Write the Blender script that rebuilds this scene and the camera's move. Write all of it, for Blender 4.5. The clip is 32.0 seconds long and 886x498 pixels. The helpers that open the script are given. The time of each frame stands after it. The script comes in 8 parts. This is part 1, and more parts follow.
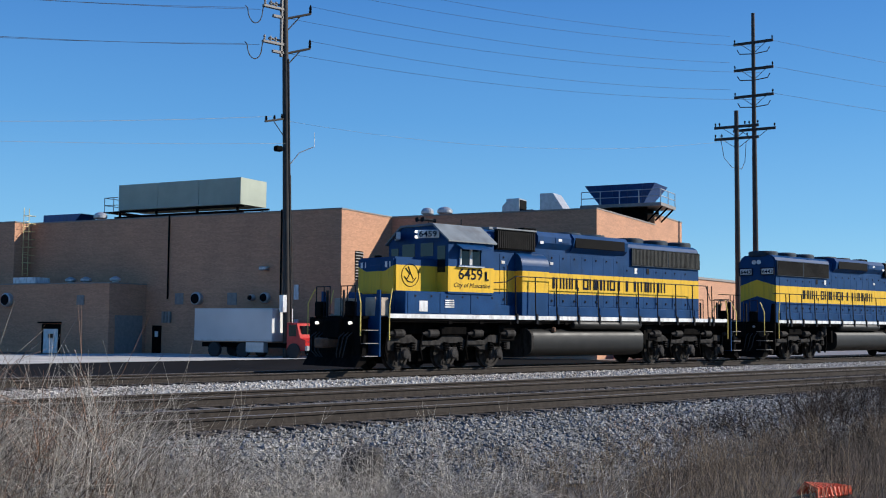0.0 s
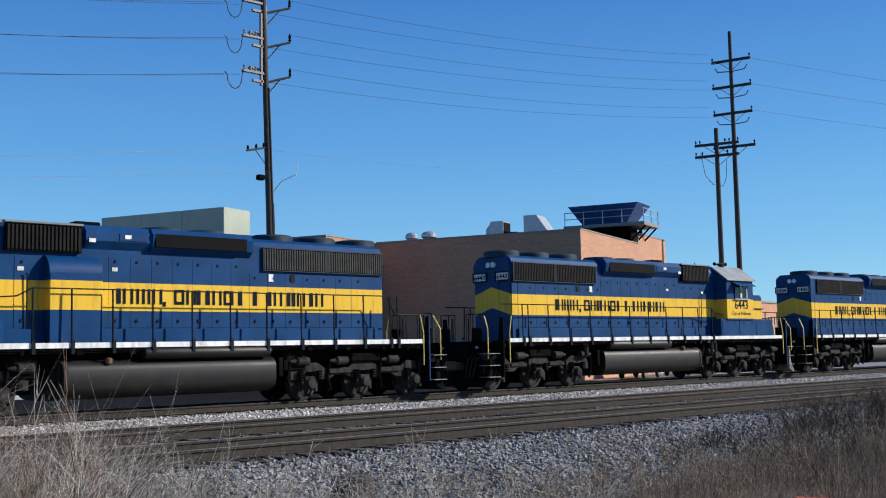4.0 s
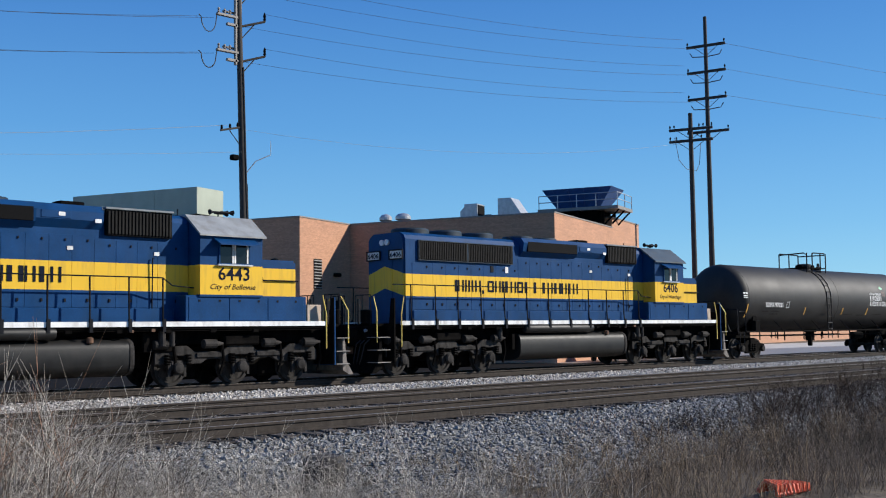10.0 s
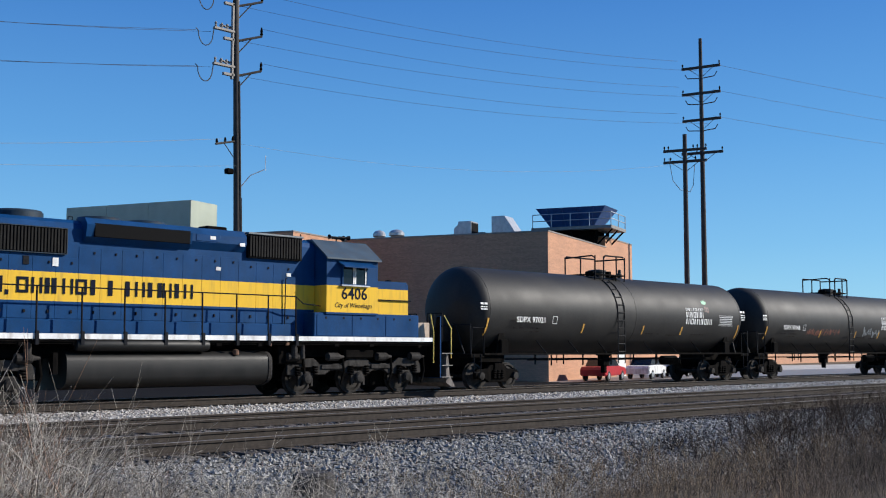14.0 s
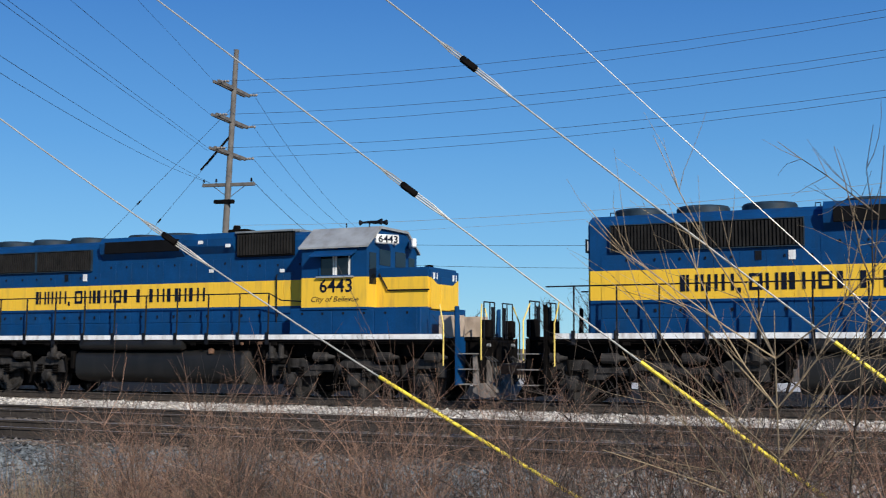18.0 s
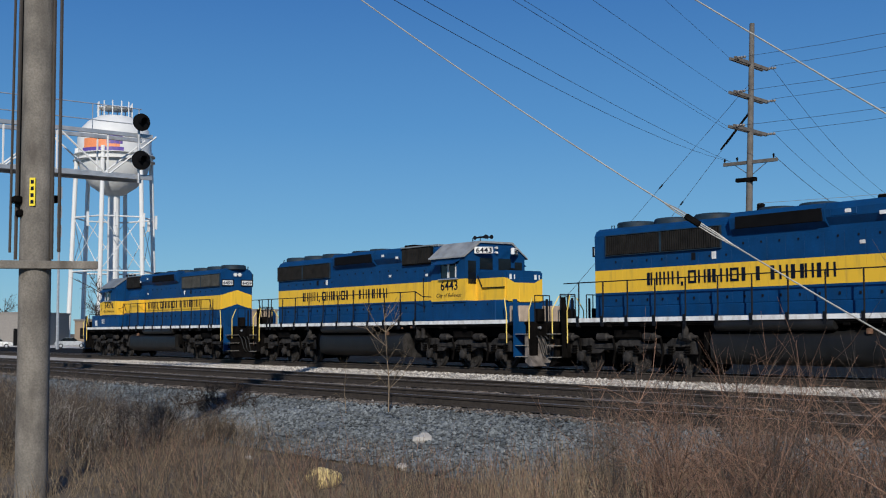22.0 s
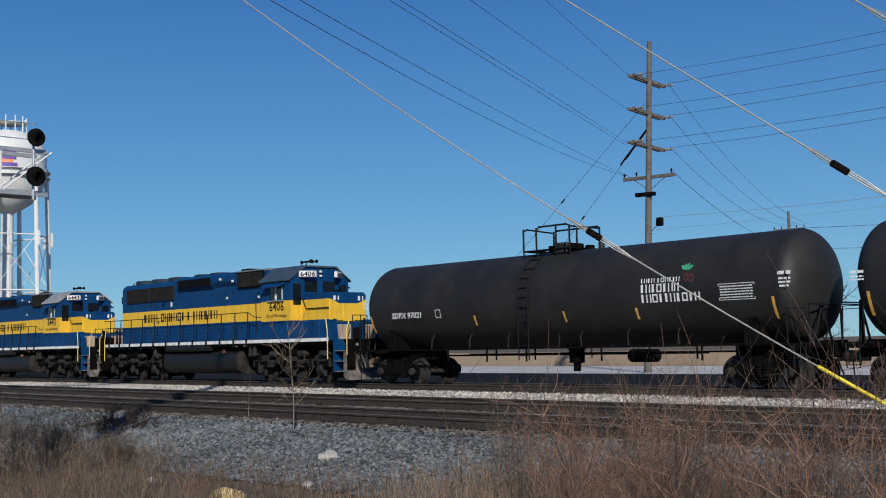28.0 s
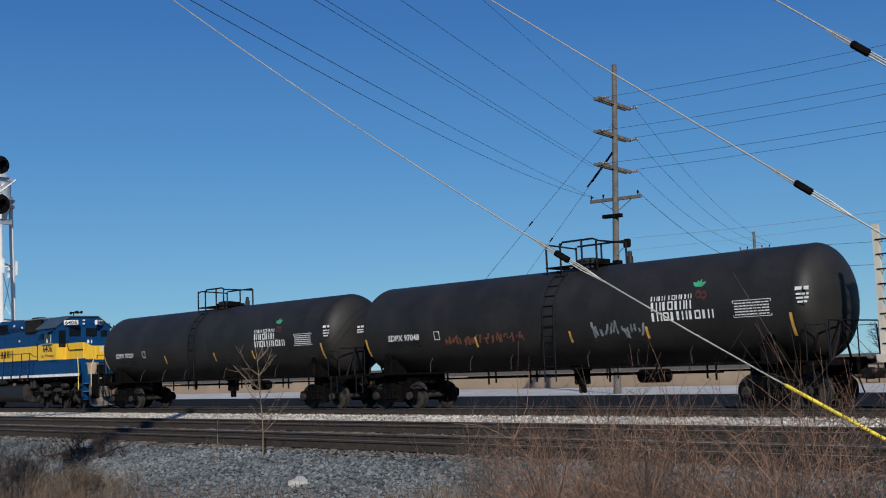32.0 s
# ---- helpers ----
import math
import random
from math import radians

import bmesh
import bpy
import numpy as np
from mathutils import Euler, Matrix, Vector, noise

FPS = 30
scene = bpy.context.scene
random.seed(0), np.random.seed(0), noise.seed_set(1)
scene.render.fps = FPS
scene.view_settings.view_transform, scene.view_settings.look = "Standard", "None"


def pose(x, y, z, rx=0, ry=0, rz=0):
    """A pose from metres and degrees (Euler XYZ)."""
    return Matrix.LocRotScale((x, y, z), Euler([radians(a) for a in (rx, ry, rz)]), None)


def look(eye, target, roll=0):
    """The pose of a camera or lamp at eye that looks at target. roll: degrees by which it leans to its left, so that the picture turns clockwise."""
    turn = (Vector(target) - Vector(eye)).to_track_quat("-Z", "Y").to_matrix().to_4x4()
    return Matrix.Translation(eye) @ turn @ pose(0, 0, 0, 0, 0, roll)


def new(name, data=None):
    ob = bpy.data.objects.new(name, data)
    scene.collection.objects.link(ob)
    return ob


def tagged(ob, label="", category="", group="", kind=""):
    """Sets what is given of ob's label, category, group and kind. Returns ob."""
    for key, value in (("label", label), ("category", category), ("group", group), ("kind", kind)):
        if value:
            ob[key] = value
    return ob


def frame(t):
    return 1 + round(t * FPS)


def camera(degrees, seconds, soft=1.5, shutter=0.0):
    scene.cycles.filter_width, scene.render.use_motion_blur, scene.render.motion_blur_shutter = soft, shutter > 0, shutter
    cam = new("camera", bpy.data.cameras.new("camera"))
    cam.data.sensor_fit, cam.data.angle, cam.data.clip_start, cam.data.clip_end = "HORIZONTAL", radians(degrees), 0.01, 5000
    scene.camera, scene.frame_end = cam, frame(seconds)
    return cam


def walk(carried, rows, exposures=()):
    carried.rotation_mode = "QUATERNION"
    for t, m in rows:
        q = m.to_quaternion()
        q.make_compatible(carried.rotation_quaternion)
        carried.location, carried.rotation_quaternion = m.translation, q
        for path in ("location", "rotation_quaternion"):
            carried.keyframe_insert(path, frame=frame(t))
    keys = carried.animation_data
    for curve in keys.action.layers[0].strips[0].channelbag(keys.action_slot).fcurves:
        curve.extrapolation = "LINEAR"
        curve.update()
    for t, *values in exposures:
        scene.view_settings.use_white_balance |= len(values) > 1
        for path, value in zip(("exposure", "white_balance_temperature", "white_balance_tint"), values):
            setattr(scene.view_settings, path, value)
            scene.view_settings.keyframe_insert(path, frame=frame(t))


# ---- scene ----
# ---- camera: seconds, turn to the right of the square-on view, tilt up, roll (degrees) ----
AIM = [
    (0, 42.60, 3.92, 0.41),
    (0.5, 42.63, 3.89, 0.32),
    (1, 42.76, 4.19, -0.03),
    (1.5, 42.84, 4.45, -0.16),
    (2, 42.95, 4.29, -0.37),
    (2.5, 43.35, 4.43, -0.58),
    (3, 43.43, 4.70, -0.79),
    (3.5, 43.32, 4.96, -1.04),
    (5.5, 43.82, 5.44, -1.16),
    (6, 43.99, 5.21, -0.43),
    (6.5, 44.09, 5.15, -0.09),
    (7, 44.26, 5.48, 0.19),
    (7.5, 44.24, 5.29, -0.14),
    (8, 44.29, 4.95, -0.15),
    (8.5, 44.28, 4.19, -0.40),
    (9, 44.46, 3.74, -0.54),
    (9.5, 44.72, 4.01, -0.70),
    (10, 44.70, 4.22, -0.75),
    (10.5, 44.75, 4.18, -0.89),
    (11, 44.93, 4.23, -0.52),
    (11.5, 44.86, 4.66, -0.37),
    (12, 44.86, 4.89, -0.30),
    (12.5, 45.11, 4.79, 0.00),
    (13, 45.17, 4.70, 0.39),
    (13.5, 45.18, 4.99, 0.17),
    (15.5, 41.29, 5.28, -0.26),
    (16, 34.61, 5.53, 0.70),
    (16.4, 26.81, 5.65, 1.55),
    (16.5, 24.37, 5.67, 1.49),
    (16.8, 14.94, 5.52, 1.60),
    (17, 7.78, 5.20, 1.73),
    (17.2, 0.30, 4.95, 1.64),
    (17.4, -6.57, 4.74, 0.29),
    (17.6, -12.70, 4.94, -0.06),
    (17.8, -18.98, 5.11, -0.60),
    (18, -25.48, 5.04, 0.10),
    (18.5, -45.02, 5.94, -0.90),
    (19, -55.25, 7.65, -0.32),
    (19.5, -55.53, 6.04, -0.41),
    (20, -54.46, 4.88, -0.30),
    (20.5, -53.41, 4.32, -0.13),
    (21, -52.92, 3.79, -0.20),
    (21.5, -52.38, 3.87, -0.13),
    (22, -51.77, 4.15, -0.43),
    (22.5, -51.13, 4.16, -0.51),
    (23, -50.61, 4.25, -0.60),
    (23.5, -50.12, 4.25, -0.64),
    (24, -49.25, 4.16, -0.83),
    (24.5, -48.88, 4.14, -0.66),
    (25, -48.43, 3.99, -0.79),
    (25.5, -47.86, 4.06, -0.68),
    (27.5, -47.05, 4.66, -0.99),
    (28, -46.89, 4.86, -1.26),
    (28.5, -46.62, 5.03, -1.69),
    (29, -46.63, 5.05, -1.93),
    (29.5, -46.62, 5.36, -1.92),
    (30, -46.38, 5.74, -1.78),
    (30.5, -45.69, 5.97, -1.81),
    (31, -45.67, 6.00, -1.95),
    (31.5, -45.55, 5.97, -2.03),
    (32, -45.25, 6.01, -2.05),
]
EYE = Vector((0.0, -28.15, 1.40))


def aim(turn, tilt, roll):
    a, b = radians(turn), radians(tilt)
    way = Vector((math.sin(a) * math.cos(b), math.cos(a) * math.cos(b), math.sin(b)))
    return look(EYE, EYE + way, roll)


cam = camera(42.96, 32.0, soft=1.1, shutter=0.04)
walk(cam, [(t, aim(a, b, c)) for t, a, b, c in AIM],
     [(0, 0.42), (15.5, 0.42), (17.0, 0.38), (18.5, 0.15), (20, -0.08), (24, -0.15), (28, -0.12), (32, -0.15)])

# ---- daylight: clear sky, sun from the right and a little behind the camera ----
SUN_TURN, SUN_UP = 52.0, 28.0   # degrees to the right of square-on-from-behind, degrees up
a, b = radians(SUN_TURN), radians(SUN_UP)
SUN_WAY = Vector((math.sin(a) * math.cos(b), -math.cos(a) * math.cos(b), math.sin(b)))  # towards the sun
world = bpy.data.worlds.new("world")
scene.world = world
world.use_nodes = True
wn, wl = world.node_tree.nodes, world.node_tree.links
sky = wn.new("ShaderNodeTexSky")
sky.sky_type, sky.sun_disc = "NISHITA", False
sky.sun_elevation, sky.sun_rotation = b, math.atan2(SUN_WAY.x, SUN_WAY.y)
sky.air_density, sky.dust_density, sky.ozone_density = 1.0, 0.0, 4.0
deep = wn.new("ShaderNodeMix")   # the deep blue of a very clear, dry day
deep.data_type, deep.blend_type = "RGBA", "MULTIPLY"
deep.inputs["Factor"].default_value = 1.0
deep.inputs["B"].default_value = (0.585, 0.945, 1.27, 1)
wl.new(sky.outputs[0], deep.inputs["A"])
air = wn.new("ShaderNodeValToRGB")   # even glow of the air: pale at the horizon, deeper overhead
place, height = wn.new("ShaderNodeTexCoord"), wn.new("ShaderNodeSeparateXYZ")
wl.new(place.outputs["Generated"], height.inputs[0])
wl.new(height.outputs["Z"], air.inputs[0])
air.color_ramp.elements[0].position, air.color_ramp.elements[0].color = 0.0, (4.6, 8.6, 11.0, 1)
air.color_ramp.elements[1].position, air.color_ramp.elements[1].color = 0.6, (0.35, 1.6, 5.6, 1)
for at_, tone in ((0.09, (2.6, 6.2, 10.0, 1)), (0.18, (1.45, 4.5, 9.1, 1)), (0.30, (0.68, 2.75, 7.5, 1))):
    air.color_ramp.elements.new(at_).color = tone
both = wn.new("ShaderNodeMix")
both.data_type = "RGBA"
both.inputs["Factor"].default_value = 0.68
wl.new(deep.outputs["Result"], both.inputs["A"])
wl.new(air.outputs["Color"], both.inputs["B"])
wl.new(both.outputs["Result"], wn["Background"].inputs[0])
wn["Background"].inputs[1].default_value = 0.068
sun = new("sun", bpy.data.lights.new("sun", "SUN"))
sun.data.energy, sun.data.angle, sun.data.color = 4.5, radians(0.53), (1.0, 0.95, 0.87)
sun.matrix_world = look(SUN_WAY * 200, (0, 0, 0))
scene.view_settings.exposure = 0.0


# ---- materials ----
def material(name, colour, rough=0.6, metal=0.0, scale=4.0, vary=0.25, grain=60.0, bump=0.15, bump_size=0.01, stain=None, stain_amount=0.4, random_part=0.0, spec=0.5):
    """A surface with blotches, fine grain, relief and, if given, stains of another colour."""
    m = bpy.data.materials.new(name)
    m.use_nodes = True
    n, l = m.node_tree.nodes, m.node_tree.links
    bsdf = n["Principled BSDF"]
    tc = n.new("ShaderNodeTexCoord")
    big, fine = n.new("ShaderNodeTexNoise"), n.new("ShaderNodeTexNoise")
    big.inputs["Scale"].default_value, big.inputs["Detail"].default_value = scale, 5
    fine.inputs["Scale"].default_value, fine.inputs["Detail"].default_value = grain, 3
    for t in (big, fine):
        l.new(tc.outputs["Object"], t.inputs["Vector"])
    ramp = n.new("ShaderNodeMapRange")
    ramp.inputs["From Min"].default_value, ramp.inputs["From Max"].default_value = 0.3, 0.7
    ramp.inputs["To Min"].default_value, ramp.inputs["To Max"].default_value = 1 - vary, 1 + vary
    l.new(big.outputs["Fac"], ramp.inputs["Value"])
    ramp2 = n.new("ShaderNodeMapRange")
    ramp2.inputs["From Min"].default_value, ramp2.inputs["From Max"].default_value = 0.3, 0.7
    ramp2.inputs["To Min"].default_value, ramp2.inputs["To Max"].default_value = 1 - vary * 0.6, 1 + vary * 0.6
    l.new(fine.outputs["Fac"], ramp2.inputs["Value"])
    mul = n.new("ShaderNodeMath")
    mul.operation = "MULTIPLY"
    l.new(ramp.outputs[0], mul.inputs[0])
    l.new(ramp2.outputs[0], mul.inputs[1])
    value = mul.outputs[0]
    if random_part:
        info = n.new("ShaderNodeObjectInfo")
        geo = n.new("ShaderNodeNewGeometry")
        add = n.new("ShaderNodeMath")
        add.operation = "ADD"
        l.new(info.outputs["Random"], add.inputs[0])
        l.new(geo.outputs["Random Per Island"], add.inputs[1])
        frac = n.new("ShaderNodeMath")
        frac.operation = "FRACT"
        l.new(add.outputs[0], frac.inputs[0])
        r3 = n.new("ShaderNodeMapRange")
        r3.inputs["To Min"].default_value, r3.inputs["To Max"].default_value = 1 - random_part, 1 + random_part
        l.new(frac.outputs[0], r3.inputs["Value"])
        mul2 = n.new("ShaderNodeMath")
        mul2.operation = "MULTIPLY"
        l.new(value, mul2.inputs[0])
        l.new(r3.outputs[0], mul2.inputs[1])
        value = mul2.outputs[0]
    vec = n.new("ShaderNodeVectorMath")
    vec.operation = "SCALE"
    vec.inputs[0].default_value = colour
    l.new(value, vec.inputs["Scale"])
    out = vec.outputs[0]
    if stain:
        st = n.new("ShaderNodeTexNoise")
        st.inputs["Scale"].default_value, st.inputs["Detail"].default_value = scale * 1.7, 8
        mp = n.new("ShaderNodeMapping")
        mp.inputs["Scale"].default_value = (1.0, 1.0, 0.35)
        l.new(tc.outputs["Object"], mp.inputs["Vector"])
        l.new(mp.outputs[0], st.inputs["Vector"])
        sr = n.new("ShaderNodeMapRange")
        sr.inputs["From Min"].default_value, sr.inputs["From Max"].default_value = 0.48, 0.72
        sr.inputs["To Max"].default_value = stain_amount
        l.new(st.outputs["Fac"], sr.inputs["Value"])
        mix = n.new("ShaderNodeMix")
        mix.data_type = "RGBA"
        l.new(sr.outputs[0], mix.inputs["Factor"])
        l.new(out, mix.inputs["A"])
        mix.inputs["B"].default_value = (*stain, 1)
        out = mix.outputs["Result"]
    l.new(out, bsdf.inputs["Base Color"])
    bsdf.inputs["Metallic"].default_value = metal
    bsdf.inputs["Specular IOR Level"].default_value = spec
    rr = n.new("ShaderNodeMapRange")
    rr.inputs["To Min"].default_value, rr.inputs["To Max"].default_value = max(rough - 0.12, 0.03), min(rough + 0.12, 1)
    l.new(big.outputs["Fac"], rr.inputs["Value"])
    l.new(rr.outputs[0], bsdf.inputs["Roughness"])
    if bump:
        bn = n.new("ShaderNodeBump")
        bn.inputs["Strength"].default_value, bn.inputs["Distance"].default_value = bump, bump_size
        l.new(fine.outputs["Fac"], bn.inputs["Height"])
        l.new(bn.outputs[0], bsdf.inputs["Normal"])
    return m


M = {}
M["blue"] = material("blue_paint", (0.003, 0.043, 0.135), 0.45, scale=1.6, vary=0.16, grain=25, bump=0.03, stain=(0.012, 0.03, 0.05), stain_amount=0.3, spec=0.14)
M["letters"] = material("dark_lettering", (0.006, 0.009, 0.02), 0.6, vary=0.2, spec=0.06)
M["white"] = material("white_paint", (0.72, 0.72, 0.70), 0.5, scale=3, vary=0.12, stain=(0.25, 0.2, 0.16), stain_amount=0.6)
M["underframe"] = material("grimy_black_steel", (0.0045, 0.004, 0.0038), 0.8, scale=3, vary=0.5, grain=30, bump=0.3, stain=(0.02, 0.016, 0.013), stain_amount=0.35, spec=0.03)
M["truck"] = material("dusty_grey_cast_steel", (0.034, 0.031, 0.029), 0.7, scale=3.5, vary=0.45, grain=30, bump=0.3, stain=(0.005, 0.0045, 0.004), stain_amount=0.97, spec=0.1)
M["plough"] = material("worn_plough_steel", (0.15, 0.13, 0.115), 0.7, scale=3, vary=0.4, grain=30, bump=0.3, stain=(0.04, 0.03, 0.025), stain_amount=0.8)
M["fuel"] = material("dull_black_tank_paint", (0.009, 0.0088, 0.0085), 0.5, scale=2, vary=0.3, stain=(0.018, 0.016, 0.015), stain_amount=0.5, spec=0.28)
M["roof"] = material("faded_roof_paint", (0.17, 0.19, 0.20), 0.6, scale=2, vary=0.2, stain=(0.10, 0.09, 0.08), stain_amount=0.5)
M["roof_b"] = material("dull_blue_roof_paint", (0.035, 0.06, 0.085), 0.6, scale=2, vary=0.2, stain=(0.05, 0.05, 0.048), stain_amount=0.5)
M["grille"] = material("sooty_grille", (0.016, 0.015, 0.014), 0.7, scale=3, vary=0.4, spec=0.1)
M["grille_l"] = material("dusty_grey_grille", (0.06, 0.06, 0.055), 0.7, scale=3, vary=0.3, spec=0.1)
M["locker"] = material("tan_locker_paint", (0.42, 0.33, 0.25), 0.6, scale=3, vary=0.2, stain=(0.12, 0.09, 0.07), stain_amount=0.5)
M["dark"] = material("black_recess", (0.004, 0.004, 0.0045), 0.8, vary=0.3, spec=0.1)
M["glass"] = material("dark_window_glass", (0.006, 0.008, 0.010), 0.08, vary=0.1, bump=0, spec=0.45)
M["handrail"] = material("black_handrail", (0.008, 0.009, 0.012), 0.6, vary=0.3, spec=0.1)
M["handrail_y"] = material("yellow_handrail", (0.75, 0.55, 0.12), 0.5, vary=0.2)
M["tank"] = material("black_tank_paint", (0.016, 0.0152, 0.0145), 0.58, scale=0.9, vary=0.3, grain=14, bump=0.05, stain=(0.03, 0.027, 0.024), stain_amount=0.45, spec=0.3)
M["spray_orange"] = material("sprayed_orange_paint", (0.15, 0.05, 0.03), 0.7, scale=5, vary=0.4)
M["spray_grey"] = material("sprayed_grey_paint", (0.17, 0.19, 0.20), 0.7, scale=5, vary=0.4)
M["rust"] = material("rusty_steel", (0.13, 0.065, 0.035), 0.8, scale=6, vary=0.4)
M["stencil"] = material("white_stencil", (0.68, 0.68, 0.66), 0.6, vary=0.15)
M["reflector"] = material("yellow_reflector", (0.62, 0.33, 0.06), 0.5, vary=0.3)
M["leafgreen"] = material("green_emblem", (0.05, 0.32, 0.16), 0.5, vary=0.2)
M["beanred"] = material("brown_red_emblem", (0.075, 0.02, 0.014), 0.5, vary=0.3)
M["railtop"] = material("rail_steel", (0.046, 0.038, 0.032), 0.7, scale=8, vary=0.3, spec=0.1)
M["railshine"] = material("worn_rail_head", (0.32, 0.28, 0.25), 0.42, metal=0.6, scale=8, vary=0.15)
M["tie"] = material("weathered_tie", (0.09, 0.076, 0.064), 0.9, scale=7, vary=0.4, grain=50, bump=0.6, random_part=0.6, spec=0.1)
M["ballast"] = material("grey_ballast", (0.225, 0.216, 0.196), 0.92, scale=0.6, vary=0.25, grain=18, bump=1.0, bump_size=0.05, random_part=0.6, spec=0.15)
M["ballast_l"] = material("blue_grey_ballast", (0.125, 0.136, 0.138), 0.92, scale=0.6, vary=0.3, grain=18, bump=1.0, bump_size=0.05, random_part=0.6, spec=0.15)
M["ballast_p"] = material("pale_ballast", (0.42, 0.385, 0.335), 0.92, scale=0.7, vary=0.25, grain=16, bump=1.0, bump_size=0.05, random_part=0.5, spec=0.15)
M["ballast_d"] = material("rust_dusted_ballast", (0.135, 0.118, 0.102), 0.95, scale=0.8, vary=0.4, grain=18, bump=1.0, bump_size=0.05, random_part=0.8, spec=0.1)


def brickwork(name, colour, mortar):
    """Courses of brick laid along the wall, 0.2 by 0.067 m."""
    m = material(name, colour, 0.85, scale=0.35, vary=0.10, grain=7, bump=0.2)
    n, l = m.node_tree.nodes, m.node_tree.links
    bsdf = n["Principled BSDF"]
    base = bsdf.inputs["Base Color"].links[0].from_socket
    tc, sep, add, com = n.new("ShaderNodeTexCoord"), n.new("ShaderNodeSeparateXYZ"), n.new("ShaderNodeMath"), n.new("ShaderNodeCombineXYZ")
    l.new(tc.outputs["Object"], sep.inputs[0])
    l.new(sep.outputs["X"], add.inputs[0])
    l.new(sep.outputs["Y"], add.inputs[1])
    l.new(add.outputs[0], com.inputs["X"])
    l.new(sep.outputs["Z"], com.inputs["Y"])
    bt = n.new("ShaderNodeTexBrick")
    bt.inputs["Scale"].default_value = 1.0
    bt.inputs["Brick Width"].default_value, bt.inputs["Row Height"].default_value, bt.inputs["Mortar Size"].default_value = 0.21, 0.075, 0.009
    bt.inputs["Color1"].default_value, bt.inputs["Color2"].default_value, bt.inputs["Mortar"].default_value = (0.86, 0.85, 0.84, 1), (1.12, 1.1, 1.08, 1), (*mortar, 1)
    l.new(com.outputs[0], bt.inputs["Vector"])
    course = n.new("ShaderNodeTexNoise")
    course.inputs["Scale"].default_value, course.inputs["Detail"].default_value = 1.0, 4
    mp = n.new("ShaderNodeMapping")
    mp.inputs["Scale"].default_value = (0.5, 5.0, 1)
    l.new(com.outputs[0], mp.inputs["Vector"])
    l.new(mp.outputs[0], course.inputs["Vector"])
    cr = n.new("ShaderNodeMapRange")
    cr.inputs["From Min"].default_value, cr.inputs["From Max"].default_value = 0.3, 0.7
    cr.inputs["To Min"].default_value, cr.inputs["To Max"].default_value = 0.92, 1.08
    l.new(course.outputs["Fac"], cr.inputs["Value"])
    mul = n.new("ShaderNodeMix")
    mul.data_type, mul.blend_type = "RGBA", "MULTIPLY"
    mul.inputs["Factor"].default_value = 1
    l.new(base, mul.inputs["A"])
    l.new(bt.outputs["Color"], mul.inputs["B"])
    sc = n.new("ShaderNodeVectorMath")
    sc.operation = "SCALE"
    l.new(mul.outputs["Result"], sc.inputs[0])
    l.new(cr.outputs[0], sc.inputs["Scale"])
    l.new(sc.outputs[0], bsdf.inputs["Base Color"])
    return m


M["brick"] = brickwork("brown_brick", (0.46, 0.245, 0.148), (0.9, 0.86, 0.82))
M["coping"] = material("grey_coping", (0.22, 0.2, 0.18), 0.6, vary=0.15)
M["acbox"] = material("pale_green_sheet_metal", (0.34, 0.37, 0.29), 0.5, scale=0.8, vary=0.1)
M["galv"] = material("galvanised_steel", (0.42, 0.43, 0.44), 0.4, metal=0.5, scale=4, vary=0.15)
M["bluebin"] = material("blue_hood_paint", (0.012, 0.06, 0.19), 0.45, vary=0.2)
M["concrete"] = material("pale_concrete", (0.48, 0.455, 0.415), 0.95, scale=0.5, vary=0.18, grain=20, spec=0.1)
M["asphalt"] = material("worn_asphalt", (0.013, 0.012, 0.0115), 0.95, scale=0.4, vary=0.25, grain=40, spec=0.05)
M["wood_near"] = material("grey_pole_wood", (0.17, 0.152, 0.128), 0.9, scale=2.5, vary=0.3, grain=40, bump=0.6, stain=(0.06, 0.05, 0.042), stain_amount=0.7)
M["wood_pole"] = material("weathered_pole_wood", (0.115, 0.104, 0.092), 0.9, scale=2, vary=0.3, grain=35, bump=0.5)
M["wood_dark"] = material("dark_pole_wood", (0.046, 0.039, 0.034), 0.9, scale=2, vary=0.3, grain=35, bump=0.5)
M["wire"] = material("black_wire", (0.02, 0.02, 0.022), 0.6, vary=0.1)
M["wire_l"] = material("galvanised_strand", (0.37, 0.365, 0.335), 0.45, metal=0.4, vary=0.1)
M["guard"] = material("yellow_plastic_guard", (0.80, 0.62, 0.03), 0.45, vary=0.1)
M["tower"] = material("white_tower_paint", (0.66, 0.66, 0.64), 0.5, scale=0.2, vary=0.08)
M["soil"] = material("dry_soil", (0.12, 0.098, 0.075), 0.95, scale=0.8, vary=0.45, stain=(0.24, 0.19, 0.12), stain_amount=0.7, grain=12, bump=0.8, bump_size=0.05, spec=0.1)
M["straw"] = material("dry_grass", (0.27, 0.20, 0.12), 0.9, scale=0.6, vary=0.35, bump=0, random_part=0.4)
M["twig"] = material("reddish_twig", (0.205, 0.118, 0.076), 0.9, scale=0.6, vary=0.35, bump=0, random_part=0.75)
M["grey_twig"] = material("bleached_twig", (0.32, 0.29, 0.25), 0.9, scale=0.6, vary=0.3, bump=0, random_part=0.6)
M["white_wall"] = material("white_painted_wall", (0.5, 0.5, 0.49), 0.7, scale=0.3, vary=0.12)
M["tan"] = material("tan_render", (0.30, 0.225, 0.155), 0.85, scale=0.4, vary=0.12)
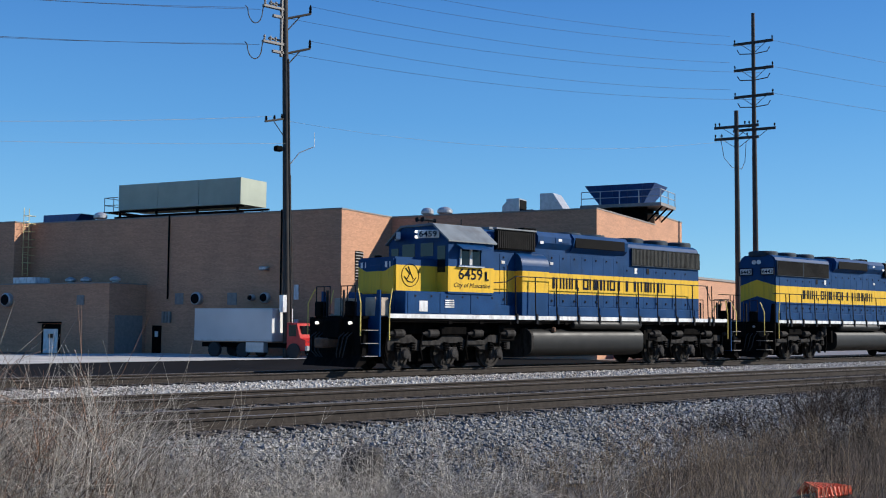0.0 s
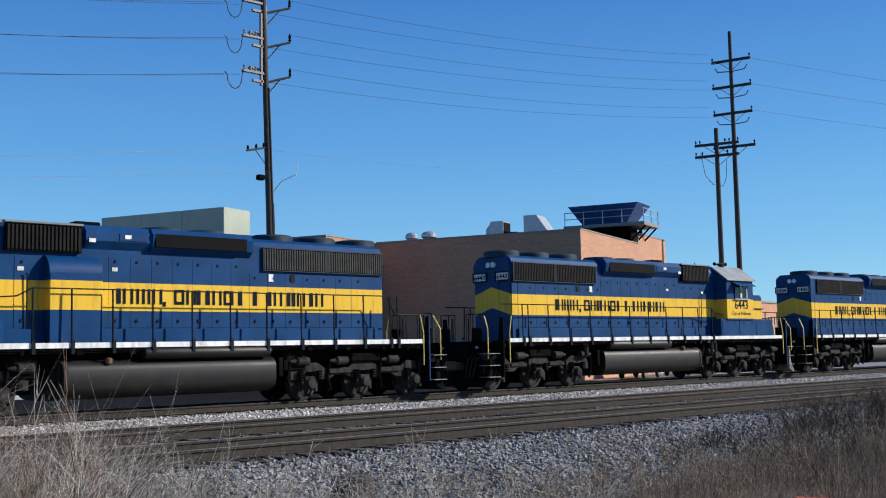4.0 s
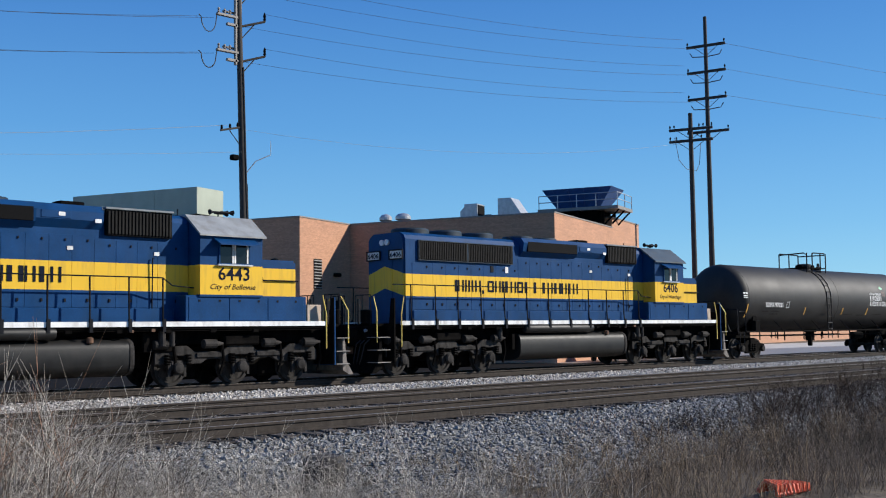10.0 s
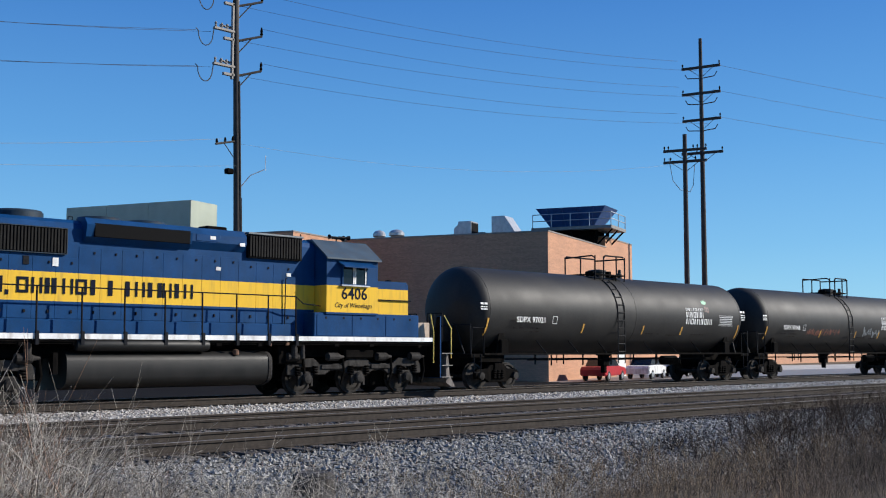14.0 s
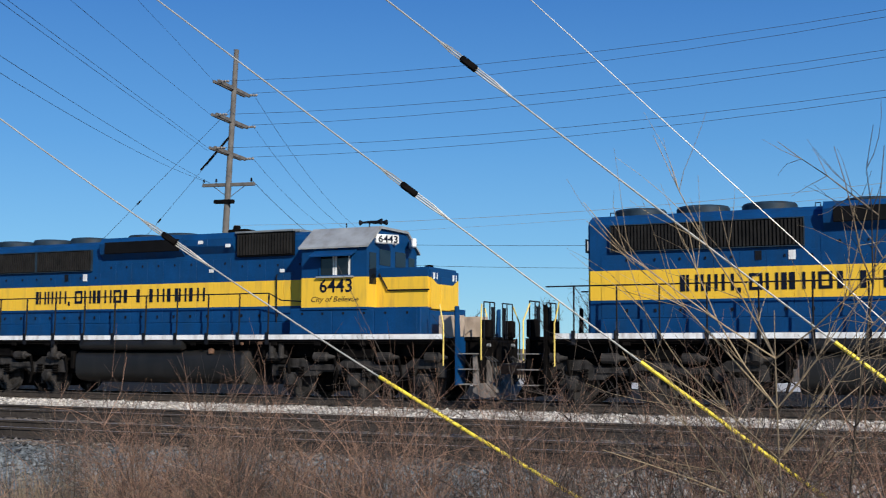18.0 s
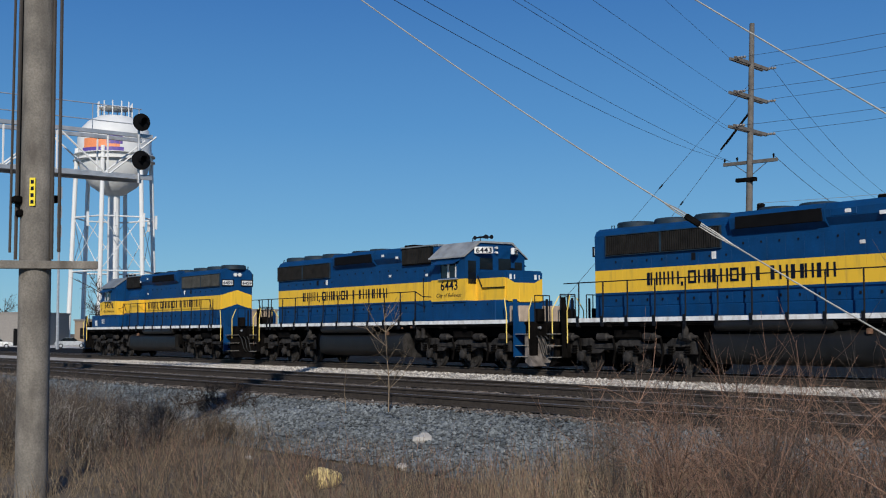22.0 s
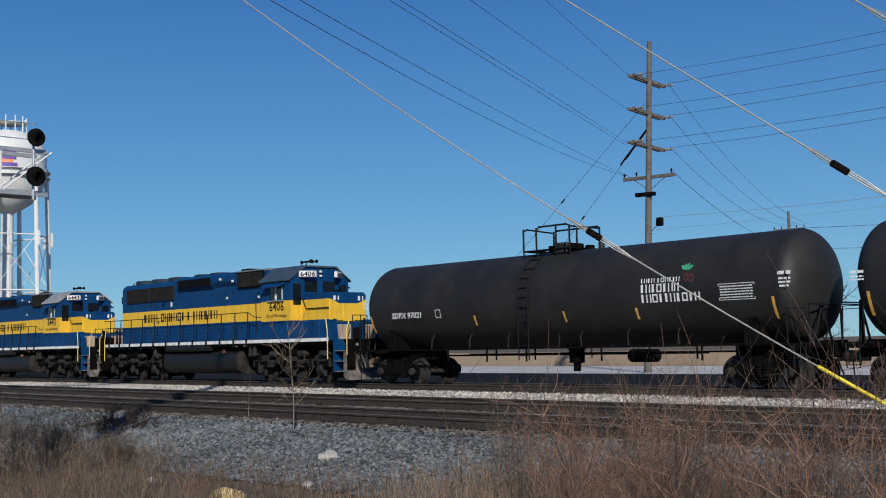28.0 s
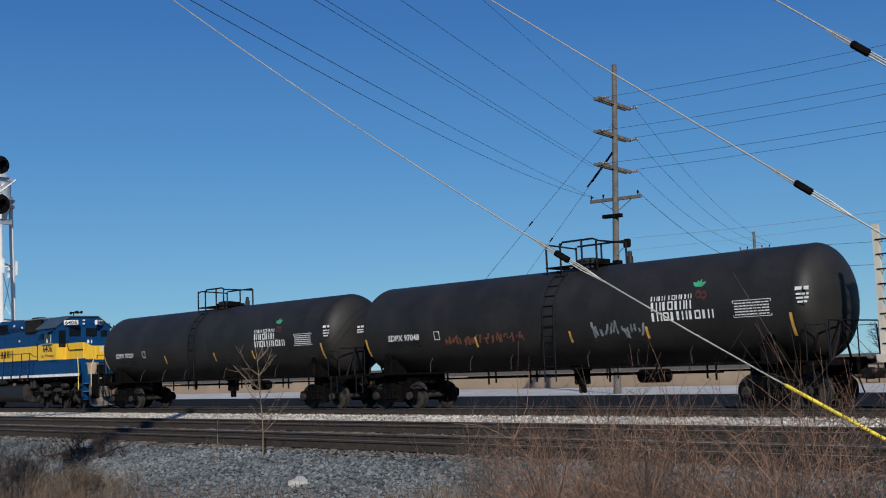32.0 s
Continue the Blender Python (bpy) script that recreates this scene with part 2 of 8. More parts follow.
M["red"] = material("red_truck_paint", (0.42, 0.014, 0.014), 0.35, vary=0.1)
M["tyre"] = material("tyre_rubber", (0.02, 0.02, 0.02), 0.8, vary=0.2)
M["ladder_y"] = material("pale_yellow_ladder_paint", (0.62, 0.52, 0.25), 0.6, vary=0.15)
M["cream"] = material("cream_hopper_paint", (0.55, 0.52, 0.44), 0.55, scale=1.2, vary=0.15, stain=(0.3, 0.2, 0.12), stain_amount=0.4)
M["orange"] = material("orange_plastic_mesh", (0.66, 0.10, 0.03), 0.6, vary=0.15)
M["foamy"] = material("yellow_foam", (0.62, 0.47, 0.20), 0.85, scale=9, vary=0.2)
M["stone"] = material("pale_stone", (0.36, 0.34, 0.31), 0.9, scale=5, vary=0.2, bump=0.5)
M["lamp_glow"] = bpy.data.materials.new("lit_headlight")
M["lamp_glow"].use_nodes = True
M["lamp_glow"].node_tree.nodes["Principled BSDF"].inputs["Emission Color"].default_value = (1, 0.93, 0.8, 1)
M["lamp_glow"].node_tree.nodes["Principled BSDF"].inputs["Emission Strength"].default_value = 1.0


# ---- mesh helpers ----
def mesh_from(bm, name, mats, smooth=False):
    me = bpy.data.meshes.new(name)
    bm.normal_update()
    if smooth:
        for e in bm.edges:
            e.smooth = len(e.link_faces) == 2 and e.calc_face_angle(0.0) < 0.6
    bm.to_mesh(me)
    bm.free()
    for m in mats if isinstance(mats, (list, tuple)) else [mats]:
        me.materials.append(m)
    if smooth:
        me.shade_smooth()
    return me


def part(name, bm, mat, parent=None, label="", at=None, smooth=False):
    ob = new(name, mesh_from(bm, name, mat, smooth))
    if parent is not None:
        ob.parent = parent
    if at is not None:
        ob.matrix_basis = at if isinstance(at, Matrix) else Matrix.Translation(at)
    if label:
        tagged(ob, label)
    return ob


def empty(name, at, label, category, group="", kind=""):
    ob = new(name)
    ob.empty_display_size = 0.3
    ob.matrix_basis = at if isinstance(at, Matrix) else Matrix.Translation(at)
    return tagged(ob, label, category, group, kind)


def box(bm, x0, x1, y0, y1, z0, z1, bevel=0.0, m=None):
    vs = [bm.verts.new((x, y, z)) for x in (x0, x1) for y in (y0, y1) for z in (z0, z1)]
    fs = [bm.faces.new([vs[i] for i in q]) for q in ((0, 1, 3, 2), (4, 6, 7, 5), (0, 4, 5, 1), (2, 3, 7, 6), (0, 2, 6, 4), (1, 5, 7, 3))]
    if m is not None:
        for v in vs:
            v.co = m @ v.co
    if bevel:
        es = list({e for f in fs for e in f.edges})
        bmesh.ops.bevel(bm, geom=es, offset=bevel, segments=1, affect="EDGES")
    return bm


def boxes(*args, bevel=0.0):
    bm = bmesh.new()
    for q in args:
        box(bm, *q, bevel=bevel)
    return bm


def prism(bm, outline, y0, y1, axis="y"):
    """An outline of (a, b) points swept from y0 to y1: a, b are x, z for axis y; y, z for axis x; x, y for axis z."""
    def co(a, b, c):
        return {"y": (a, c, b), "x": (c, a, b), "z": (a, b, c)}[axis]
    A = [bm.verts.new(co(a, b, y0)) for a, b in outline]
    B = [bm.verts.new(co(a, b, y1)) for a, b in outline]
    k = len(A)
    bm.faces.new(A)
    bm.faces.new(B[::-1])
    for i in range(k):
        bm.faces.new((A[i], B[i], B[(i + 1) % k], A[(i + 1) % k]))
    bmesh.ops.recalc_face_normals(bm, faces=bm.faces[:])
    return bm


def tube(bm, points, r, sides=6, r_end=None):
    """A round bar along points."""
    pts = [Vector(q) for q in points]
    rings = []
    for i, q in enumerate(pts):
        d = (pts[min(i + 1, len(pts) - 1)] - pts[max(i - 1, 0)]).normalized()
        u = d.orthogonal().normalized()
        v = d.cross(u)
        rr = r if r_end is None else r + (r_end - r) * i / (len(pts) - 1)
        rings.append([bm.verts.new(q + (u * math.cos(2 * math.pi * k / sides) + v * math.sin(2 * math.pi * k / sides)) * rr) for k in range(sides)])
    for p, q in zip(rings, rings[1:]):
        # line up the rings
        best = min(range(sides), key=lambda s: sum((p[k].co - q[(k + s) % sides].co).length for k in range(sides)))
        q[:] = q[best:] + q[:best]
        for k in range(sides):
            bm.faces.new((p[k], p[(k + 1) % sides], q[(k + 1) % sides], q[k]))
    bm.faces.new(rings[0][::-1])
    bm.faces.new(rings[-1])
    return bm


def lathe(bm, profile, axis="z", sides=24, centre=(0, 0, 0)):
    """Turns (radius, height) points round an axis."""
    c = Vector(centre)
    rings = []
    for r, h in profile:
        ring = []
        for k in range(sides):
            a = 2 * math.pi * k / sides
            x, y = r * math.cos(a), r * math.sin(a)
            ring.append(bm.verts.new(c + Vector({"z": (x, y, h), "x": (h, x, y), "y": (x, h, y)}[axis])))
        rings.append(ring)
    for p, q in zip(rings, rings[1:]):
        for k in range(sides):
            bm.faces.new((p[k], p[(k + 1) % sides], q[(k + 1) % sides], q[k]))
    bm.faces.new(rings[0][::-1])
    bm.faces.new(rings[-1])
    bmesh.ops.recalc_face_normals(bm, faces=bm.faces[:])
    return bm


def words(text, size, mat, parent, at, name="lettering", squeeze=1.0, shear=0.0, bold=0.0, align="LEFT", label=""):
    """Flat letters, drawn in the x-z plane facing -y, as a mesh part."""
    cu = bpy.data.curves.new(name, "FONT")
    cu.body, cu.size, cu.align_x, cu.shear, cu.offset, cu.extrude = text, size, align, shear, bold, 0.002
    cu.resolution_u = 2
    tmp = bpy.data.objects.new(name, cu)
    scene.collection.objects.link(tmp)
    dg = bpy.context.evaluated_depsgraph_get()
    me = bpy.data.meshes.new_from_object(tmp.evaluated_get(dg))
    bpy.data.objects.remove(tmp)
    me.transform(Matrix.Rotation(radians(90), 4, "X") @ Matrix.Diagonal((squeeze, 1, 1, 1)))
    me.materials.clear()
    me.materials.append(mat)
    ob = new(name, me)
    ob.parent = parent
    ob.matrix_basis = at if isinstance(at, Matrix) else Matrix.Translation(at)
    if label:
        tagged(ob, label)
    return ob


def livery(name, low, high, fade=0.0):
    """Blue paint with one yellow band between two heights, which runs to a point on the end faces."""
    m = material(name, (0.003, 0.043, 0.135), 0.45, scale=1.5, vary=0.14, grain=22, bump=0.03, stain=(0.010, 0.03, 0.055), stain_amount=0.3, spec=0.14)
    n, l = m.node_tree.nodes, m.node_tree.links
    bsdf = n["Principled BSDF"]
    blue = bsdf.inputs["Base Color"].links[0].from_socket
    tc = n.new("ShaderNodeTexCoord")
    sep = n.new("ShaderNodeSeparateXYZ")
    l.new(tc.outputs["Object"], sep.inputs[0])

    def calc(op, a, b):
        q = n.new("ShaderNodeMath")
        q.operation = op
        for i, v in enumerate((a, b)):
            if isinstance(v, (int, float)):
                q.inputs[i].default_value = v
            else:
                l.new(v, q.inputs[i])
        return q.outputs[0]

    front = calc("GREATER_THAN", sep.outputs["X"], 0.0)
    inside = calc("MAXIMUM", calc("SUBTRACT", 0.93, calc("ABSOLUTE", sep.outputs["Y"], 0.0)), 0.0)
    inside = calc("MINIMUM", inside, calc("SUBTRACT", 1.0, calc("MULTIPLY", front, 0.55)))
    slope = calc("ADD", calc("MULTIPLY", front, -0.73), 0.30)
    z = calc("SUBTRACT", sep.outputs["Z"], calc("MULTIPLY", inside, slope))
    mask = calc("MULTIPLY", calc("GREATER_THAN", z, low), calc("LESS_THAN", z, high))
    # yellow with dirt streaks that run down
    mp = n.new("ShaderNodeMapping")
    mp.inputs["Scale"].default_value = (5.0, 5.0, 0.6)
    l.new(tc.outputs["Object"], mp.inputs["Vector"])
    st = n.new("ShaderNodeTexNoise")
    st.inputs["Scale"].default_value, st.inputs["Detail"].default_value = 1.6, 6
    l.new(mp.outputs[0], st.inputs["Vector"])
    sr = n.new("ShaderNodeMapRange")
    sr.inputs["From Min"].default_value, sr.inputs["From Max"].default_value, sr.inputs["To Max"].default_value = 0.5, 0.78, 0.55
    l.new(st.outputs["Fac"], sr.inputs["Value"])
    ym = n.new("ShaderNodeMix")
    ym.data_type = "RGBA"
    l.new(sr.outputs[0], ym.inputs["Factor"])
    ym.inputs["A"].default_value = (0.74, 0.45, 0.04, 1)
    ym.inputs["B"].default_value = (0.36, 0.22, 0.06, 1)
    bm_ = n.new("ShaderNodeMix")
    bm_.data_type = "RGBA"
    l.new(sr.outputs[0], bm_.inputs["Factor"])
    l.new(blue, bm_.inputs["A"])
    bm_.inputs["B"].default_value = (0.007, 0.036, 0.10, 1)
    mix = n.new("ShaderNodeMix")
    mix.data_type = "RGBA"
    l.new(mask, mix.inputs["Factor"])
    l.new(bm_.outputs["Result"], mix.inputs["A"])
    l.new(ym.outputs["Result"], mix.inputs["B"])
    l.new(mix.outputs["Result"], bsdf.inputs["Base Color"])
    return m


M["fan"] = material("sooty_blue_fan_paint", (0.012, 0.028, 0.045), 0.6, scale=3, vary=0.4, stain=(0.02, 0.018, 0.016), stain_amount=0.6, spec=0.3)
M["livery"] = livery("blue_and_yellow_paint", 2.60, 3.34)
M["cab_livery"] = livery("blue_and_yellow_cab_paint", 2.52, 3.34)
M["pale_roof"] = material("sun_bleached_roof_paint", (0.26, 0.27, 0.27), 0.6, scale=2, vary=0.15, stain=(0.12, 0.1, 0.08), stain_amount=0.5)


# ---- ground and tracks ----
TRACKS = (0.0, -8.2, -12.5)


def ground_z(y):
    """The lie of the land across the tracks."""
    if y > 2.4:
        return -0.26 - 0.44 * min((y - 2.4) / 5, 1)
    if y > -14.0:
        return -0.26
    return -0.26 - 0.52 * min((-14.0 - y) / 3.4, 1)


def bumpy(x, y):
    z = ground_z(y)
    if y < -14.2 and y > -45:
        z += (0.07 * noise.noise(Vector((x * 0.3, y * 0.3, 0))) + 0.03 * noise.noise(Vector((x * 1.3, y * 1.3, 4)))) * min((-14.2 - y) / 1.5, 1)
    return z


def sheet(name, xs, ys, height, mat, label, category, kind="structure", lift=0.0):
    bm = bmesh.new()
    grid = [[bm.verts.new((x, y, height(x, y) + lift)) for y in ys] for x in xs]
    for a, b in zip(grid, grid[1:]):
        for i in range(len(ys) - 1):
            bm.faces.new((a[i], b[i], b[i + 1], a[i + 1]))
    return tagged(part(name, bm, mat, smooth=True), label, category, kind=kind)


def steps(a, b, n):
    return [a + (b - a) * k / n for k in range(n + 1)]


sheet("ground", [-3500, -1200, -500, -260, -160, -90] + steps(-60, 60, 150) + [90, 160, 260, 500, 1200, 3500],
      [-600, -200, -80, -50] + steps(-40, -14, 52) + [-13, 2, 4, 6, 8, 12, 20, 40, 80, 200, 700, 3500], bumpy, M["soil"], "dry bare soil and gravel ground beside the tracks", "ground")
for a, b, mat, tint in ((-110, -5, "ballast_l", "blue-grey"), (-5, 120, "ballast", "pale grey")):
    sheet("ballast_slope", steps(a, b, 2 * (b - a)), [-13.9 - 0.24 * k for k in range(17)], bumpy, M[mat], tint + " crushed-stone ballast shoulder sloping from the track", "ballast", lift=0.035)
sheet("ballast_strip", steps(-260, 260, 130), [-6.75, -6.4, -5.5, -4.5, -3.5, -2.6, -2.1], lambda x, y: -0.17 + 0.03 * noise.noise(Vector((x * 0.3, y, 2))), M["ballast_p"], "pale crushed-stone strip between two tracks", "ballast")
sheet("track_bed", steps(-320, 320, 160), [-14.0, -13.4, -12.5, -10.3, -8.2, -7.0, -6.72], lambda x, y: -0.215 + (0.0 if -13.6 < y else -0.06), M["ballast_d"], "rust-brown dusty ballast between the rails", "ballast")
sheet("track_bed", steps(-320, 320, 160), [-2.2, -1.4, 0, 1.4, 2.6], lambda x, y: -0.215, M["ballast_d"], "rust-brown ballast under the train", "ballast")
sheet("yard", [-400, 400], [2.6, 3.6, 7.6, 29.0], lambda x, y: ground_z(y), M["asphalt"], "dark worn asphalt and cinders behind the train", "ground", lift=0.01)
sheet("pavement", [-400, 44, 400], [29.0, 46.0], lambda x, y: -0.7, M["concrete"], "pale concrete yard road in front of the factory", "pavement", lift=0.03)
sheet("pavement", [56, 400], [17.0, 28.98], lambda x, y: -0.7, M["coping"], "grey concrete parking ground beside the factory", "pavement", lift=0.025)


def rail_section():
    return [(-0.070, -0.180), (0.070, -0.180), (0.070, -0.168), (0.012, -0.150), (0.010, -0.050), (0.036, -0.038), (0.036, -0.008), (0.028, 0.0), (-0.028, 0.0), (-0.036, -0.008), (-0.036, -0.038), (-0.010, -0.050), (-0.012, -0.150), (-0.070, -0.168)]


TIE_MESH = mesh_from(boxes((-0.115, 0.115, -1.32, 1.32, -0.36, -0.182), bevel=0.012), "tie", M["tie"])


def rail_track(y, label, near):
    tr = empty("railway_track", (0, y, 0), label, "railway track", "parallel railway tracks", "structure")
    for s in (-0.753, 0.753):
        bm = bmesh.new()
        prism(bm, [(a + s, b) for a, b in rail_section()], -400, 400, "x")
        r = part("rail", bm, M["railtop"], tr)
        part("rail_head", boxes((-400, 400, s - 0.024, s + 0.020, 0.0, 0.002)), M["railshine"], r, "polished running surface")
    rnd = random.Random(int(-y * 10) + 3)
    rest = bmesh.new()
    for k in range(-190, 260):
        x = k * 0.54
        if near and -75 <= k <= 80:
            t = new("tie", TIE_MESH)
            t.parent = tr
            t.matrix_basis = Matrix.Translation((x + rnd.uniform(-0.03, 0.03), rnd.uniform(-0.07, 0.07), rnd.uniform(-0.02, 0.006))) @ Matrix.Rotation(rnd.uniform(-0.03, 0.03), 4, "Z")
        else:
            dy = rnd.uniform(-0.06, 0.06)
            box(rest, x - 0.115, x + 0.115, -1.32 + dy, 1.32 + dy, -0.36, -0.19)
    tagged(part("ties", rest, M["tie"], tr), kind="stuff")
    return tr


rail_track(TRACKS[0], "rusty railway track carrying the passing train", False)
rail_track(TRACKS[1], "empty rusty railway track with dark wooden ties", True)
rail_track(TRACKS[2], "empty rusty railway track beside the gravel shoulder", True)


def solids(name, shape_v, shape_f, places, mat, label, category):
    """Many small solids in one mesh: places holds (x, y, z, size, turn, squash)."""
    v0, f0 = np.array(shape_v, float), np.array(shape_f, int)
    n = len(places)
    p = np.array(places)
    rs = np.random.RandomState(7)
    V = v0[None] * (1 + rs.uniform(-0.35, 0.35, (n, len(v0), 1)))
    V[:, :, 2] *= p[:, 5][:, None]
    c, s = np.cos(p[:, 4])[:, None], np.sin(p[:, 4])[:, None]
    X, Y = V[:, :, 0] * c - V[:, :, 1] * s, V[:, :, 0] * s + V[:, :, 1] * c
    V = np.stack([X, Y, V[:, :, 2]], 2) * p[:, 3][:, None, None] + p[:, None, :3]
    F = (f0[None] + (np.arange(n) * len(v0))[:, None, None]).reshape(-1, 3)
    me = bpy.data.meshes.new(name)
    me.from_pydata(V.reshape(-1, 3).tolist(), [], F.tolist())
    me.materials.append(mat)
    return tagged(new(name, me), label, category, kind="stuff")


OCTA_V = ((1, 0, 0), (-1, 0, 0), (0, 1, 0), (0, -1, 0), (0, 0, 1), (0, 0, -1))
OCTA_F = ((0, 2, 4), (2, 1, 4), (1, 3, 4), (3, 0, 4), (2, 0, 5), (1, 2, 5), (3, 1, 5), (0, 3, 5))


def gravel():
    rs = random.Random(11)
    places = []
    for _ in range(52000):
        x = rs.gauss(0, 1) * 15 + rs.choice((-14, 16))
        y = rs.uniform(-17.9, -13.85)
        if y < -16.6 and rs.random() < (-16.6 - y) * 0.6:
            continue
        size = rs.uniform(0.025, 0.055) * (1.25 if rs.random() < 0.1 else 1)
        places.append((x, y, bumpy(x, y) + 0.035 + size * 0.25, size, rs.uniform(0, 6.3), rs.uniform(0.5, 0.9)))
    solids("ballast_stones", OCTA_V, OCTA_F, [q for q in places if q[0] > -5], M["ballast"], "loose pale grey crushed stones on the track shoulder", "stones")
    solids("ballast_stones", OCTA_V, OCTA_F, [q for q in places if q[0] <= -5], M["ballast_l"], "loose blue-grey crushed stones on the track shoulder", "stones")
    places = []
    for _ in range(26000):
        x, y = rs.uniform(-62, 80), rs.uniform(-6.7, -2.2)
        size = rs.uniform(0.03, 0.06)
        places.append((x, y, -0.16 + size * 0.2, size, rs.uniform(0, 6.3), rs.uniform(0.5, 0.9)))
    solids("ballast_stones", OCTA_V, OCTA_F, places, M["ballast_p"], "pale crushed stones between the tracks", "stones")
    places = []
    for _ in range(46000):
        x = rs.uniform(-50, 60)
        y = rs.choice((rs.uniform(-14.1, -10.9), rs.uniform(-10.9, -6.8)))
        size = rs.uniform(0.02, 0.045)
        places.append((x, y, -0.205 + size * 0.2, size, rs.uniform(0, 6.3), rs.uniform(0.5, 0.9)))
    solids("ballast_stones", OCTA_V, OCTA_F, places, M["ballast_d"], "rust-stained stones between the ties", "stones")


gravel()


# ---- locomotives: local x runs from the long hood (-) to the nose (+), z = 0 on the rail ----
def wheelset_mesh(r):
    bm = bmesh.new()
    for s in (-1, 1):
        lathe(bm, [(0.09, s * 0.64), (0.16, s * 0.64), (0.17, s * 0.70), (r * 0.72, s * 0.69), (r * 0.8, s * 0.66), (r + 0.028, s * 0.665),
                   (r + 0.028, s * 0.69), (r, s * 0.715), (r - 0.01, s * 0.80), (r * 0.82, s * 0.80), (r * 0.76, s * 0.75), (0.2, s * 0.77), (0.12, s * 0.80)], "y", 28)
    tube(bm, [(0, -0.95, 0), (0, 0.95, 0)], 0.085, 10)
    # two lightening marks so that the turning shows
    for s in (-1, 1):
        for a in (0, math.pi):
            box(bm, -0.05, 0.05, s * 0.765 - 0.012, s * 0.765 + 0.012, 0.24, 0.33, m=Matrix.Rotation(a, 4, "Y"))
    return mesh_from(bm, "wheelset", [M["truck"]])


WHEELS = []  # wheelset, radius, towards the train's head or not


def truck_frame(side):
    """One cast side frame of a six-wheel truck, with pedestals, on its own side."""
    bm = bmesh.new()
    y0, y1 = (side * 1.02, side * 1.14) if side > 0 else (-1.14, -1.02)
    top = [(-2.75, 0.92), (-2.55, 1.10), (-1.75, 1.12), (-1.5, 0.95), (-0.6, 0.95), (-0.35, 1.12), (0.35, 1.12), (0.6, 0.95), (1.5, 0.95), (1.75, 1.12), (2.55, 1.10), (2.75, 0.92)]
    bot = [(2.75, 0.62), (2.35, 0.62), (2.3, 0.84), (1.85, 0.84), (1.75, 0.6), (1.3, 0.62), (1.1, 0.74), (0.7, 0.74), (0.35, 0.6), (0.27, 0.84), (-0.27, 0.84), (-0.35, 0.6),
           (-0.7, 0.74), (-1.1, 0.74), (-1.3, 0.62), (-1.75, 0.6), (-1.85, 0.84), (-2.3, 0.84), (-2.35, 0.62), (-2.75, 0.62)]
    prism(bm, top + bot, y0, y1, "y")
    bmesh.ops.bevel(bm, geom=[e for e in bm.edges if abs(e.verts[0].co.y - e.verts[1].co.y) < 0.001], offset=0.018, segments=1, affect="EDGES")
    for x in (-1.05, 0.95):   # equaliser plates with holes suggested by bosses
        box(bm, x - 0.42, x + 0.42, y0 + side * 0.03 - 0.02, y1 + side * 0.07, 0.78, 0.92, bevel=0.02)
    return bm


def loco_truck(loco, cx):
    t = part("truck", truck_frame(-1), M["truck"], loco, "dusty grey cast-steel six-wheel truck", at=(cx, 0, 0))
    part("side_frame", truck_frame(1), M["truck"], t)
    bm = bmesh.new()
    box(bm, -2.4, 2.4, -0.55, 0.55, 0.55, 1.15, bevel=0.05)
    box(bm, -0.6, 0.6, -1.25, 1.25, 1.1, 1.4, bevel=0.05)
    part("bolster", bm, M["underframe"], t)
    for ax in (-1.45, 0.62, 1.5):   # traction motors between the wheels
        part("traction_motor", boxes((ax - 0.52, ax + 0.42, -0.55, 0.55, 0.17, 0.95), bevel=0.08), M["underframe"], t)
    for s in (-1, 1):
        for ax in (-2.07, 0, 2.07):
            bm = bmesh.new()
            box(bm, ax - 0.2, ax + 0.2, s * 1.13 - 0.05, s * 1.13 + 0.09, 0.34, 0.72, bevel=0.03)
            lathe(bm, [(0.17, s * 1.05), (0.17, s * 1.26), (0.13, s * 1.30), (0.05, s * 1.31)], "y", 14, (ax, 0, 0.51))
            for dx in (-0.24, 0.24):
                box(bm, ax + dx - 0.04, ax + dx + 0.04, s * 1.12 - 0.05, s * 1.12 + 0.05, 0.28, 0.66)
            part("axle_box", bm, M["truck"], t)
            for dx in (-0.33, 0.33):
                bm = bmesh.new()
                for k in range(4):
                    lathe(bm, [(0.07, 0.60 + k * 0.075), (0.10, 0.63 + k * 0.075), (0.07, 0.66 + k * 0.075)], "z", 10, (ax + dx, s * 1.2, 0))
                part("spring", bm, M["underframe"], t)
        for bx in (-2.55, -1.0, 1.0, 2.45):   # brake cylinders and rigging
            bm = bmesh.new()
            lathe(bm, [(0.06, -0.30), (0.13, -0.28), (0.13, 0.12), (0.08, 0.16), (0.035, 0.36)], "x", 12, (bx, s * 1.22, 1.16))
            part("brake_cylinder", bm, M["truck"], t)
            bm = bmesh.new()
            tube(bm, [(bx + 0.34, s * 1.2, 1.15), (bx + 0.42, s * 1.18, 0.7), (bx + 0.30, s * 1.16, 0.3)], 0.04, 6)
            part("brake_lever", bm, M["underframe"], t)
    for ax in (-2.07, 0, 2.07):
        w = new("wheelset", WHEEL_LOCO)
        w.parent = t
        w.matrix_basis = Matrix.Translation((ax, 0, 0.508))
        WHEELS.append((w, ax, 0.508))
    return t


WHEEL_LOCO = wheelset_mesh(0.508)
WHEEL_CAR = wheelset_mesh(0.457)


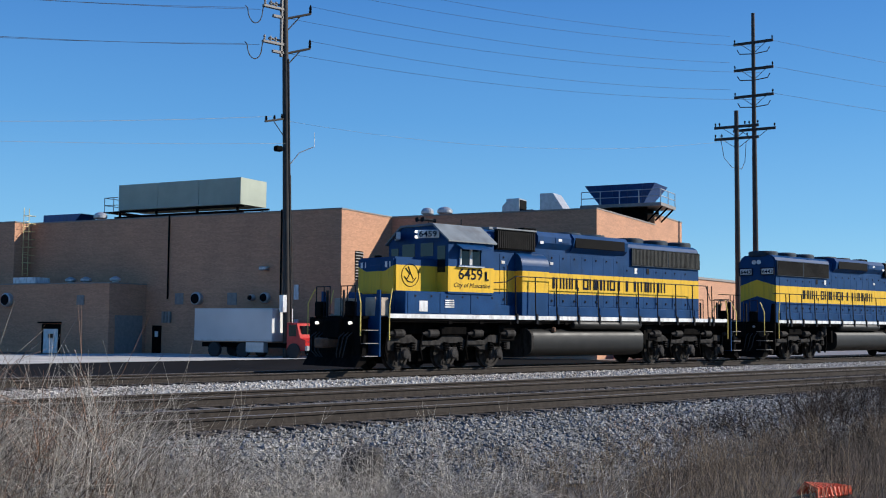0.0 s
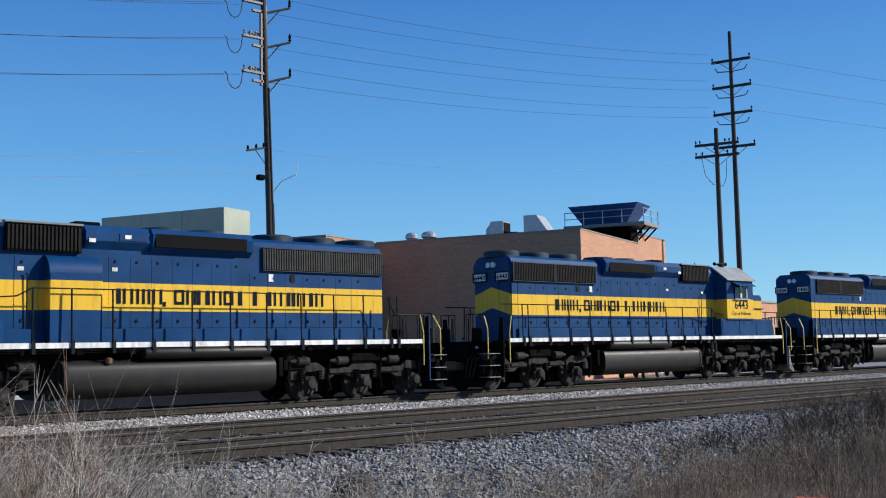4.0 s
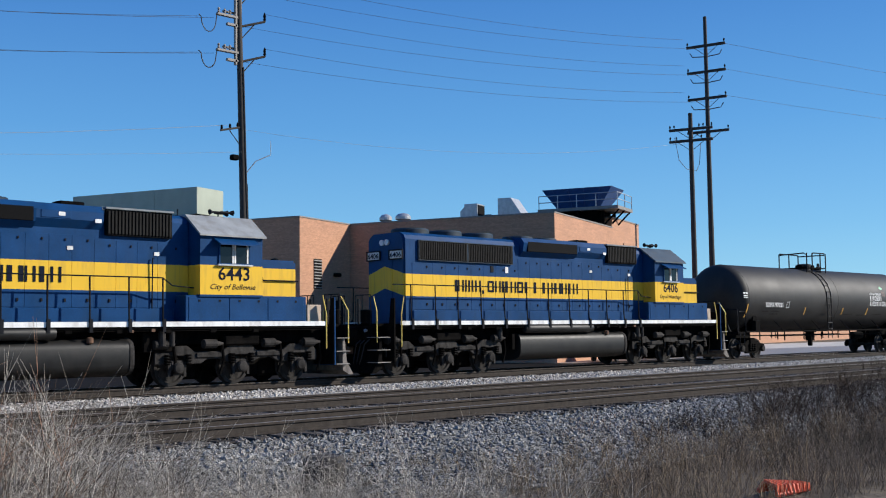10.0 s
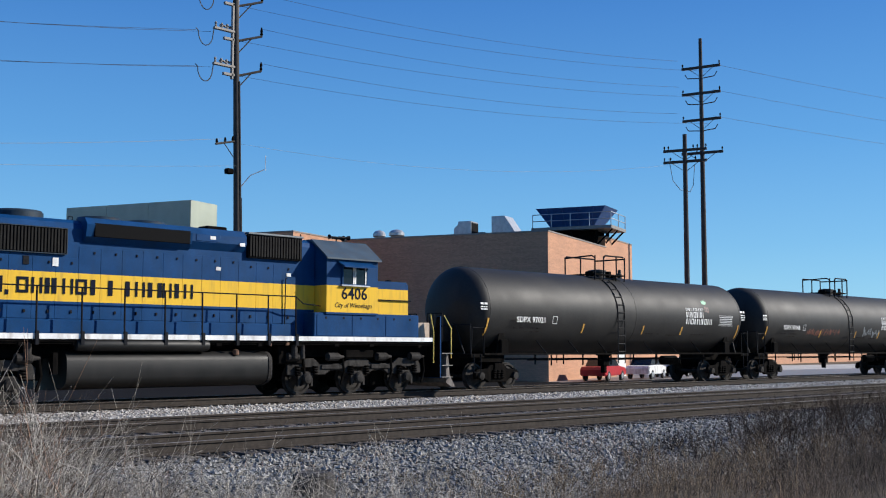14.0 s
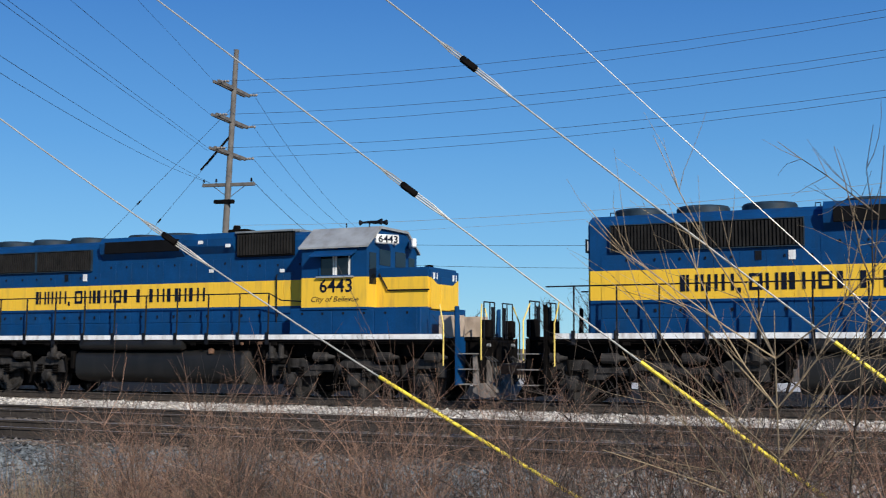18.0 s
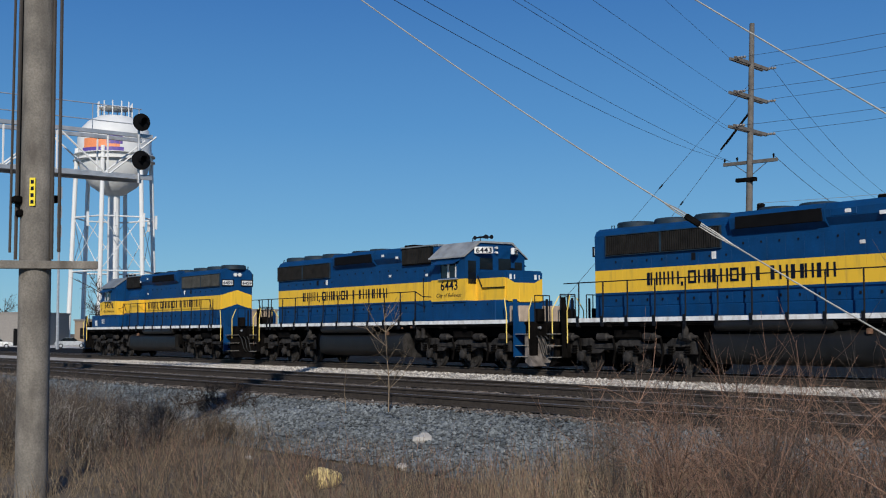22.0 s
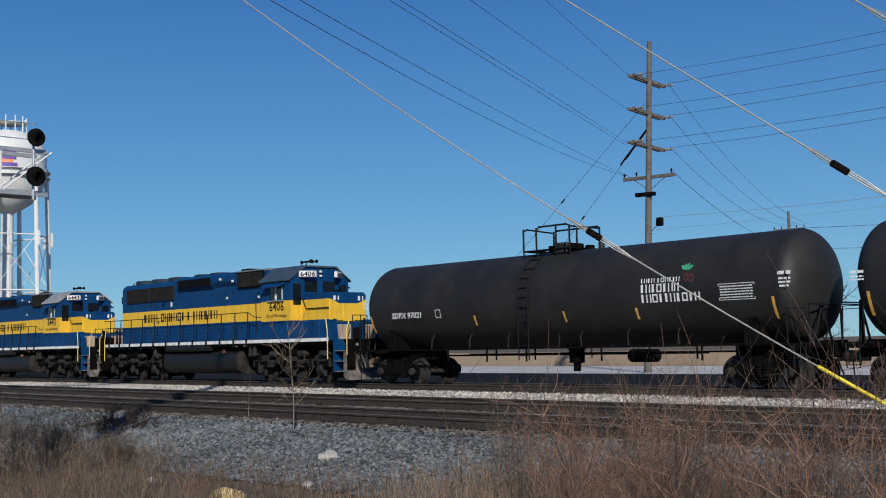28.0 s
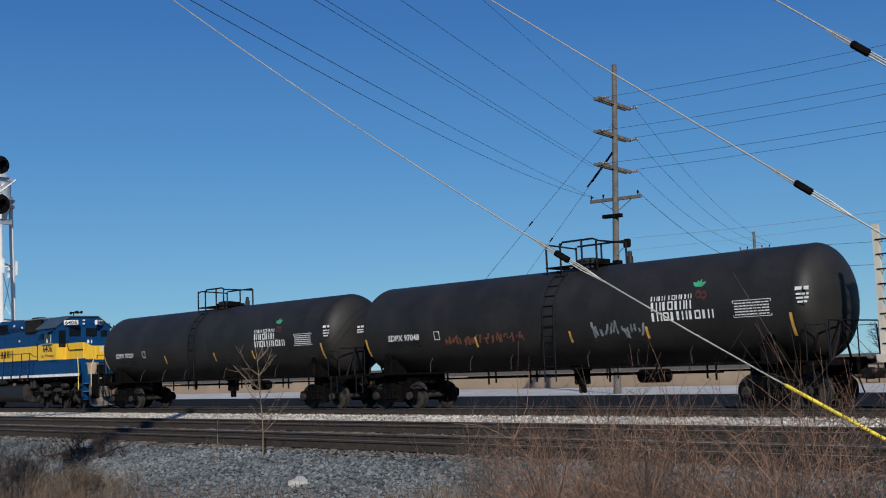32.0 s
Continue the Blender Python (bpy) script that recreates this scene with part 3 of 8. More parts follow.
def slatted(x0, x1, y, z0, z1, pitch, side):
    """A vent panel: dark back, upright slats and a rim."""
    bm = bmesh.new()
    k = int((x1 - x0) / pitch)
    for i in range(k):
        x = x0 + (i + 0.5) * (x1 - x0) / k
        box(bm, x - pitch * 0.27, x + pitch * 0.27, y - 0.02, y + 0.02, z0 + 0.02, z1 - 0.02)
    return bm


def rim(x0, x1, y0, y1, z0, z1, w=0.035):
    return boxes((x0 - w, x1 + w, y0, y1, z1, z1 + w), (x0 - w, x1 + w, y0, y1, z0 - w, z0), (x0 - w, x0, y0, y1, z0, z1), (x1, x1 + w, y0, y1, z0, z1))


def letter_bars(parent, x0, x1, y, z, h, mat, words_, name="lettering", label=""):
    """A painted owner's name as a row of plain shapes: n one bar, m two, w three, o an open box, e a broad bar, k a dot."""
    wide = {"n": 0.42, "o": 1.08, "w": 1.4, "m": 1.0, "e": 0.9, "k": 0.3}
    total = sum(wide[k] for w in words_ for k in w) + 0.5 * (len(words_) - 1)
    step = (x1 - x0) / total
    bm = bmesh.new()
    x = x0

    def flat(*outline):
        prism(bm, [(x + u * wd, z + v * h) for u, v in outline], y - 0.003, y + 0.003, "y")

    for w in words_:
        for k in w:
            wd = step * wide[k] * 0.80
            bar = 0.17 * h / wd
            if k == "n":
                flat((0, 0), (1, 0), (1, 1), (0, 1))
            elif k == "k":
                flat((0, -0.15), (1, -0.15), (1, 0.16), (0, 0.16))
            elif k == "w":
                for q in (0, 0.5 - bar / 2, 1 - bar):
                    flat((q, 0), (q + bar, 0), (q + bar, 1), (q, 1))
            elif k == "e":
                flat((0.1, 0), (0.1 + 1.9 * bar, 0), (0.1 + 1.9 * bar, 1), (0.1, 1))
            else:
                flat((0, 0), (bar, 0), (bar, 1), (0, 1))
                flat((1 - bar, 0), (1, 0), (1, 1), (1 - bar, 1))
                if k == "o":
                    flat((bar, 0), (1 - bar, 0), (1 - bar, 0.18), (bar, 0.18))
                    flat((bar, 0.82), (1 - bar, 0.82), (1 - bar, 1), (bar, 1))
            x += step * wide[k]
        x += 0.5 * step
    return tagged(part(name, bm, mat, parent, label), kind="stuff")


def fitted(text, x0, x1, y, z, h, mat, parent, side=-1, name="number", shear=0.0, bold=0.012, label=""):
    """Letters scaled to lie between x0 and x1 with cap height h, read from the given side."""
    ob = words(text, 1.0, mat, parent, Matrix(), name, shear=shear, bold=bold, label=label)
    co = [v.co for v in ob.data.vertices]
    lo, hi = min(c.x for c in co), max(c.x for c in co)
    zl, zh = min(c.z for c in co), max(c.z for c in co)
    ob.data.transform(Matrix.Translation((-(lo + hi) / 2, 0, -zl)))
    ob.data.transform(Matrix.Diagonal(((x1 - x0) / (hi - lo), 1, h / (zh - zl), 1)))
    ob.matrix_basis = Matrix.Translation(((x0 + x1) / 2, y, z)) @ Matrix.Rotation(0 if side < 0 else math.pi, 4, "Z")
    return ob


def locomotive(number, town, emblem, label, pale, hood, nose_x, front, rear, lettering=(-5.55, 1.25)):
    """hood: end of the long hood; nose_x: face of the nose; front, rear: ends of the platforms."""
    loco = empty("diesel_locomotive", (0, 0, 0), label, "locomotive", "locomotives of the train")
    P = lambda name, bm, mat, lab="", smooth=False: part(name, bm, M[mat] if isinstance(mat, str) else mat, loco, lab, smooth=smooth)
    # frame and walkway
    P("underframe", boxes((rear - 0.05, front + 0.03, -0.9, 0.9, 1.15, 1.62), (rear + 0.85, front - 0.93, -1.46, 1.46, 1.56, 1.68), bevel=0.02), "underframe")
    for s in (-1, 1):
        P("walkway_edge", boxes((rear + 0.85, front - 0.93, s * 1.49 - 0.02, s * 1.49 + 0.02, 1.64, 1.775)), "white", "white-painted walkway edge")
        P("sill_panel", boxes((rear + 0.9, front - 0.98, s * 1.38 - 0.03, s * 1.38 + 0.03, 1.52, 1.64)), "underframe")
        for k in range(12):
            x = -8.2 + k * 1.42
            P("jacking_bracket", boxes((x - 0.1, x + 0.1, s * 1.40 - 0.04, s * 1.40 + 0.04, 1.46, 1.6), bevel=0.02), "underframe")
    # long hood
    bm = bmesh.new()
    prism(bm, [(-0.92, 1.68), (-0.92, 4.50), (-0.84, 4.64), (-0.66, 4.74), (0.66, 4.74), (0.84, 4.64), (0.92, 4.50), (0.92, 1.68)], hood, 5.5, "x")
    bmesh.ops.bevel(bm, geom=[e for e in bm.edges if abs(e.verts[0].co.x - e.verts[1].co.x) < 0.001 and e.verts[0].co.x < -7], offset=0.06, segments=2, affect="EDGES")
    P("long_hood", bm, "livery")
    for s in (-1, 1):
        # hood doors
        x = hood + 0.35
        widths = [0.95] + [0.62] * 17 + [0.8]
        for k, w in enumerate(widths):
            z1 = 3.72 if x < -2.4 else (4.02 if x + w < 2.9 else 3.92)
            if x + w > 5.4:
                break
            bm = bmesh.new()
            box(bm, x + 0.003, x + w - 0.003, s * 0.924 - 0.008, s * 0.924 + 0.008, 2.16, z1, bevel=0.003)
            d = P("hood_door", bm, "livery")
            part("latch", boxes((x + w * 0.7 - 0.025, x + w * 0.7 + 0.025, s * 0.945 - 0.014, s * 0.945 + 0.014, 2.30, 2.38)), M["handrail"], d)
            part("latch", boxes((x + w * 0.7 - 0.02, x + w * 0.7 + 0.02, s * 0.945 - 0.012, s * 0.945 + 0.012, z1 - 0.16, z1 - 0.10)), M["handrail"], d)
            x += w
        P("hood_sill", boxes((hood + 0.3, 5.0, min(s * 0.93, s * 1.0), max(s * 0.93, s * 1.0), 1.70, 2.13), bevel=0.012), "blue")
        # radiator intakes
        for a, b in ((max(-7.28, hood + 0.1), -4.98), (-4.92, -2.63)):
            g = P("radiator_grille", boxes((a, b, s * 0.945 - 0.02, s * 0.945 + 0.02, 3.82, 4.46)), "dark", "sooty black radiator grille")
            part("slats", slatted(a, b, s * 0.975, 3.82, 4.46, 0.085, s), M["grille_l" if emblem else "grille"], g)
            part("grille_frame", rim(a, b, min(s * 0.93, s * 1.0), max(s * 0.93, s * 1.0), 3.82, 4.46, 0.02), M["fan"], g)
        # dynamic brake blister
        bm = bmesh.new()
        prism(bm, [(s * 0.90, 4.12), (s * 1.10, 4.30), (s * 1.16, 4.62), (s * 1.02, 4.80), (s * 0.60, 4.84), (s * 0.60, 4.12)], -2.17, 1.0, "x")
        bl = P("brake_blister", bm, "blue")
        part("intake", boxes((-1.95, 0.93, s * 1.13 - 0.03, s * 1.13 + 0.03, 4.30, 4.66), bevel=0.01), M["dark"], bl)
        bm = bmesh.new()
        prism(bm, [(s * 0.90, 4.16), (s * 1.08, 4.40), (s * 1.08, 4.62), (s * 0.95, 4.80), (s * 0.60, 4.84), (s * 0.60, 4.16)], 1.0, 2.86, "x")
        bl = P("blower_housing", bm, "blue")
        part("hatch", boxes((1.15, 1.95, s * 1.085 - 0.012, s * 1.085 + 0.012, 4.42, 4.62), bevel=0.01), M["blue"], bl)
        for wx, wz in ((1.7, 4.53), (2.7, 4.40)):
            part("notice", boxes((wx - 0.09, wx + 0.09, s * 1.104 - 0.004, s * 1.104 + 0.004, wz - 0.05, wz + 0.05)), M["white"], bl)
        # inertial filter grille
        g = P("filter_grille", boxes((2.95, 4.93, s * 0.98 - 0.05, s * 0.98 + 0.05, 4.05, 4.74), bevel=0.01), "dark", "dark filter grille with upright slats")
        part("slats", slatted(2.98, 4.90, s * 1.05, 4.08, 4.72, 0.10, s), M["grille"], g)
        part("hood_lip", boxes((2.92, 4.96, min(s * 0.9, s * 1.08), max(s * 0.9, s * 1.08), 4.74, 4.80), bevel=0.01), M["roof"], g)
        for wx, wz, h in ((-2.9, 3.60, 0.22), (2.0, 3.68, 0.10), (4.5, 3.62, 0.10)):
            P("notice", boxes((wx - 0.08, wx + 0.08, s * 0.945 - 0.006, s * 0.945 + 0.006, wz - h / 2, wz + h / 2)), "white")
        P("fuel_notice", boxes((-3.75, -3.6, s * 0.945 - 0.006, s * 0.945 + 0.006, 3.5, 3.72)), "handrail")
        # owner's name as plain blocks, left to right as seen from that side
        owner = ("nmwmk", "omnemoe", "e", "emenmem")
        if s < 0:
            letter_bars(loco, *lettering, -0.945, 2.79, 0.40, M["letters"], owner, label="dark painted lettering on the yellow band")
        else:
            letter_bars(loco, *lettering, 0.945, 2.79, 0.40, M["letters"], [w[::-1] for w in owner[::-1]], label="dark painted lettering on the yellow band")
        # handrail along the walkway
        rz = 3.12 if emblem else 2.95
        for x in (-8.1 if hood < -7.5 else -7.3, -7.0, -5.94, -4.80, -3.6, -2.40, -1.20, 0.0, 1.17, 2.30, 3.40, 4.4):
            bm = bmesh.new()
            tube(bm, [(x, s * 1.52, 1.50), (x, s * 1.46, 1.95), (x, s * 1.44, rz)], 0.024, 6)
            box(bm, x - 0.045, x + 0.045, s * 1.52 - 0.035, s * 1.52 + 0.035, 1.5, 1.84)
            P("handrail_post", bm, "handrail")
        P("handrail", tube(bmesh.new(), [(rear + 0.6, s * 1.40, 2.55 if emblem else rz), (hood, s * 1.44, 2.55 if emblem else rz), (hood + 0.3, s * 1.44, rz), (4.4, s * 1.44, rz), (4.75, s * 1.35, rz - 0.2), (5.45, s * 1.3, rz - 0.25)], 0.019, 6), "handrail")
        P("grab_frame", tube(bmesh.new(), [(4.35, s * 0.97, 1.95), (4.35, s * 1.0, 3.5), (4.4, s * 1.0, 3.5)], 0.018, 6), "handrail")
        # fuel tank side details
        P("air_reservoir", lathe(bmesh.new(), [(0.02, -3.0), (0.14, -2.97), (0.165, -2.88), (0.165, 0.85), (0.14, 0.94), (0.02, 0.97)], "x", 18, (0, s * 1.38, 1.49)), "fuel", "", True)
        P("filler_cap", lathe(bmesh.new(), [(0.05, 0), (0.09, 0.02), (0.09, 0.14), (0.03, 0.17)], "z", 12, (1.9, s * 1.36, 1.22)), "rust")
        P("sight_glass", boxes((-3.52, -3.38, s * 1.2 - 0.1, s * 1.2 + 0.1, 0.75, 1.3), bevel=0.01), "underframe")
        # cab-side sub-base with battery doors
        bm = bmesh.new()
        box(bm, 5.10, nose_x - 0.03, min(s * 0.9, s * 1.44), max(s * 0.9, s * 1.44), 1.72, 2.50, bevel=0.02)
        sb = P("battery_box", bm, "blue")
        bw = (nose_x - 5.3) / 3
        for k in range(3):
            part("battery_door", boxes((5.2 + k * bw, 5.2 + k * bw + bw - 0.04, s * 1.445 - 0.01, s * 1.445 + 0.01, 1.80, 2.44), bevel=0.005), M["blue"], sb)
            for dx in (bw * 0.25, bw * 0.75):
                part("latch", boxes((5.2 + k * bw + dx - 0.03, 5.2 + k * bw + dx + 0.03, s * 1.455 - 0.012, s * 1.455 + 0.012, 2.32, 2.38)), M["handrail"], sb)
    # roof fans
    for x, r in ((-6.77, 0.66), (-5.16, 0.66), (-3.54, 0.66), (-1.23, 0.60), (0.15, 0.60)):
        bm = bmesh.new()
        lathe(bm, [(r, 4.70), (r, 4.88), (r - 0.04, 4.93), (r - 0.1, 4.94), (r - 0.1, 4.87), (0.14, 4.87), (0.12, 4.91), (0.02, 4.91)], "z", 28, (x, 0, 0))
        f = P("roof_fan", bm, "fan", "round dark roof cooling fan", True)
        bm = bmesh.new()
        for k in range(6):
            box(bm, 0.1, r - 0.1, -0.02, 0.02, 4.915, 4.927, m=Matrix.Translation((x, 0, 0)) @ Matrix.Rotation(k * math.pi / 3, 4, "Z"))
        part("fan_guard", bm, M["handrail"], f)
    P("exhaust_pipe", boxes((2.05, 2.75, -0.25, 0.25, 4.74, 4.98), bevel=0.03), "underframe")
    P("roof_walk", boxes((3.0, 4.95, -0.7, 0.7, 4.74, 4.84), bevel=0.02), "roof")
    for x in (-7.4, -2.4, 1.4):
        P("lifting_eye", tube(bmesh.new(), [(x, -0.55, 4.74), (x, -0.55, 4.84), (x + 0.12, -0.55, 4.84), (x + 0.12, -0.55, 4.74)], 0.015, 5), "handrail")
    # cab
    bm = bmesh.new()
    prism(bm, [(-1.50, 2.46), (-1.50, 4.20), (-0.80, 4.70), (0.80, 4.70), (1.50, 4.20), (1.50, 2.46)], 5.52, 7.60, "x")
    cab = P("cab", bm, "cab_livery")
    bm = bmesh.new()
    prism(bm, [(-1.60, 4.14), (-1.60, 4.19), (-0.82, 4.78), (0.82, 4.78), (1.60, 4.19), (1.60, 4.14), (0.8, 4.71), (-0.8, 4.71)], 5.46, 7.68, "x")
    part("roof", bm, M["pale_roof"] if pale else M["roof"] if emblem else M["roof_b"], cab, "faded painted cab roof")
    for s in (-1, 1):
        w = part("side_window", boxes((6.15, 7.12, s * 1.50 - 0.012, s * 1.50 + 0.012, 3.40, 3.92)), M["glass"], cab)
        part("window_frame", rim(6.15, 7.12, min(s * 1.49, s * 1.54), max(s * 1.49, s * 1.54), 3.40, 3.92, 0.04), M["blue"], cab)
        for x in (6.55, 6.62, 7.04):
            part("window_post", boxes((x, x + 0.05, s * 1.525 - 0.01, s * 1.525 + 0.01, 3.40, 3.92)), M["white"], cab)
        part("arm_rest", boxes((6.05, 7.2, min(s * 1.5, s * 1.6), max(s * 1.5, s * 1.6), 3.33, 3.37)), M["galv"], cab)
        bm = bmesh.new()
        prism(bm, [(s * 1.50, 4.10), (s * 1.86, 3.92), (s * 1.86, 3.89), (s * 1.50, 4.05)], 5.95, 7.30, "x")
        part("sun_visor", bm, M["blue"], cab, "blue sheet-metal window visor")
        if s < 0:
            fitted(number, 6.11, 7.15, -1.506, 2.92, 0.38, M["letters"], loco, -1, "number", label="black painted road number")
            fitted(town, 5.85, 7.35, -1.506, 2.62, 0.20, M["letters"], loco, -1, "town_name", shear=0.3, bold=0.0)
        else:
            fitted(number, 6.05, 7.15, 1.506, 2.92, 0.38, M["letters"], loco, 1, "number", label="black painted road number")
            fitted(town, 5.70, 7.35, 1.506, 2.62, 0.20, M["letters"], loco, 1, "town_name", shear=0.3, bold=0.0)
    # front of the cab: windscreens, number boards, headlights
    for s in (-1, 1):
        part("windscreen", boxes((7.585, 7.612, min(s * 0.15, s * 0.78), max(s * 0.15, s * 0.78), 3.70, 4.14)), M["glass"], cab)
        part("front_door_window", boxes((7.585, 7.612, min(s * 0.98, s * 1.36), max(s * 0.98, s * 1.36), 3.15, 4.02)), M["glass"], cab)
        turn = Matrix.Translation((7.83, s * 0.78, 4.41)) @ Matrix.Rotation(s * radians(35), 4, "Z") @ Matrix.Rotation(radians(90), 4, "Z")
        nb = part("number_board", boxes((-0.36, 0.36, -0.07, 0.07, -0.13, 0.13), bevel=0.03), M["white"], cab, "white lit number board", at=turn)
        ob = fitted(number, -0.3, 0.3, 0, 0, 0.2, M["letters"], nb, -1, "board_number", bold=0.02)
        ob.matrix_basis = Matrix.Translation((0, -0.078, -0.1))
    for z in (4.54, 4.36):
        part("headlight", lathe(bmesh.new(), [(0.045, 7.58), (0.052, 7.70), (0.04, 7.71), (0.02, 7.69)], "x", 14, (0, 0, z)), M["lamp_glow" if emblem else "white"], cab, "round headlight")
    h = part("horn", tube(bmesh.new(), [(6.95, -0.2, 4.78), (6.95, -0.2, 4.97)], 0.02), M["handrail"], cab)
    for dx, y in ((0.45, -0.3), (0.35, -0.15), (0.45, 0.0), (-0.3, -0.22)):
        d = 1 if dx > 0 else -1
        bm = lathe(bmesh.new(), [(0.03, 0), (0.035, d * 0.1), (0.03, abs(dx) * d * 0.7), (0.085, dx)], "x", 10, (6.95, y, 4.98))
        part("trumpet", bm, M["handrail"], h)
    P("radio_antenna", tube(bmesh.new(), [(5.9, 0.3, 4.74), (5.9, 0.3, 5.05)], 0.02, 6), "handrail")
    # nose
    bm = bmesh.new()
    prow = nose_x
    plan = [(7.60, -0.95), (nose_x, -0.95), (nose_x, 0.95), (7.60, 0.95)]
    prism(bm, plan, 2.40, 3.60, "z")
    bmesh.ops.bevel(bm, geom=[e for e in bm.edges if min(e.verts[0].co.x, e.verts[1].co.x) > 8 or (e.verts[0].co.z > 3.5 and e.verts[1].co.z > 3.5)], offset=0.07, segments=2, affect="EDGES")
    nose = P("nose", bm, "cab_livery", smooth=False)
    box_low = prism(bmesh.new(), [(a - 0.02, b * 0.98) for a, b in plan], 1.68, 2.42, "z")
    part("nose_base", box_low, M["blue"], nose)
    part("nose_door", boxes((prow - 0.005, prow + 0.02, -0.30, 0.30, 2.43, 3.35), bevel=0.01), M["cab_livery"], nose)
    for q in (-1, 1):   # owner's mark on the nose, as plain bars
        m = Matrix.Translation((nose_x, q * 0.62, 3.36)) @ Matrix.Rotation(radians(-90), 4, "Z")
        for a, w in ((-0.13, 0.05), (0.03, 0.11)):
            part("owner_mark", boxes((a, a + w, -0.006, 0.006, -0.09, 0.09)), M["white"], nose, at=m)
    part("grab_rail", tube(bmesh.new(), [(7.7, -0.98, 3.45), (7.95, -1.0, 3.05), (7.98, -1.0, 2.98), (nose_x, -1.0, 2.98)], 0.02, 6), M["handrail"], nose)
    part("sand_filler", lathe(bmesh.new(), [(0.12, 3.58), (0.12, 3.68), (0.02, 3.70)], "z", 12, (nose_x - 0.35, -0.3, 0)), M["underframe"], nose)
    if emblem:   # round sooty emblem on the nose side
        for s in (1,):
            part("round_emblem", tube(bmesh.new(), [(8.75 + 0.36 * math.cos(k * math.pi / 12), 0.955, 3.02 + 0.36 * math.sin(k * math.pi / 12)) for k in range(25)], 0.012, 5), M["letters"], nose, "dark ring-shaped emblem")
            for pts in ([(8.5, 2.95), (8.65, 2.8), (8.85, 2.82), (9.0, 2.98)], [(8.62, 2.9), (8.74, 3.1), (8.84, 3.3)], [(8.95, 3.25), (8.78, 3.06), (8.9, 2.88)]):
                part("emblem_stroke", tube(bmesh.new(), [(a, 0.955, b) for a, b in pts], 0.018, 5), M["letters"], nose)
            P("louvre", boxes(*[(7.3, 7.7, 1.445, 1.475, 2.0 + k * 0.07, 2.04 + k * 0.07) for k in range(4)]), "white")
            P("white_plate", boxes((8.45, 8.8, 1.452, 1.468, 1.86, 2.2)), "white")
            # air duct on the hood beside the cab
            P("blower_duct", boxes((2.5, 3.9, 0.93, 1.28, 1.75, 3.55), bevel=0.02), "livery")
            bm = bmesh.new()
            prism(bm, [(0.90, 3.50), (1.28, 3.50)] + [(0.88 + 0.40 * math.cos(a), 3.5 + 0.48 * math.sin(a)) for a in [k * math.pi / 16 for k in range(1, 8)]] + [(0.9, 3.98)], 2.5, 3.9, "x")
            P("duct_cover", bm, "blue", "rounded blue sheet-metal duct cover", smooth=True)
            P("side_latch", boxes((5.86, 5.92, 1.5, 1.53, 2.92, 3.22), (5.78, 5.92, 1.5, 1.53, 2.92, 2.97)), "letters")
            P("painted_stroke", prism(bmesh.new(), [(5.12, 2.72), (5.2, 2.72), (5.55, 3.2), (5.47, 3.2)], 0.95, 0.96, "y"), "letters")
    # long-hood end
    P("rear_door", boxes((hood - 0.025, hood + 0.005, -0.35, 0.35, 1.72, 3.95), bevel=0.01), "livery")
    for s in (-1, 1):
        nb = P("rear_number_board", boxes((hood - 0.05, hood + 0.02, s * 0.56 - 0.31, s * 0.56 + 0.31, 3.86, 4.12), bevel=0.02), "stencil")
        P("board_rim", rim(s * 0.56 - 0.31, s * 0.56 + 0.31, -0.02, 0.02, -0.13, 0.13, 0.04), "handrail").matrix_basis = Matrix.Translation((hood - 0.045, 0, 3.99)) @ Matrix.Rotation(radians(90), 4, "Z")
        ob = fitted(number, -0.27, 0.27, 0, 0, 0.17, M["letters"], loco, -1, "board_number", bold=0.02)
        ob.matrix_basis = Matrix.Translation((hood - 0.058, s * 0.56, 3.90)) @ Matrix.Rotation(radians(-90), 4, "Z")
        P("rear_light", lathe(bmesh.new(), [(0.09, hood + 0.02), (0.10, hood - 0.08), (0.02, hood - 0.07)], "x", 12, (0, s * 0.12, 4.42)), "white")
    # steps, end platforms, pilots, couplers at both ends
    for e in (-1, 1):
        x0, x1 = (front - 0.36, front + 0.03) if e > 0 else (rear, rear + 0.42)
        p0, p1 = (front - 0.93, front - 0.36) if e > 0 else (rear + 0.42, rear + 0.86)
        for s in (-1, 1):
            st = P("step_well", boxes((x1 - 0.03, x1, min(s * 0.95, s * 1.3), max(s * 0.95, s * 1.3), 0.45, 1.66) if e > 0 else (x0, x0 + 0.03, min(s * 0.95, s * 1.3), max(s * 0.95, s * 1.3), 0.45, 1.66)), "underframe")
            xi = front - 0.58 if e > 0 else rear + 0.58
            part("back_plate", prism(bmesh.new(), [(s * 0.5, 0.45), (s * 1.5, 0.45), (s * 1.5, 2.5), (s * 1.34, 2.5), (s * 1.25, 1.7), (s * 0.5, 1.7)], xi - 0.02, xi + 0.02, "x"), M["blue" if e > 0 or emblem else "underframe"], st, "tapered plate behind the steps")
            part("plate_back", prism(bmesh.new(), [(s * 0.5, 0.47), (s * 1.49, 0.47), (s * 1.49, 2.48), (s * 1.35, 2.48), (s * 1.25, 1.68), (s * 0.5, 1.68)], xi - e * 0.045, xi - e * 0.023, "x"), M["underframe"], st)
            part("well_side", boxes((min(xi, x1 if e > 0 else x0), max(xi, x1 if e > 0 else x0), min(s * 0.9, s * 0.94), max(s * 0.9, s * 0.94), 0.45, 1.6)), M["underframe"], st)
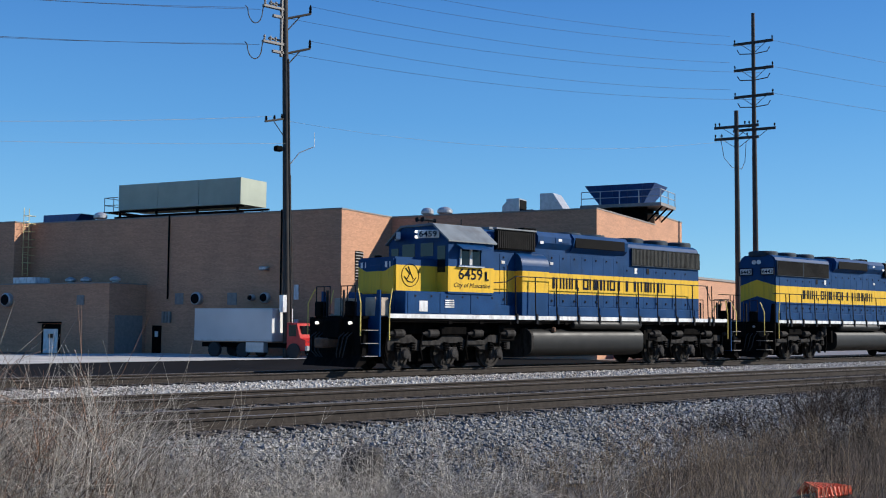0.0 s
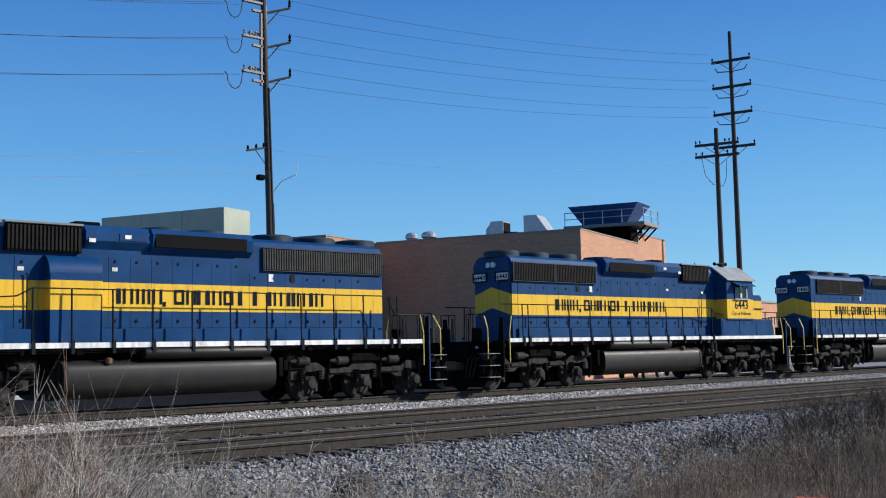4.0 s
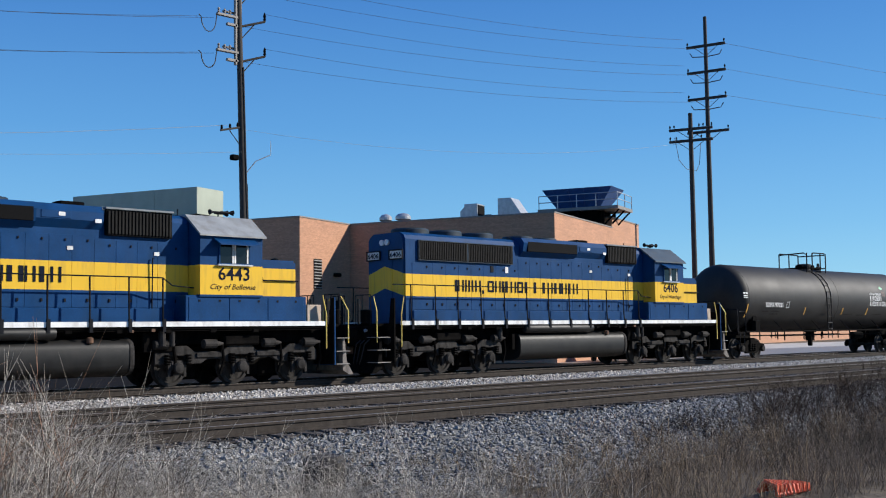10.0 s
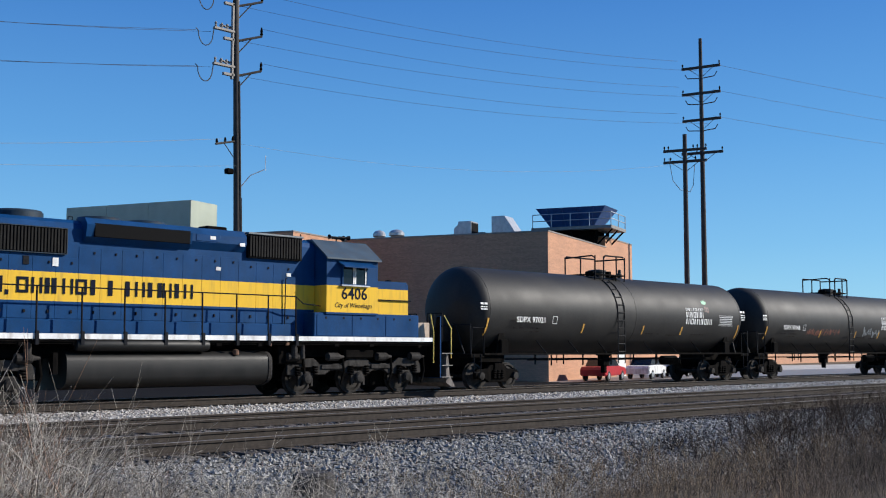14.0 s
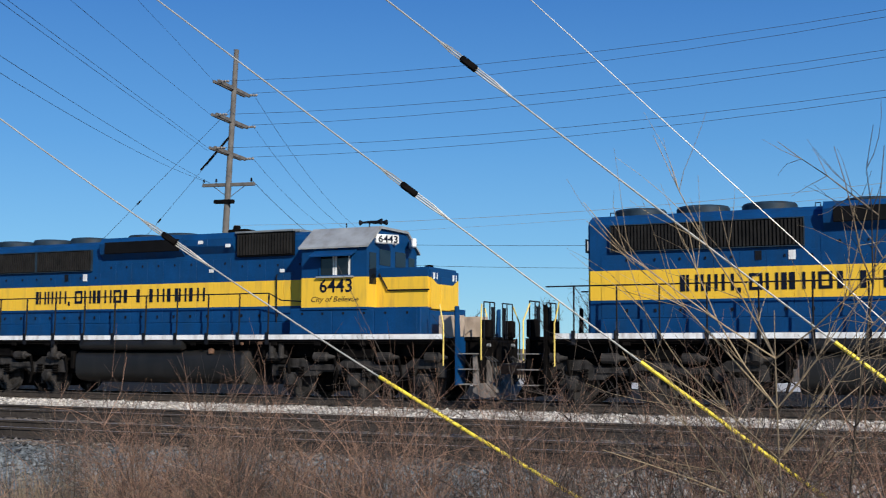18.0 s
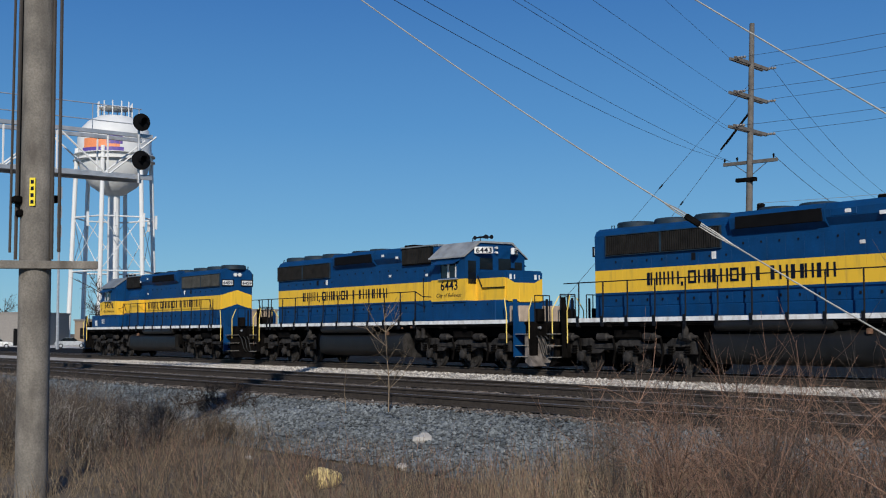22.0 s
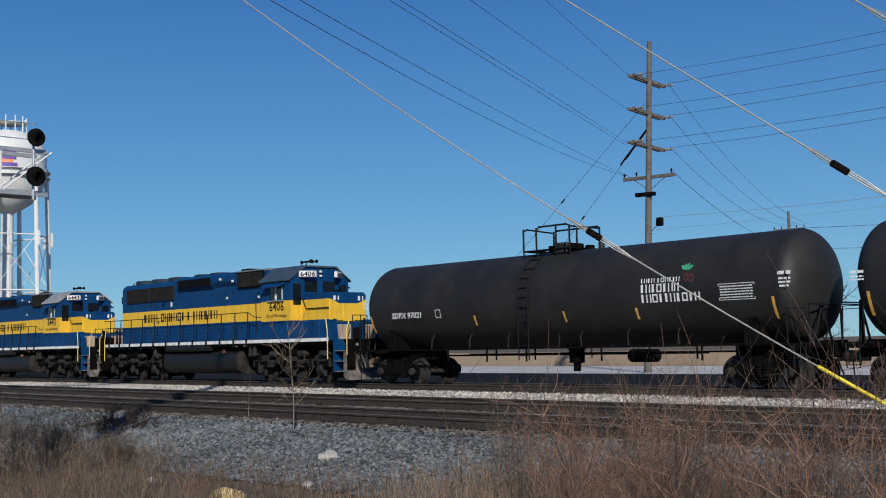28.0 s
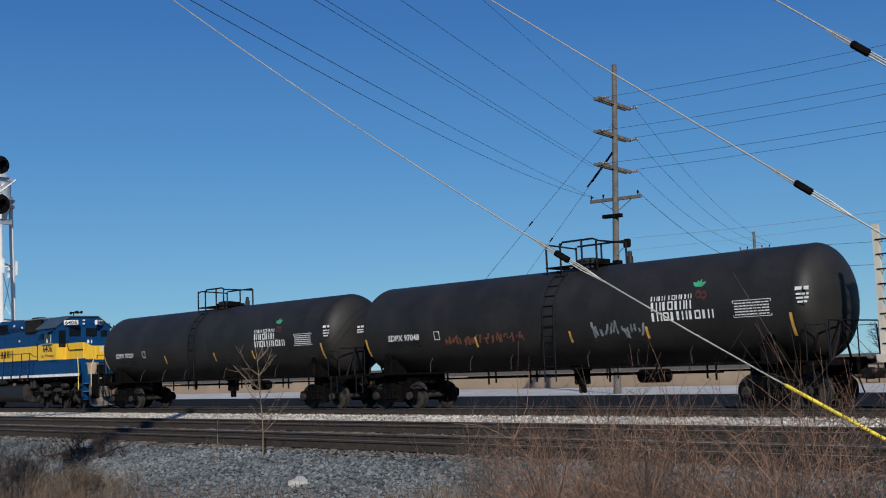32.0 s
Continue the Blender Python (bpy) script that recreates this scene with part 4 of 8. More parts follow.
            if e > 0:
                P("tool_locker", boxes((nose_x + 0.3, nose_x + 0.85, min(s * 0.55, s * 1.05), max(s * 0.55, s * 1.05), 1.70, 2.28), bevel=0.02), "locker", "tan sheet-metal locker on the end platform")
            for z in (0.46, 0.85, 1.25):
                part("tread", boxes((x0 - 0.15, x1 - 0.03, min(s * 1.0, s * 1.5), max(s * 1.0, s * 1.5), z, z + 0.022)), M["coping"], st, "worn grey step tread")
            xa = p0 if e > 0 else p1
            P("grab_iron", tube(bmesh.new(), [(xa, s * 1.52, 0.95), (xa, s * 1.52, 2.0), (xa - e * 0.12, s * 1.50, 2.55)], 0.02, 6), "handrail_y", "yellow step grab iron")
            xb = x1 if e > 0 else x0
            P("grab_iron", tube(bmesh.new(), [(xb + e * 0.04, s * 1.35, 1.1), (xb + e * 0.04, s * 1.35, 2.1), (xb - e * 0.05, s * 1.1, 2.55)], 0.02, 6), "handrail_y")
        xe = front if e > 0 else rear
        P("end_platform", boxes((min(xe, xe - e * 0.9), max(xe, xe - e * 0.9), -1.0, 1.0, 1.60, 1.70), bevel=0.01), "underframe")
        for y in (-1.0, -0.6, -0.28, 0.28, 0.6, 1.0):
            P("end_post", tube(bmesh.new(), [(xe, y, 1.65), (xe, y, 2.62)], 0.02, 6), "handrail")
        P("end_rail", tube(bmesh.new(), [(xe, -1.0, 2.62), (xe, -0.28, 2.62)], 0.018, 6), "handrail")
        P("end_rail", tube(bmesh.new(), [(xe, 0.28, 2.62), (xe, 1.0, 2.62)], 0.018, 6), "handrail")
        bm = bmesh.new()
        prism(bm, [(0, 0.28), (0.25, 0.14), (0.42, 0.14), (0.16, 0.55), (0.08, 1.25), (0, 1.25)], -1.35, 1.35, "y")
        for v in bm.verts:
            v.co.x = xe + e * (v.co.x - abs(v.co.y) * 0.12)
        bmesh.ops.recalc_face_normals(bm, faces=bm.faces[:])
        P("plough", bm, "underframe" if emblem or e < 0 else "plough", "worn steel snow plough")
        bm = bmesh.new()
        box(bm, xe - 0.3 if e > 0 else xe - 0.42, xe + 0.42 if e > 0 else xe + 0.3, -0.1, 0.1, 0.72, 0.98, bevel=0.03)
        xk = xe + e * 0.52
        box(bm, min(xk - 0.16, xk + 0.16), max(xk - 0.16, xk + 0.16), -0.20, 0.2, 0.70, 1.02, bevel=0.05)
        P("coupler", bm, "rust", "rusty knuckle coupler")
        for y in (-0.42, 0.42):
            P("chain_post", boxes((xe - 0.03, xe + 0.03, y - 0.03, y + 0.03, 1.65, 2.5)), "handrail")
        P("mu_stand", boxes((xe - 0.12, xe + 0.12, -0.95, -0.62, 1.68, 2.15), (xe - 0.12, xe + 0.12, 0.62, 0.95, 1.68, 2.15), (xe - 0.16, xe + 0.16, -0.45, 0.45, 1.0, 1.6), bevel=0.03), "underframe")
        for y in (-0.95, -0.75, -0.55, 0.5, 0.7, 0.9):
            P("air_hose", tube(bmesh.new(), [(xe, y, 1.2), (xe + e * 0.22, y, 1.05), (xe + e * 0.28, y * 0.9, 0.6), (xe + e * 0.2, y * 0.7, 0.42)], 0.022, 6), "tyre")
        P("ditch_light", lathe(bmesh.new(), [(0.045, 0), (0.05, e * 0.1), (0.02, e * 0.11)], "x", 12, (xe + e * 0.02, -0.85, 1.48)), "lamp_glow" if e > 0 and emblem else "galv")
        P("ditch_light", lathe(bmesh.new(), [(0.045, 0), (0.05, e * 0.1), (0.02, e * 0.11)], "x", 12, (xe + e * 0.02, 0.85, 1.48)), "lamp_glow" if e > 0 and emblem else "galv")
    # fuel tank
    bm = bmesh.new()
    ends = []
    for k in range(40):
        a = 2 * math.pi * k / 40
        ca, sa = math.cos(a), math.sin(a)
        ends.append((1.42 * math.copysign(abs(ca) ** 0.5, ca), 0.87 + 0.54 * math.copysign(abs(sa) ** 0.5, sa)))
    prism(bm, ends, -3.2, 3.0, "x")
    tank = P("fuel_tank", bm, "fuel", "dull black underslung fuel tank", True)
    bm = bmesh.new()
    prism(bm, [(y * 1.015, z - 0.01) for y, z in ends], 3.0, 3.12, "x")
    part("tank_end", bm, M["truck"], tank)
    for q in ((3.5, 4.4, -1.2, -0.5, 0.95, 1.5), (-4.4, -3.6, 0.5, 1.2, 0.9, 1.5), (3.7, 4.5, 0.5, 1.2, 0.9, 1.5), (-4.4, -3.6, -0.9, -0.2, 0.6, 1.5), (3.5, 4.5, -0.4, 0.4, 0.5, 1.4)):
        P("equipment_box", boxes(q, bevel=0.03), "underframe")
    for x, r, h in ((4.0, 0.10, 0.5), (4.3, 0.08, 0.4), (-4.2, 0.1, 0.45)):
        P("filter_bowl", lathe(bmesh.new(), [(r * 0.6, 1.1), (r, 1.12), (r, 1.1 + h), (r * 0.6, 1.12 + h)], "z", 10, (x, -1.32, 0)), "truck")
    for q in ((3.0, 3.08, -1.47, -1.40, 1.48, 1.56), (3.6, 3.72, -1.46, -1.38, 1.5, 1.6)):
        P("red_valve", boxes(q, bevel=0.01), "rust")
    for ob in loco.children:
        if ob.name.split(".")[0] in ("fuel_tank", "air_reservoir", "filler_cap", "sight_glass", "equipment_box", "filter_bowl", "red_valve"):
            ob.matrix_basis = Matrix.Translation((0.46, 0, 0))
    for cx in (-6.17, 7.09):
        loco_truck(loco, cx)
    return loco


# ---- tank cars and the hopper behind them: x along the car, z = 0 on the rail ----
TANK_Z, TANK_R = 2.81, 1.55


def car_truck(car, cx):
    t = None
    for s in (-1, 1):
        bm = bmesh.new()
        y0, y1 = sorted((s * 0.96, s * 1.10))
        prism(bm, [(-1.15, 0.60), (-1.05, 0.68), (-0.55, 0.72), (-0.35, 0.86), (0.35, 0.86), (0.55, 0.72), (1.05, 0.68), (1.15, 0.60), (1.12, 0.36), (0.68, 0.38), (0.45, 0.24), (-0.45, 0.24), (-0.68, 0.38), (-1.12, 0.36)], y0, y1, "y")
        bmesh.ops.bevel(bm, geom=[e for e in bm.edges if abs(e.verts[0].co.y - e.verts[1].co.y) < 0.001], offset=0.02, segments=1, affect="EDGES")
        if t is None:
            t = part("truck", bm, M["underframe"], car, "grimy cast-steel four-wheel truck", at=(cx, 0, 0))
        else:
            part("side_frame", bm, M["underframe"], t)
        for ax in (-0.89, 0.89):
            bm = bmesh.new()
            lathe(bm, [(0.13, s * 1.05), (0.15, s * 1.10), (0.13, s * 1.20), (0.04, s * 1.21)], "y", 12, (ax, 0, 0.46))
            part("bearing", bm, M["truck"], t, smooth=True)
        for dx in (-0.2, 0.0, 0.2):
            bm = bmesh.new()
            for k in range(4):
                lathe(bm, [(0.06, 0.36 + k * 0.08), (0.085, 0.40 + k * 0.08), (0.06, 0.44 + k * 0.08)], "z", 8, (dx, s * 1.12, 0))
            part("spring", bm, M["underframe"], t)
    part("bolster", boxes((-0.2, 0.2, -1.15, 1.15, 0.55, 0.95), (-0.95, 0.95, -0.12, 0.12, 0.5, 0.62), bevel=0.02), M["underframe"], t)
    for ax in (-0.89, 0.89):
        w = new("wheelset", WHEEL_CAR)
        w.parent = t
        w.matrix_basis = Matrix.Translation((ax, 0, 0.457))
        WHEELS.append((w, ax, 0.457))


def on_tank(ob, lift=0.004):
    """Lays a flat marking on the round side of the tank that faces the camera."""
    for v in ob.data.vertices:
        dz = v.co.z - TANK_Z
        v.co.y = -math.sqrt(max((TANK_R + lift) ** 2 - dz * dz, 0.01)) + (0.002 if v.co.y > -TANK_R else -0.002)
    return ob


def marks(parent, rows, mat, name, label=""):
    """Small stencilled lines that cannot be read: (x0, x1, z, height) bars with gaps."""
    rnd = random.Random(3)
    bm = bmesh.new()
    for x0, x1, z, h in rows:
        x = x0
        while x < x1:
            w = rnd.uniform(1.5, 4.0) * h
            box(bm, x, min(x + w, x1), -TANK_R - 0.004, -TANK_R, z, z + h)
            x += w + h * rnd.uniform(0.4, 0.9)
    return on_tank(part(name, bm, mat, parent, label))


def scribble(parent, x0, x1, z0, z1, mat, seed, name, label):
    """Sprayed strokes along the tank."""
    rnd = random.Random(seed)
    bm = bmesh.new()
    x = x0
    while x < x1:
        za, zb = rnd.uniform(z0, z0 + (z1 - z0) * 0.5), rnd.uniform(z0 + (z1 - z0) * 0.5, z1)
        lean, w = rnd.uniform(-0.1, 0.16), rnd.uniform(0.02, 0.05)
        pts = [(x + lean * k / 4 + rnd.uniform(-0.02, 0.02), za + (zb - za) * k / 4) for k in range(5)]
        prev = None
        for px, pz in pts:
            a, b = bm.verts.new((px - w, -TANK_R, pz)), bm.verts.new((px + w, -TANK_R, pz))
            if prev:
                bm.faces.new((prev[0], prev[1], b, a))
            prev = (a, b)
        x += rnd.uniform(0.05, 0.17)
    return tagged(on_tank(part(name, bm, mat, parent, label), 0.006), kind="stuff")


def tank_car(number, label, graffiti, gear=0.0):
    car = empty("tank_car", (0, 0, 0), label, "tank car", "tank cars of the train")
    P = lambda name, bm, mat, lab="", smooth=False: part(name, bm, M[mat], car, lab, smooth=smooth)
    prof = [(0.02, -9.12)]
    for k in range(1, 13):
        a = math.pi / 2 * k / 12
        prof.append((TANK_R * math.sin(a), -8.34 - 0.78 * math.cos(a)))
    prof += [(TANK_R, -4.2), (TANK_R, -0.45)]
    prof += [(r, -h) for r, h in prof[::-1]]
    t = P("tank", lathe(bmesh.new(), prof, "x", 64, (0, 0, TANK_Z)), "tank", "dull black cylindrical tank shell", True)
    for x in (-8.34, 0.35, 8.34):   # weld seams
        part("weld_seam", lathe(bmesh.new(), [(TANK_R - 0.02, x - 0.02), (TANK_R + 0.006, x - 0.012), (TANK_R + 0.006, x + 0.012), (TANK_R - 0.02, x + 0.02)], "x", 64, (0, 0, TANK_Z)), M["tank"], t, smooth=True)
    part("belly_sump", lathe(bmesh.new(), [(0.30, 1.15), (0.42, 1.4), (0.42, 1.6)], "z", 16, (0.2, 0, 0)), M["underframe"], t)
    P("outlet_valve", boxes((-0.02, 0.4, -0.16, 0.16, 0.72, 1.2), (0.1, 0.28, -0.1, 0.1, 0.45, 0.75), bevel=0.02), "underframe")
    # frame: side running bars, stub sills, saddles
    for s in (-1, 1):
        P("side_bar", boxes((-8.6, 8.6, s * 1.46 - 0.03, s * 1.46 + 0.03, 1.20, 1.27)), "underframe")
        P("pipe", tube(bmesh.new(), [(-6.0, s * 1.2, 1.02), (6.0, s * 1.2, 1.02)], 0.03, 6), "underframe")
        for x in (-5.2, -3.3, -1.5, 1.6, 3.4, 5.2):
            P("bar_bracket", tube(bmesh.new(), [(x, s * 1.44, 1.25), (x - 0.18, s * 1.25, 1.58), (x - 0.2, s * 1.05, 1.8)], 0.02, 5), "truck")
            P("hanger", boxes((x + 0.55, x + 0.6, s * 1.2 - 0.02, s * 1.2 + 0.02, 0.8, 1.25)), "underframe")
        for e in (-1, 1):
            P("saddle", boxes((e * 7.45 - 0.22, e * 7.45 + 0.22, min(s * 0.6, s * 1.42), max(s * 0.6, s * 1.42), 1.2, 1.75), bevel=0.04), "underframe")
            bm = bmesh.new()
            prism(bm, [(e * 7.1, 1.25), (e * 7.8, 1.25), (e * 7.62, 2.05), (e * 7.45, 2.05)], s * 1.28 - 0.02, s * 1.28 + 0.02, "y")
            P("jacking_pad", bm, "underframe")
            P("end_ladder", tube(bmesh.new(), [(e * 8.6, s * 1.46, 1.25), (e * 8.6, s * 1.46, 2.15), (e * 9.15, s * 1.44, 2.15), (e * 9.2, s * 1.42, 1.2)], 0.02, 6), "handrail")
            P("side_step", tube(bmesh.new(), [(e * 8.75, s * 1.46, 1.22), (e * 8.75, s * 1.46, 0.6), (e * 9.1, s * 1.46, 0.6), (e * 9.1, s * 1.46, 1.22)], 0.02, 6), "handrail")
    for e in (-1, 1):
        P("stub_sill", boxes(tuple(sorted((e * 6.3, e * 9.35))) + (-0.35, 0.35, 0.85, 1.3), bevel=0.03), "underframe")
        P("end_sill", boxes(tuple(sorted((e * 8.55, e * 9.25))) + (-1.45, 1.45, 1.10, 1.24), bevel=0.02), "underframe")
        P("end_handrail", tube(bmesh.new(), [(e * 9.22, -1.42, 1.24), (e * 9.22, -1.42, 2.25), (e * 9.22, 1.42, 2.25), (e * 9.22, 1.42, 1.24)], 0.022, 6), "handrail")
        bm = bmesh.new()
        tube(bm, [(e * 9.0, -0.9, 1.24), (e * 9.12, -0.55, 2.3), (e * 9.12, -0.1, 1.25)], 0.035, 6)
        P("brake_stand", bm, "handrail")
        bm = bmesh.new()
        box(bm, *sorted((e * 9.2, e * 9.62)), -0.09, 0.09, 0.74, 0.98, bevel=0.03)
        box(bm, *sorted((e * 9.42, e * 9.66)), -0.18, 0.18, 0.72, 1.02, bevel=0.05)
        P("coupler", bm, "rust", "rusty knuckle coupler")
        P("air_hose", tube(bmesh.new(), [(e * 9.2, -0.4, 0.9), (e * 9.45, -0.45, 0.75), (e * 9.5, -0.3, 0.4)], 0.022, 6), "tyre")
        car_truck(car, e * 7.5)
    P("brake_reservoir", lathe(bmesh.new(), [(0.02, 3.0), (0.18, 3.06), (0.2, 3.1), (0.2, 4.0), (0.18, 4.04), (0.02, 4.1)], "x", 14, (0, -0.9, 0.95)), "underframe", smooth=True)
    # top platform, manway, ladders
    P("manway", lathe(bmesh.new(), [(0.34, 4.25), (0.34, 4.55), (0.38, 4.55), (0.38, 4.62), (0.2, 4.66), (0.02, 4.66)], "z", 20, (-0.2, 0, 0)), "tank")
    P("safety_valve", lathe(bmesh.new(), [(0.10, 4.3), (0.10, 4.55), (0.07, 4.6), (0.07, 4.72), (0.02, 4.74)], "z", 12, (1.35, 0, 0)), "tank")
    pl = P("top_platform", boxes((-1.35, 0.7, -0.78, -0.5, 4.38, 4.43), (-1.35, 0.7, 0.5, 0.78, 4.38, 4.43), (-1.35, -1.05, -0.5, 0.5, 4.38, 4.43), (0.4, 0.7, -0.5, 0.5, 4.38, 4.43)), "underframe", "black grating platform on the tank top")
    for x, y in ((-1.32, -0.76), (-0.75, -0.76), (0.1, -0.76), (0.67, -0.76), (-1.32, 0.76), (-0.3, 0.76), (0.67, 0.76)):
        part("platform_post", tube(bmesh.new(), [(x, y, 4.38), (x, y, 5.15)], 0.032, 6), M["handrail"], pl)
        part("stay", tube(bmesh.new(), [(x, y, 4.4), (x, y * 0.95, 4.1)], 0.03, 5), M["handrail"], pl)
    part("platform_rail", tube(bmesh.new(), [(-1.32, 0.76, 4.45), (-1.32, 0.76, 5.1), (-1.32, -0.6, 5.15), (-1.32, -0.76, 5.05), (-1.32, -0.76, 4.45)], 0.032, 6), M["handrail"], pl)
    part("platform_rail", tube(bmesh.new(), [(-0.75, -0.76, 4.45), (-0.75, -0.76, 5.05), (-0.65, -0.76, 5.17), (0.55, -0.76, 5.17), (0.67, -0.7, 5.1), (0.67, 0.7, 5.1), (0.6, 0.76, 5.17), (-1.25, 0.76, 5.17)], 0.032, 6), M["handrail"], pl)
    P("valve_cluster", boxes((-0.75, -0.5, -0.2, 0.2, 4.3, 4.58), (0.2, 0.4, -0.3, 0.3, 4.3, 4.6), (0.75, 1.0, -0.12, 0.12, 4.3, 4.5), bevel=0.03), "underframe")
    for s in (-1, 1):
        ld = None
        for x in (-0.92, -0.48):
            pts = [(x, s * 1.56, 0.85), (x, s * 1.57, 2.6)] + [(x, s * 1.58 * math.cos(a), TANK_Z + 1.58 * math.sin(a)) for a in (0.2, 0.5, 0.8, 1.05)]
            bm = tube(bmesh.new(), pts, 0.022, 6)
            if ld is None:
                ld = P("ladder", bm, "handrail", "black steel side ladder")
            else:
                part("stile", bm, M["handrail"], ld)
        for k in range(11):
            z = 1.0 + 0.31 * k
            a = math.asin(max(min((z - TANK_Z) / 1.58, 1), -1)) if z > TANK_Z else 0
            part("rung", tube(bmesh.new(), [(-0.92, s * 1.58 * math.cos(a), z), (-0.48, s * 1.58 * math.cos(a), z)], 0.018, 5), M["handrail"], ld)
    for ob in car.children:   # where the manway gear and the ladders sit along the tank
        if ob.name.split(".")[0] in ("manway", "safety_valve", "top_platform", "valve_cluster", "ladder"):
            ob.matrix_basis = Matrix.Translation((gear, 0, 0))
    # markings on the camera's side
    on_tank(fitted(number, -7.07, -5.50, -TANK_R - 0.001, 2.36, 0.21, M["stencil"], car, -1, "car_number", label="white stencilled car number"))
    marks(car, [(-7.0, -6.4, 2.14, 0.05), (-6.2, -5.4, 2.14, 0.05), (-6.3, -5.5, 2.02, 0.05), (1.2, 2.2, 2.02, 0.05), (2.7, 3.6, 1.98, 0.05), (4.6, 5.6, 2.02, 0.05)], M["truck"], "faint_stencils")
    on_tank(part("stencil_box", rim(-4.88, -4.66, -TANK_R - 0.003, -TANK_R, 2.36, 2.6, 0.02), M["stencil"], car))
    for k, (x0, x1, z, h, w) in enumerate(((3.98, 5.36, 3.05, 0.13, ("emem", "eomeem")), (3.98, 5.36, 2.77, 0.24, ("emeoemm",)), (3.98, 6.05, 2.48, 0.24, ("emoeemeoem",)))):
        on_tank(letter_bars(car, x0, x1, -TANK_R - 0.002, z, h, M["stencil"], w, "lettering", "white painted lettering on the tank side"))
    bm = bmesh.new()
    for a, l in ((-0.95, 0.24), (-0.25, 0.20), (0.35, 0.22), (1.05, 0.26)):
        rim_ = [(0, 0), (0.3, 0.2), (0.6, 0.22), (1.0, 0.0), (0.6, -0.22), (0.3, -0.2)]
        bm.faces.new([bm.verts.new((5.53 + l * (u * math.sin(a) + v * math.cos(a)), -TANK_R, 3.36 + l * (u * math.cos(a) - v * math.sin(a)))) for u, v in rim_])
    on_tank(part("leaf_emblem", bm, M["leafgreen"], car, "green four-leaf painted emblem"))
    bm = bmesh.new()
    for cx, cz in ((5.55, 3.15), (5.72, 3.12)):
        bm.faces.new([bm.verts.new((cx + 0.10 * math.cos(k * math.pi / 5), -TANK_R, cz + 0.13 * math.sin(k * math.pi / 5))) for k in range(10)])
    on_tank(part("bean_emblem", bm, M["beanred"], car, "brown-red painted bean emblem"))
    x0, x1 = 6.62, 7.72
    part_rows = [(x0 + 0.04, x1 - 0.04, 2.50 + k * 0.075, 0.03) for k in range(5)]
    marks(car, part_rows, M["stencil"], "test_stencils")
    on_tank(part("stencil_box", rim(x0, x1, -TANK_R - 0.003, -TANK_R, 2.46, 2.88, 0.015), M["stencil"], car))
    marks(car, [(8.42, 8.8, 3.05, 0.09), (8.45, 8.8, 2.92, 0.05), (8.45, 8.8, 2.82, 0.05), (8.48, 8.75, 2.72, 0.05)], M["stencil"], "end_stencils")
    marks(car, [(-8.85, -8.5, 2.95, 0.07), (-8.85, -8.5, 2.85, 0.04), (-8.85, -8.5, 2.77, 0.04)], M["stencil"], "end_stencils")
    for x in (-8.42, -3.0, 0.95, 3.75, 8.25):
        a = -0.42
        tall = 0.30 if abs(x) > 8 else 0.17
        bm = boxes((x - 0.04, x + 0.04, -TANK_R - 0.004, -TANK_R, TANK_Z - 0.62 - tall, TANK_Z - 0.62 + tall))
        bmesh.ops.subdivide_edges(bm, edges=[e for e in bm.edges if abs(e.verts[0].co.z - e.verts[1].co.z) > 0.1], cuts=3)
        on_tank(part("reflector", bm, M["reflector"], car, "orange-yellow reflective strip"), 0.006)
    if graffiti:
        scribble(car, -4.4, -0.9, 2.10, 2.50, M["spray_orange"], 4, "sprayed_scrawl", "orange-brown sprayed strokes on the tank")
        scribble(car, 1.9, 3.7, 2.05, 2.6, M["spray_grey"], 8, "sprayed_scrawl", "pale grey sprayed strokes on the tank")
    return car


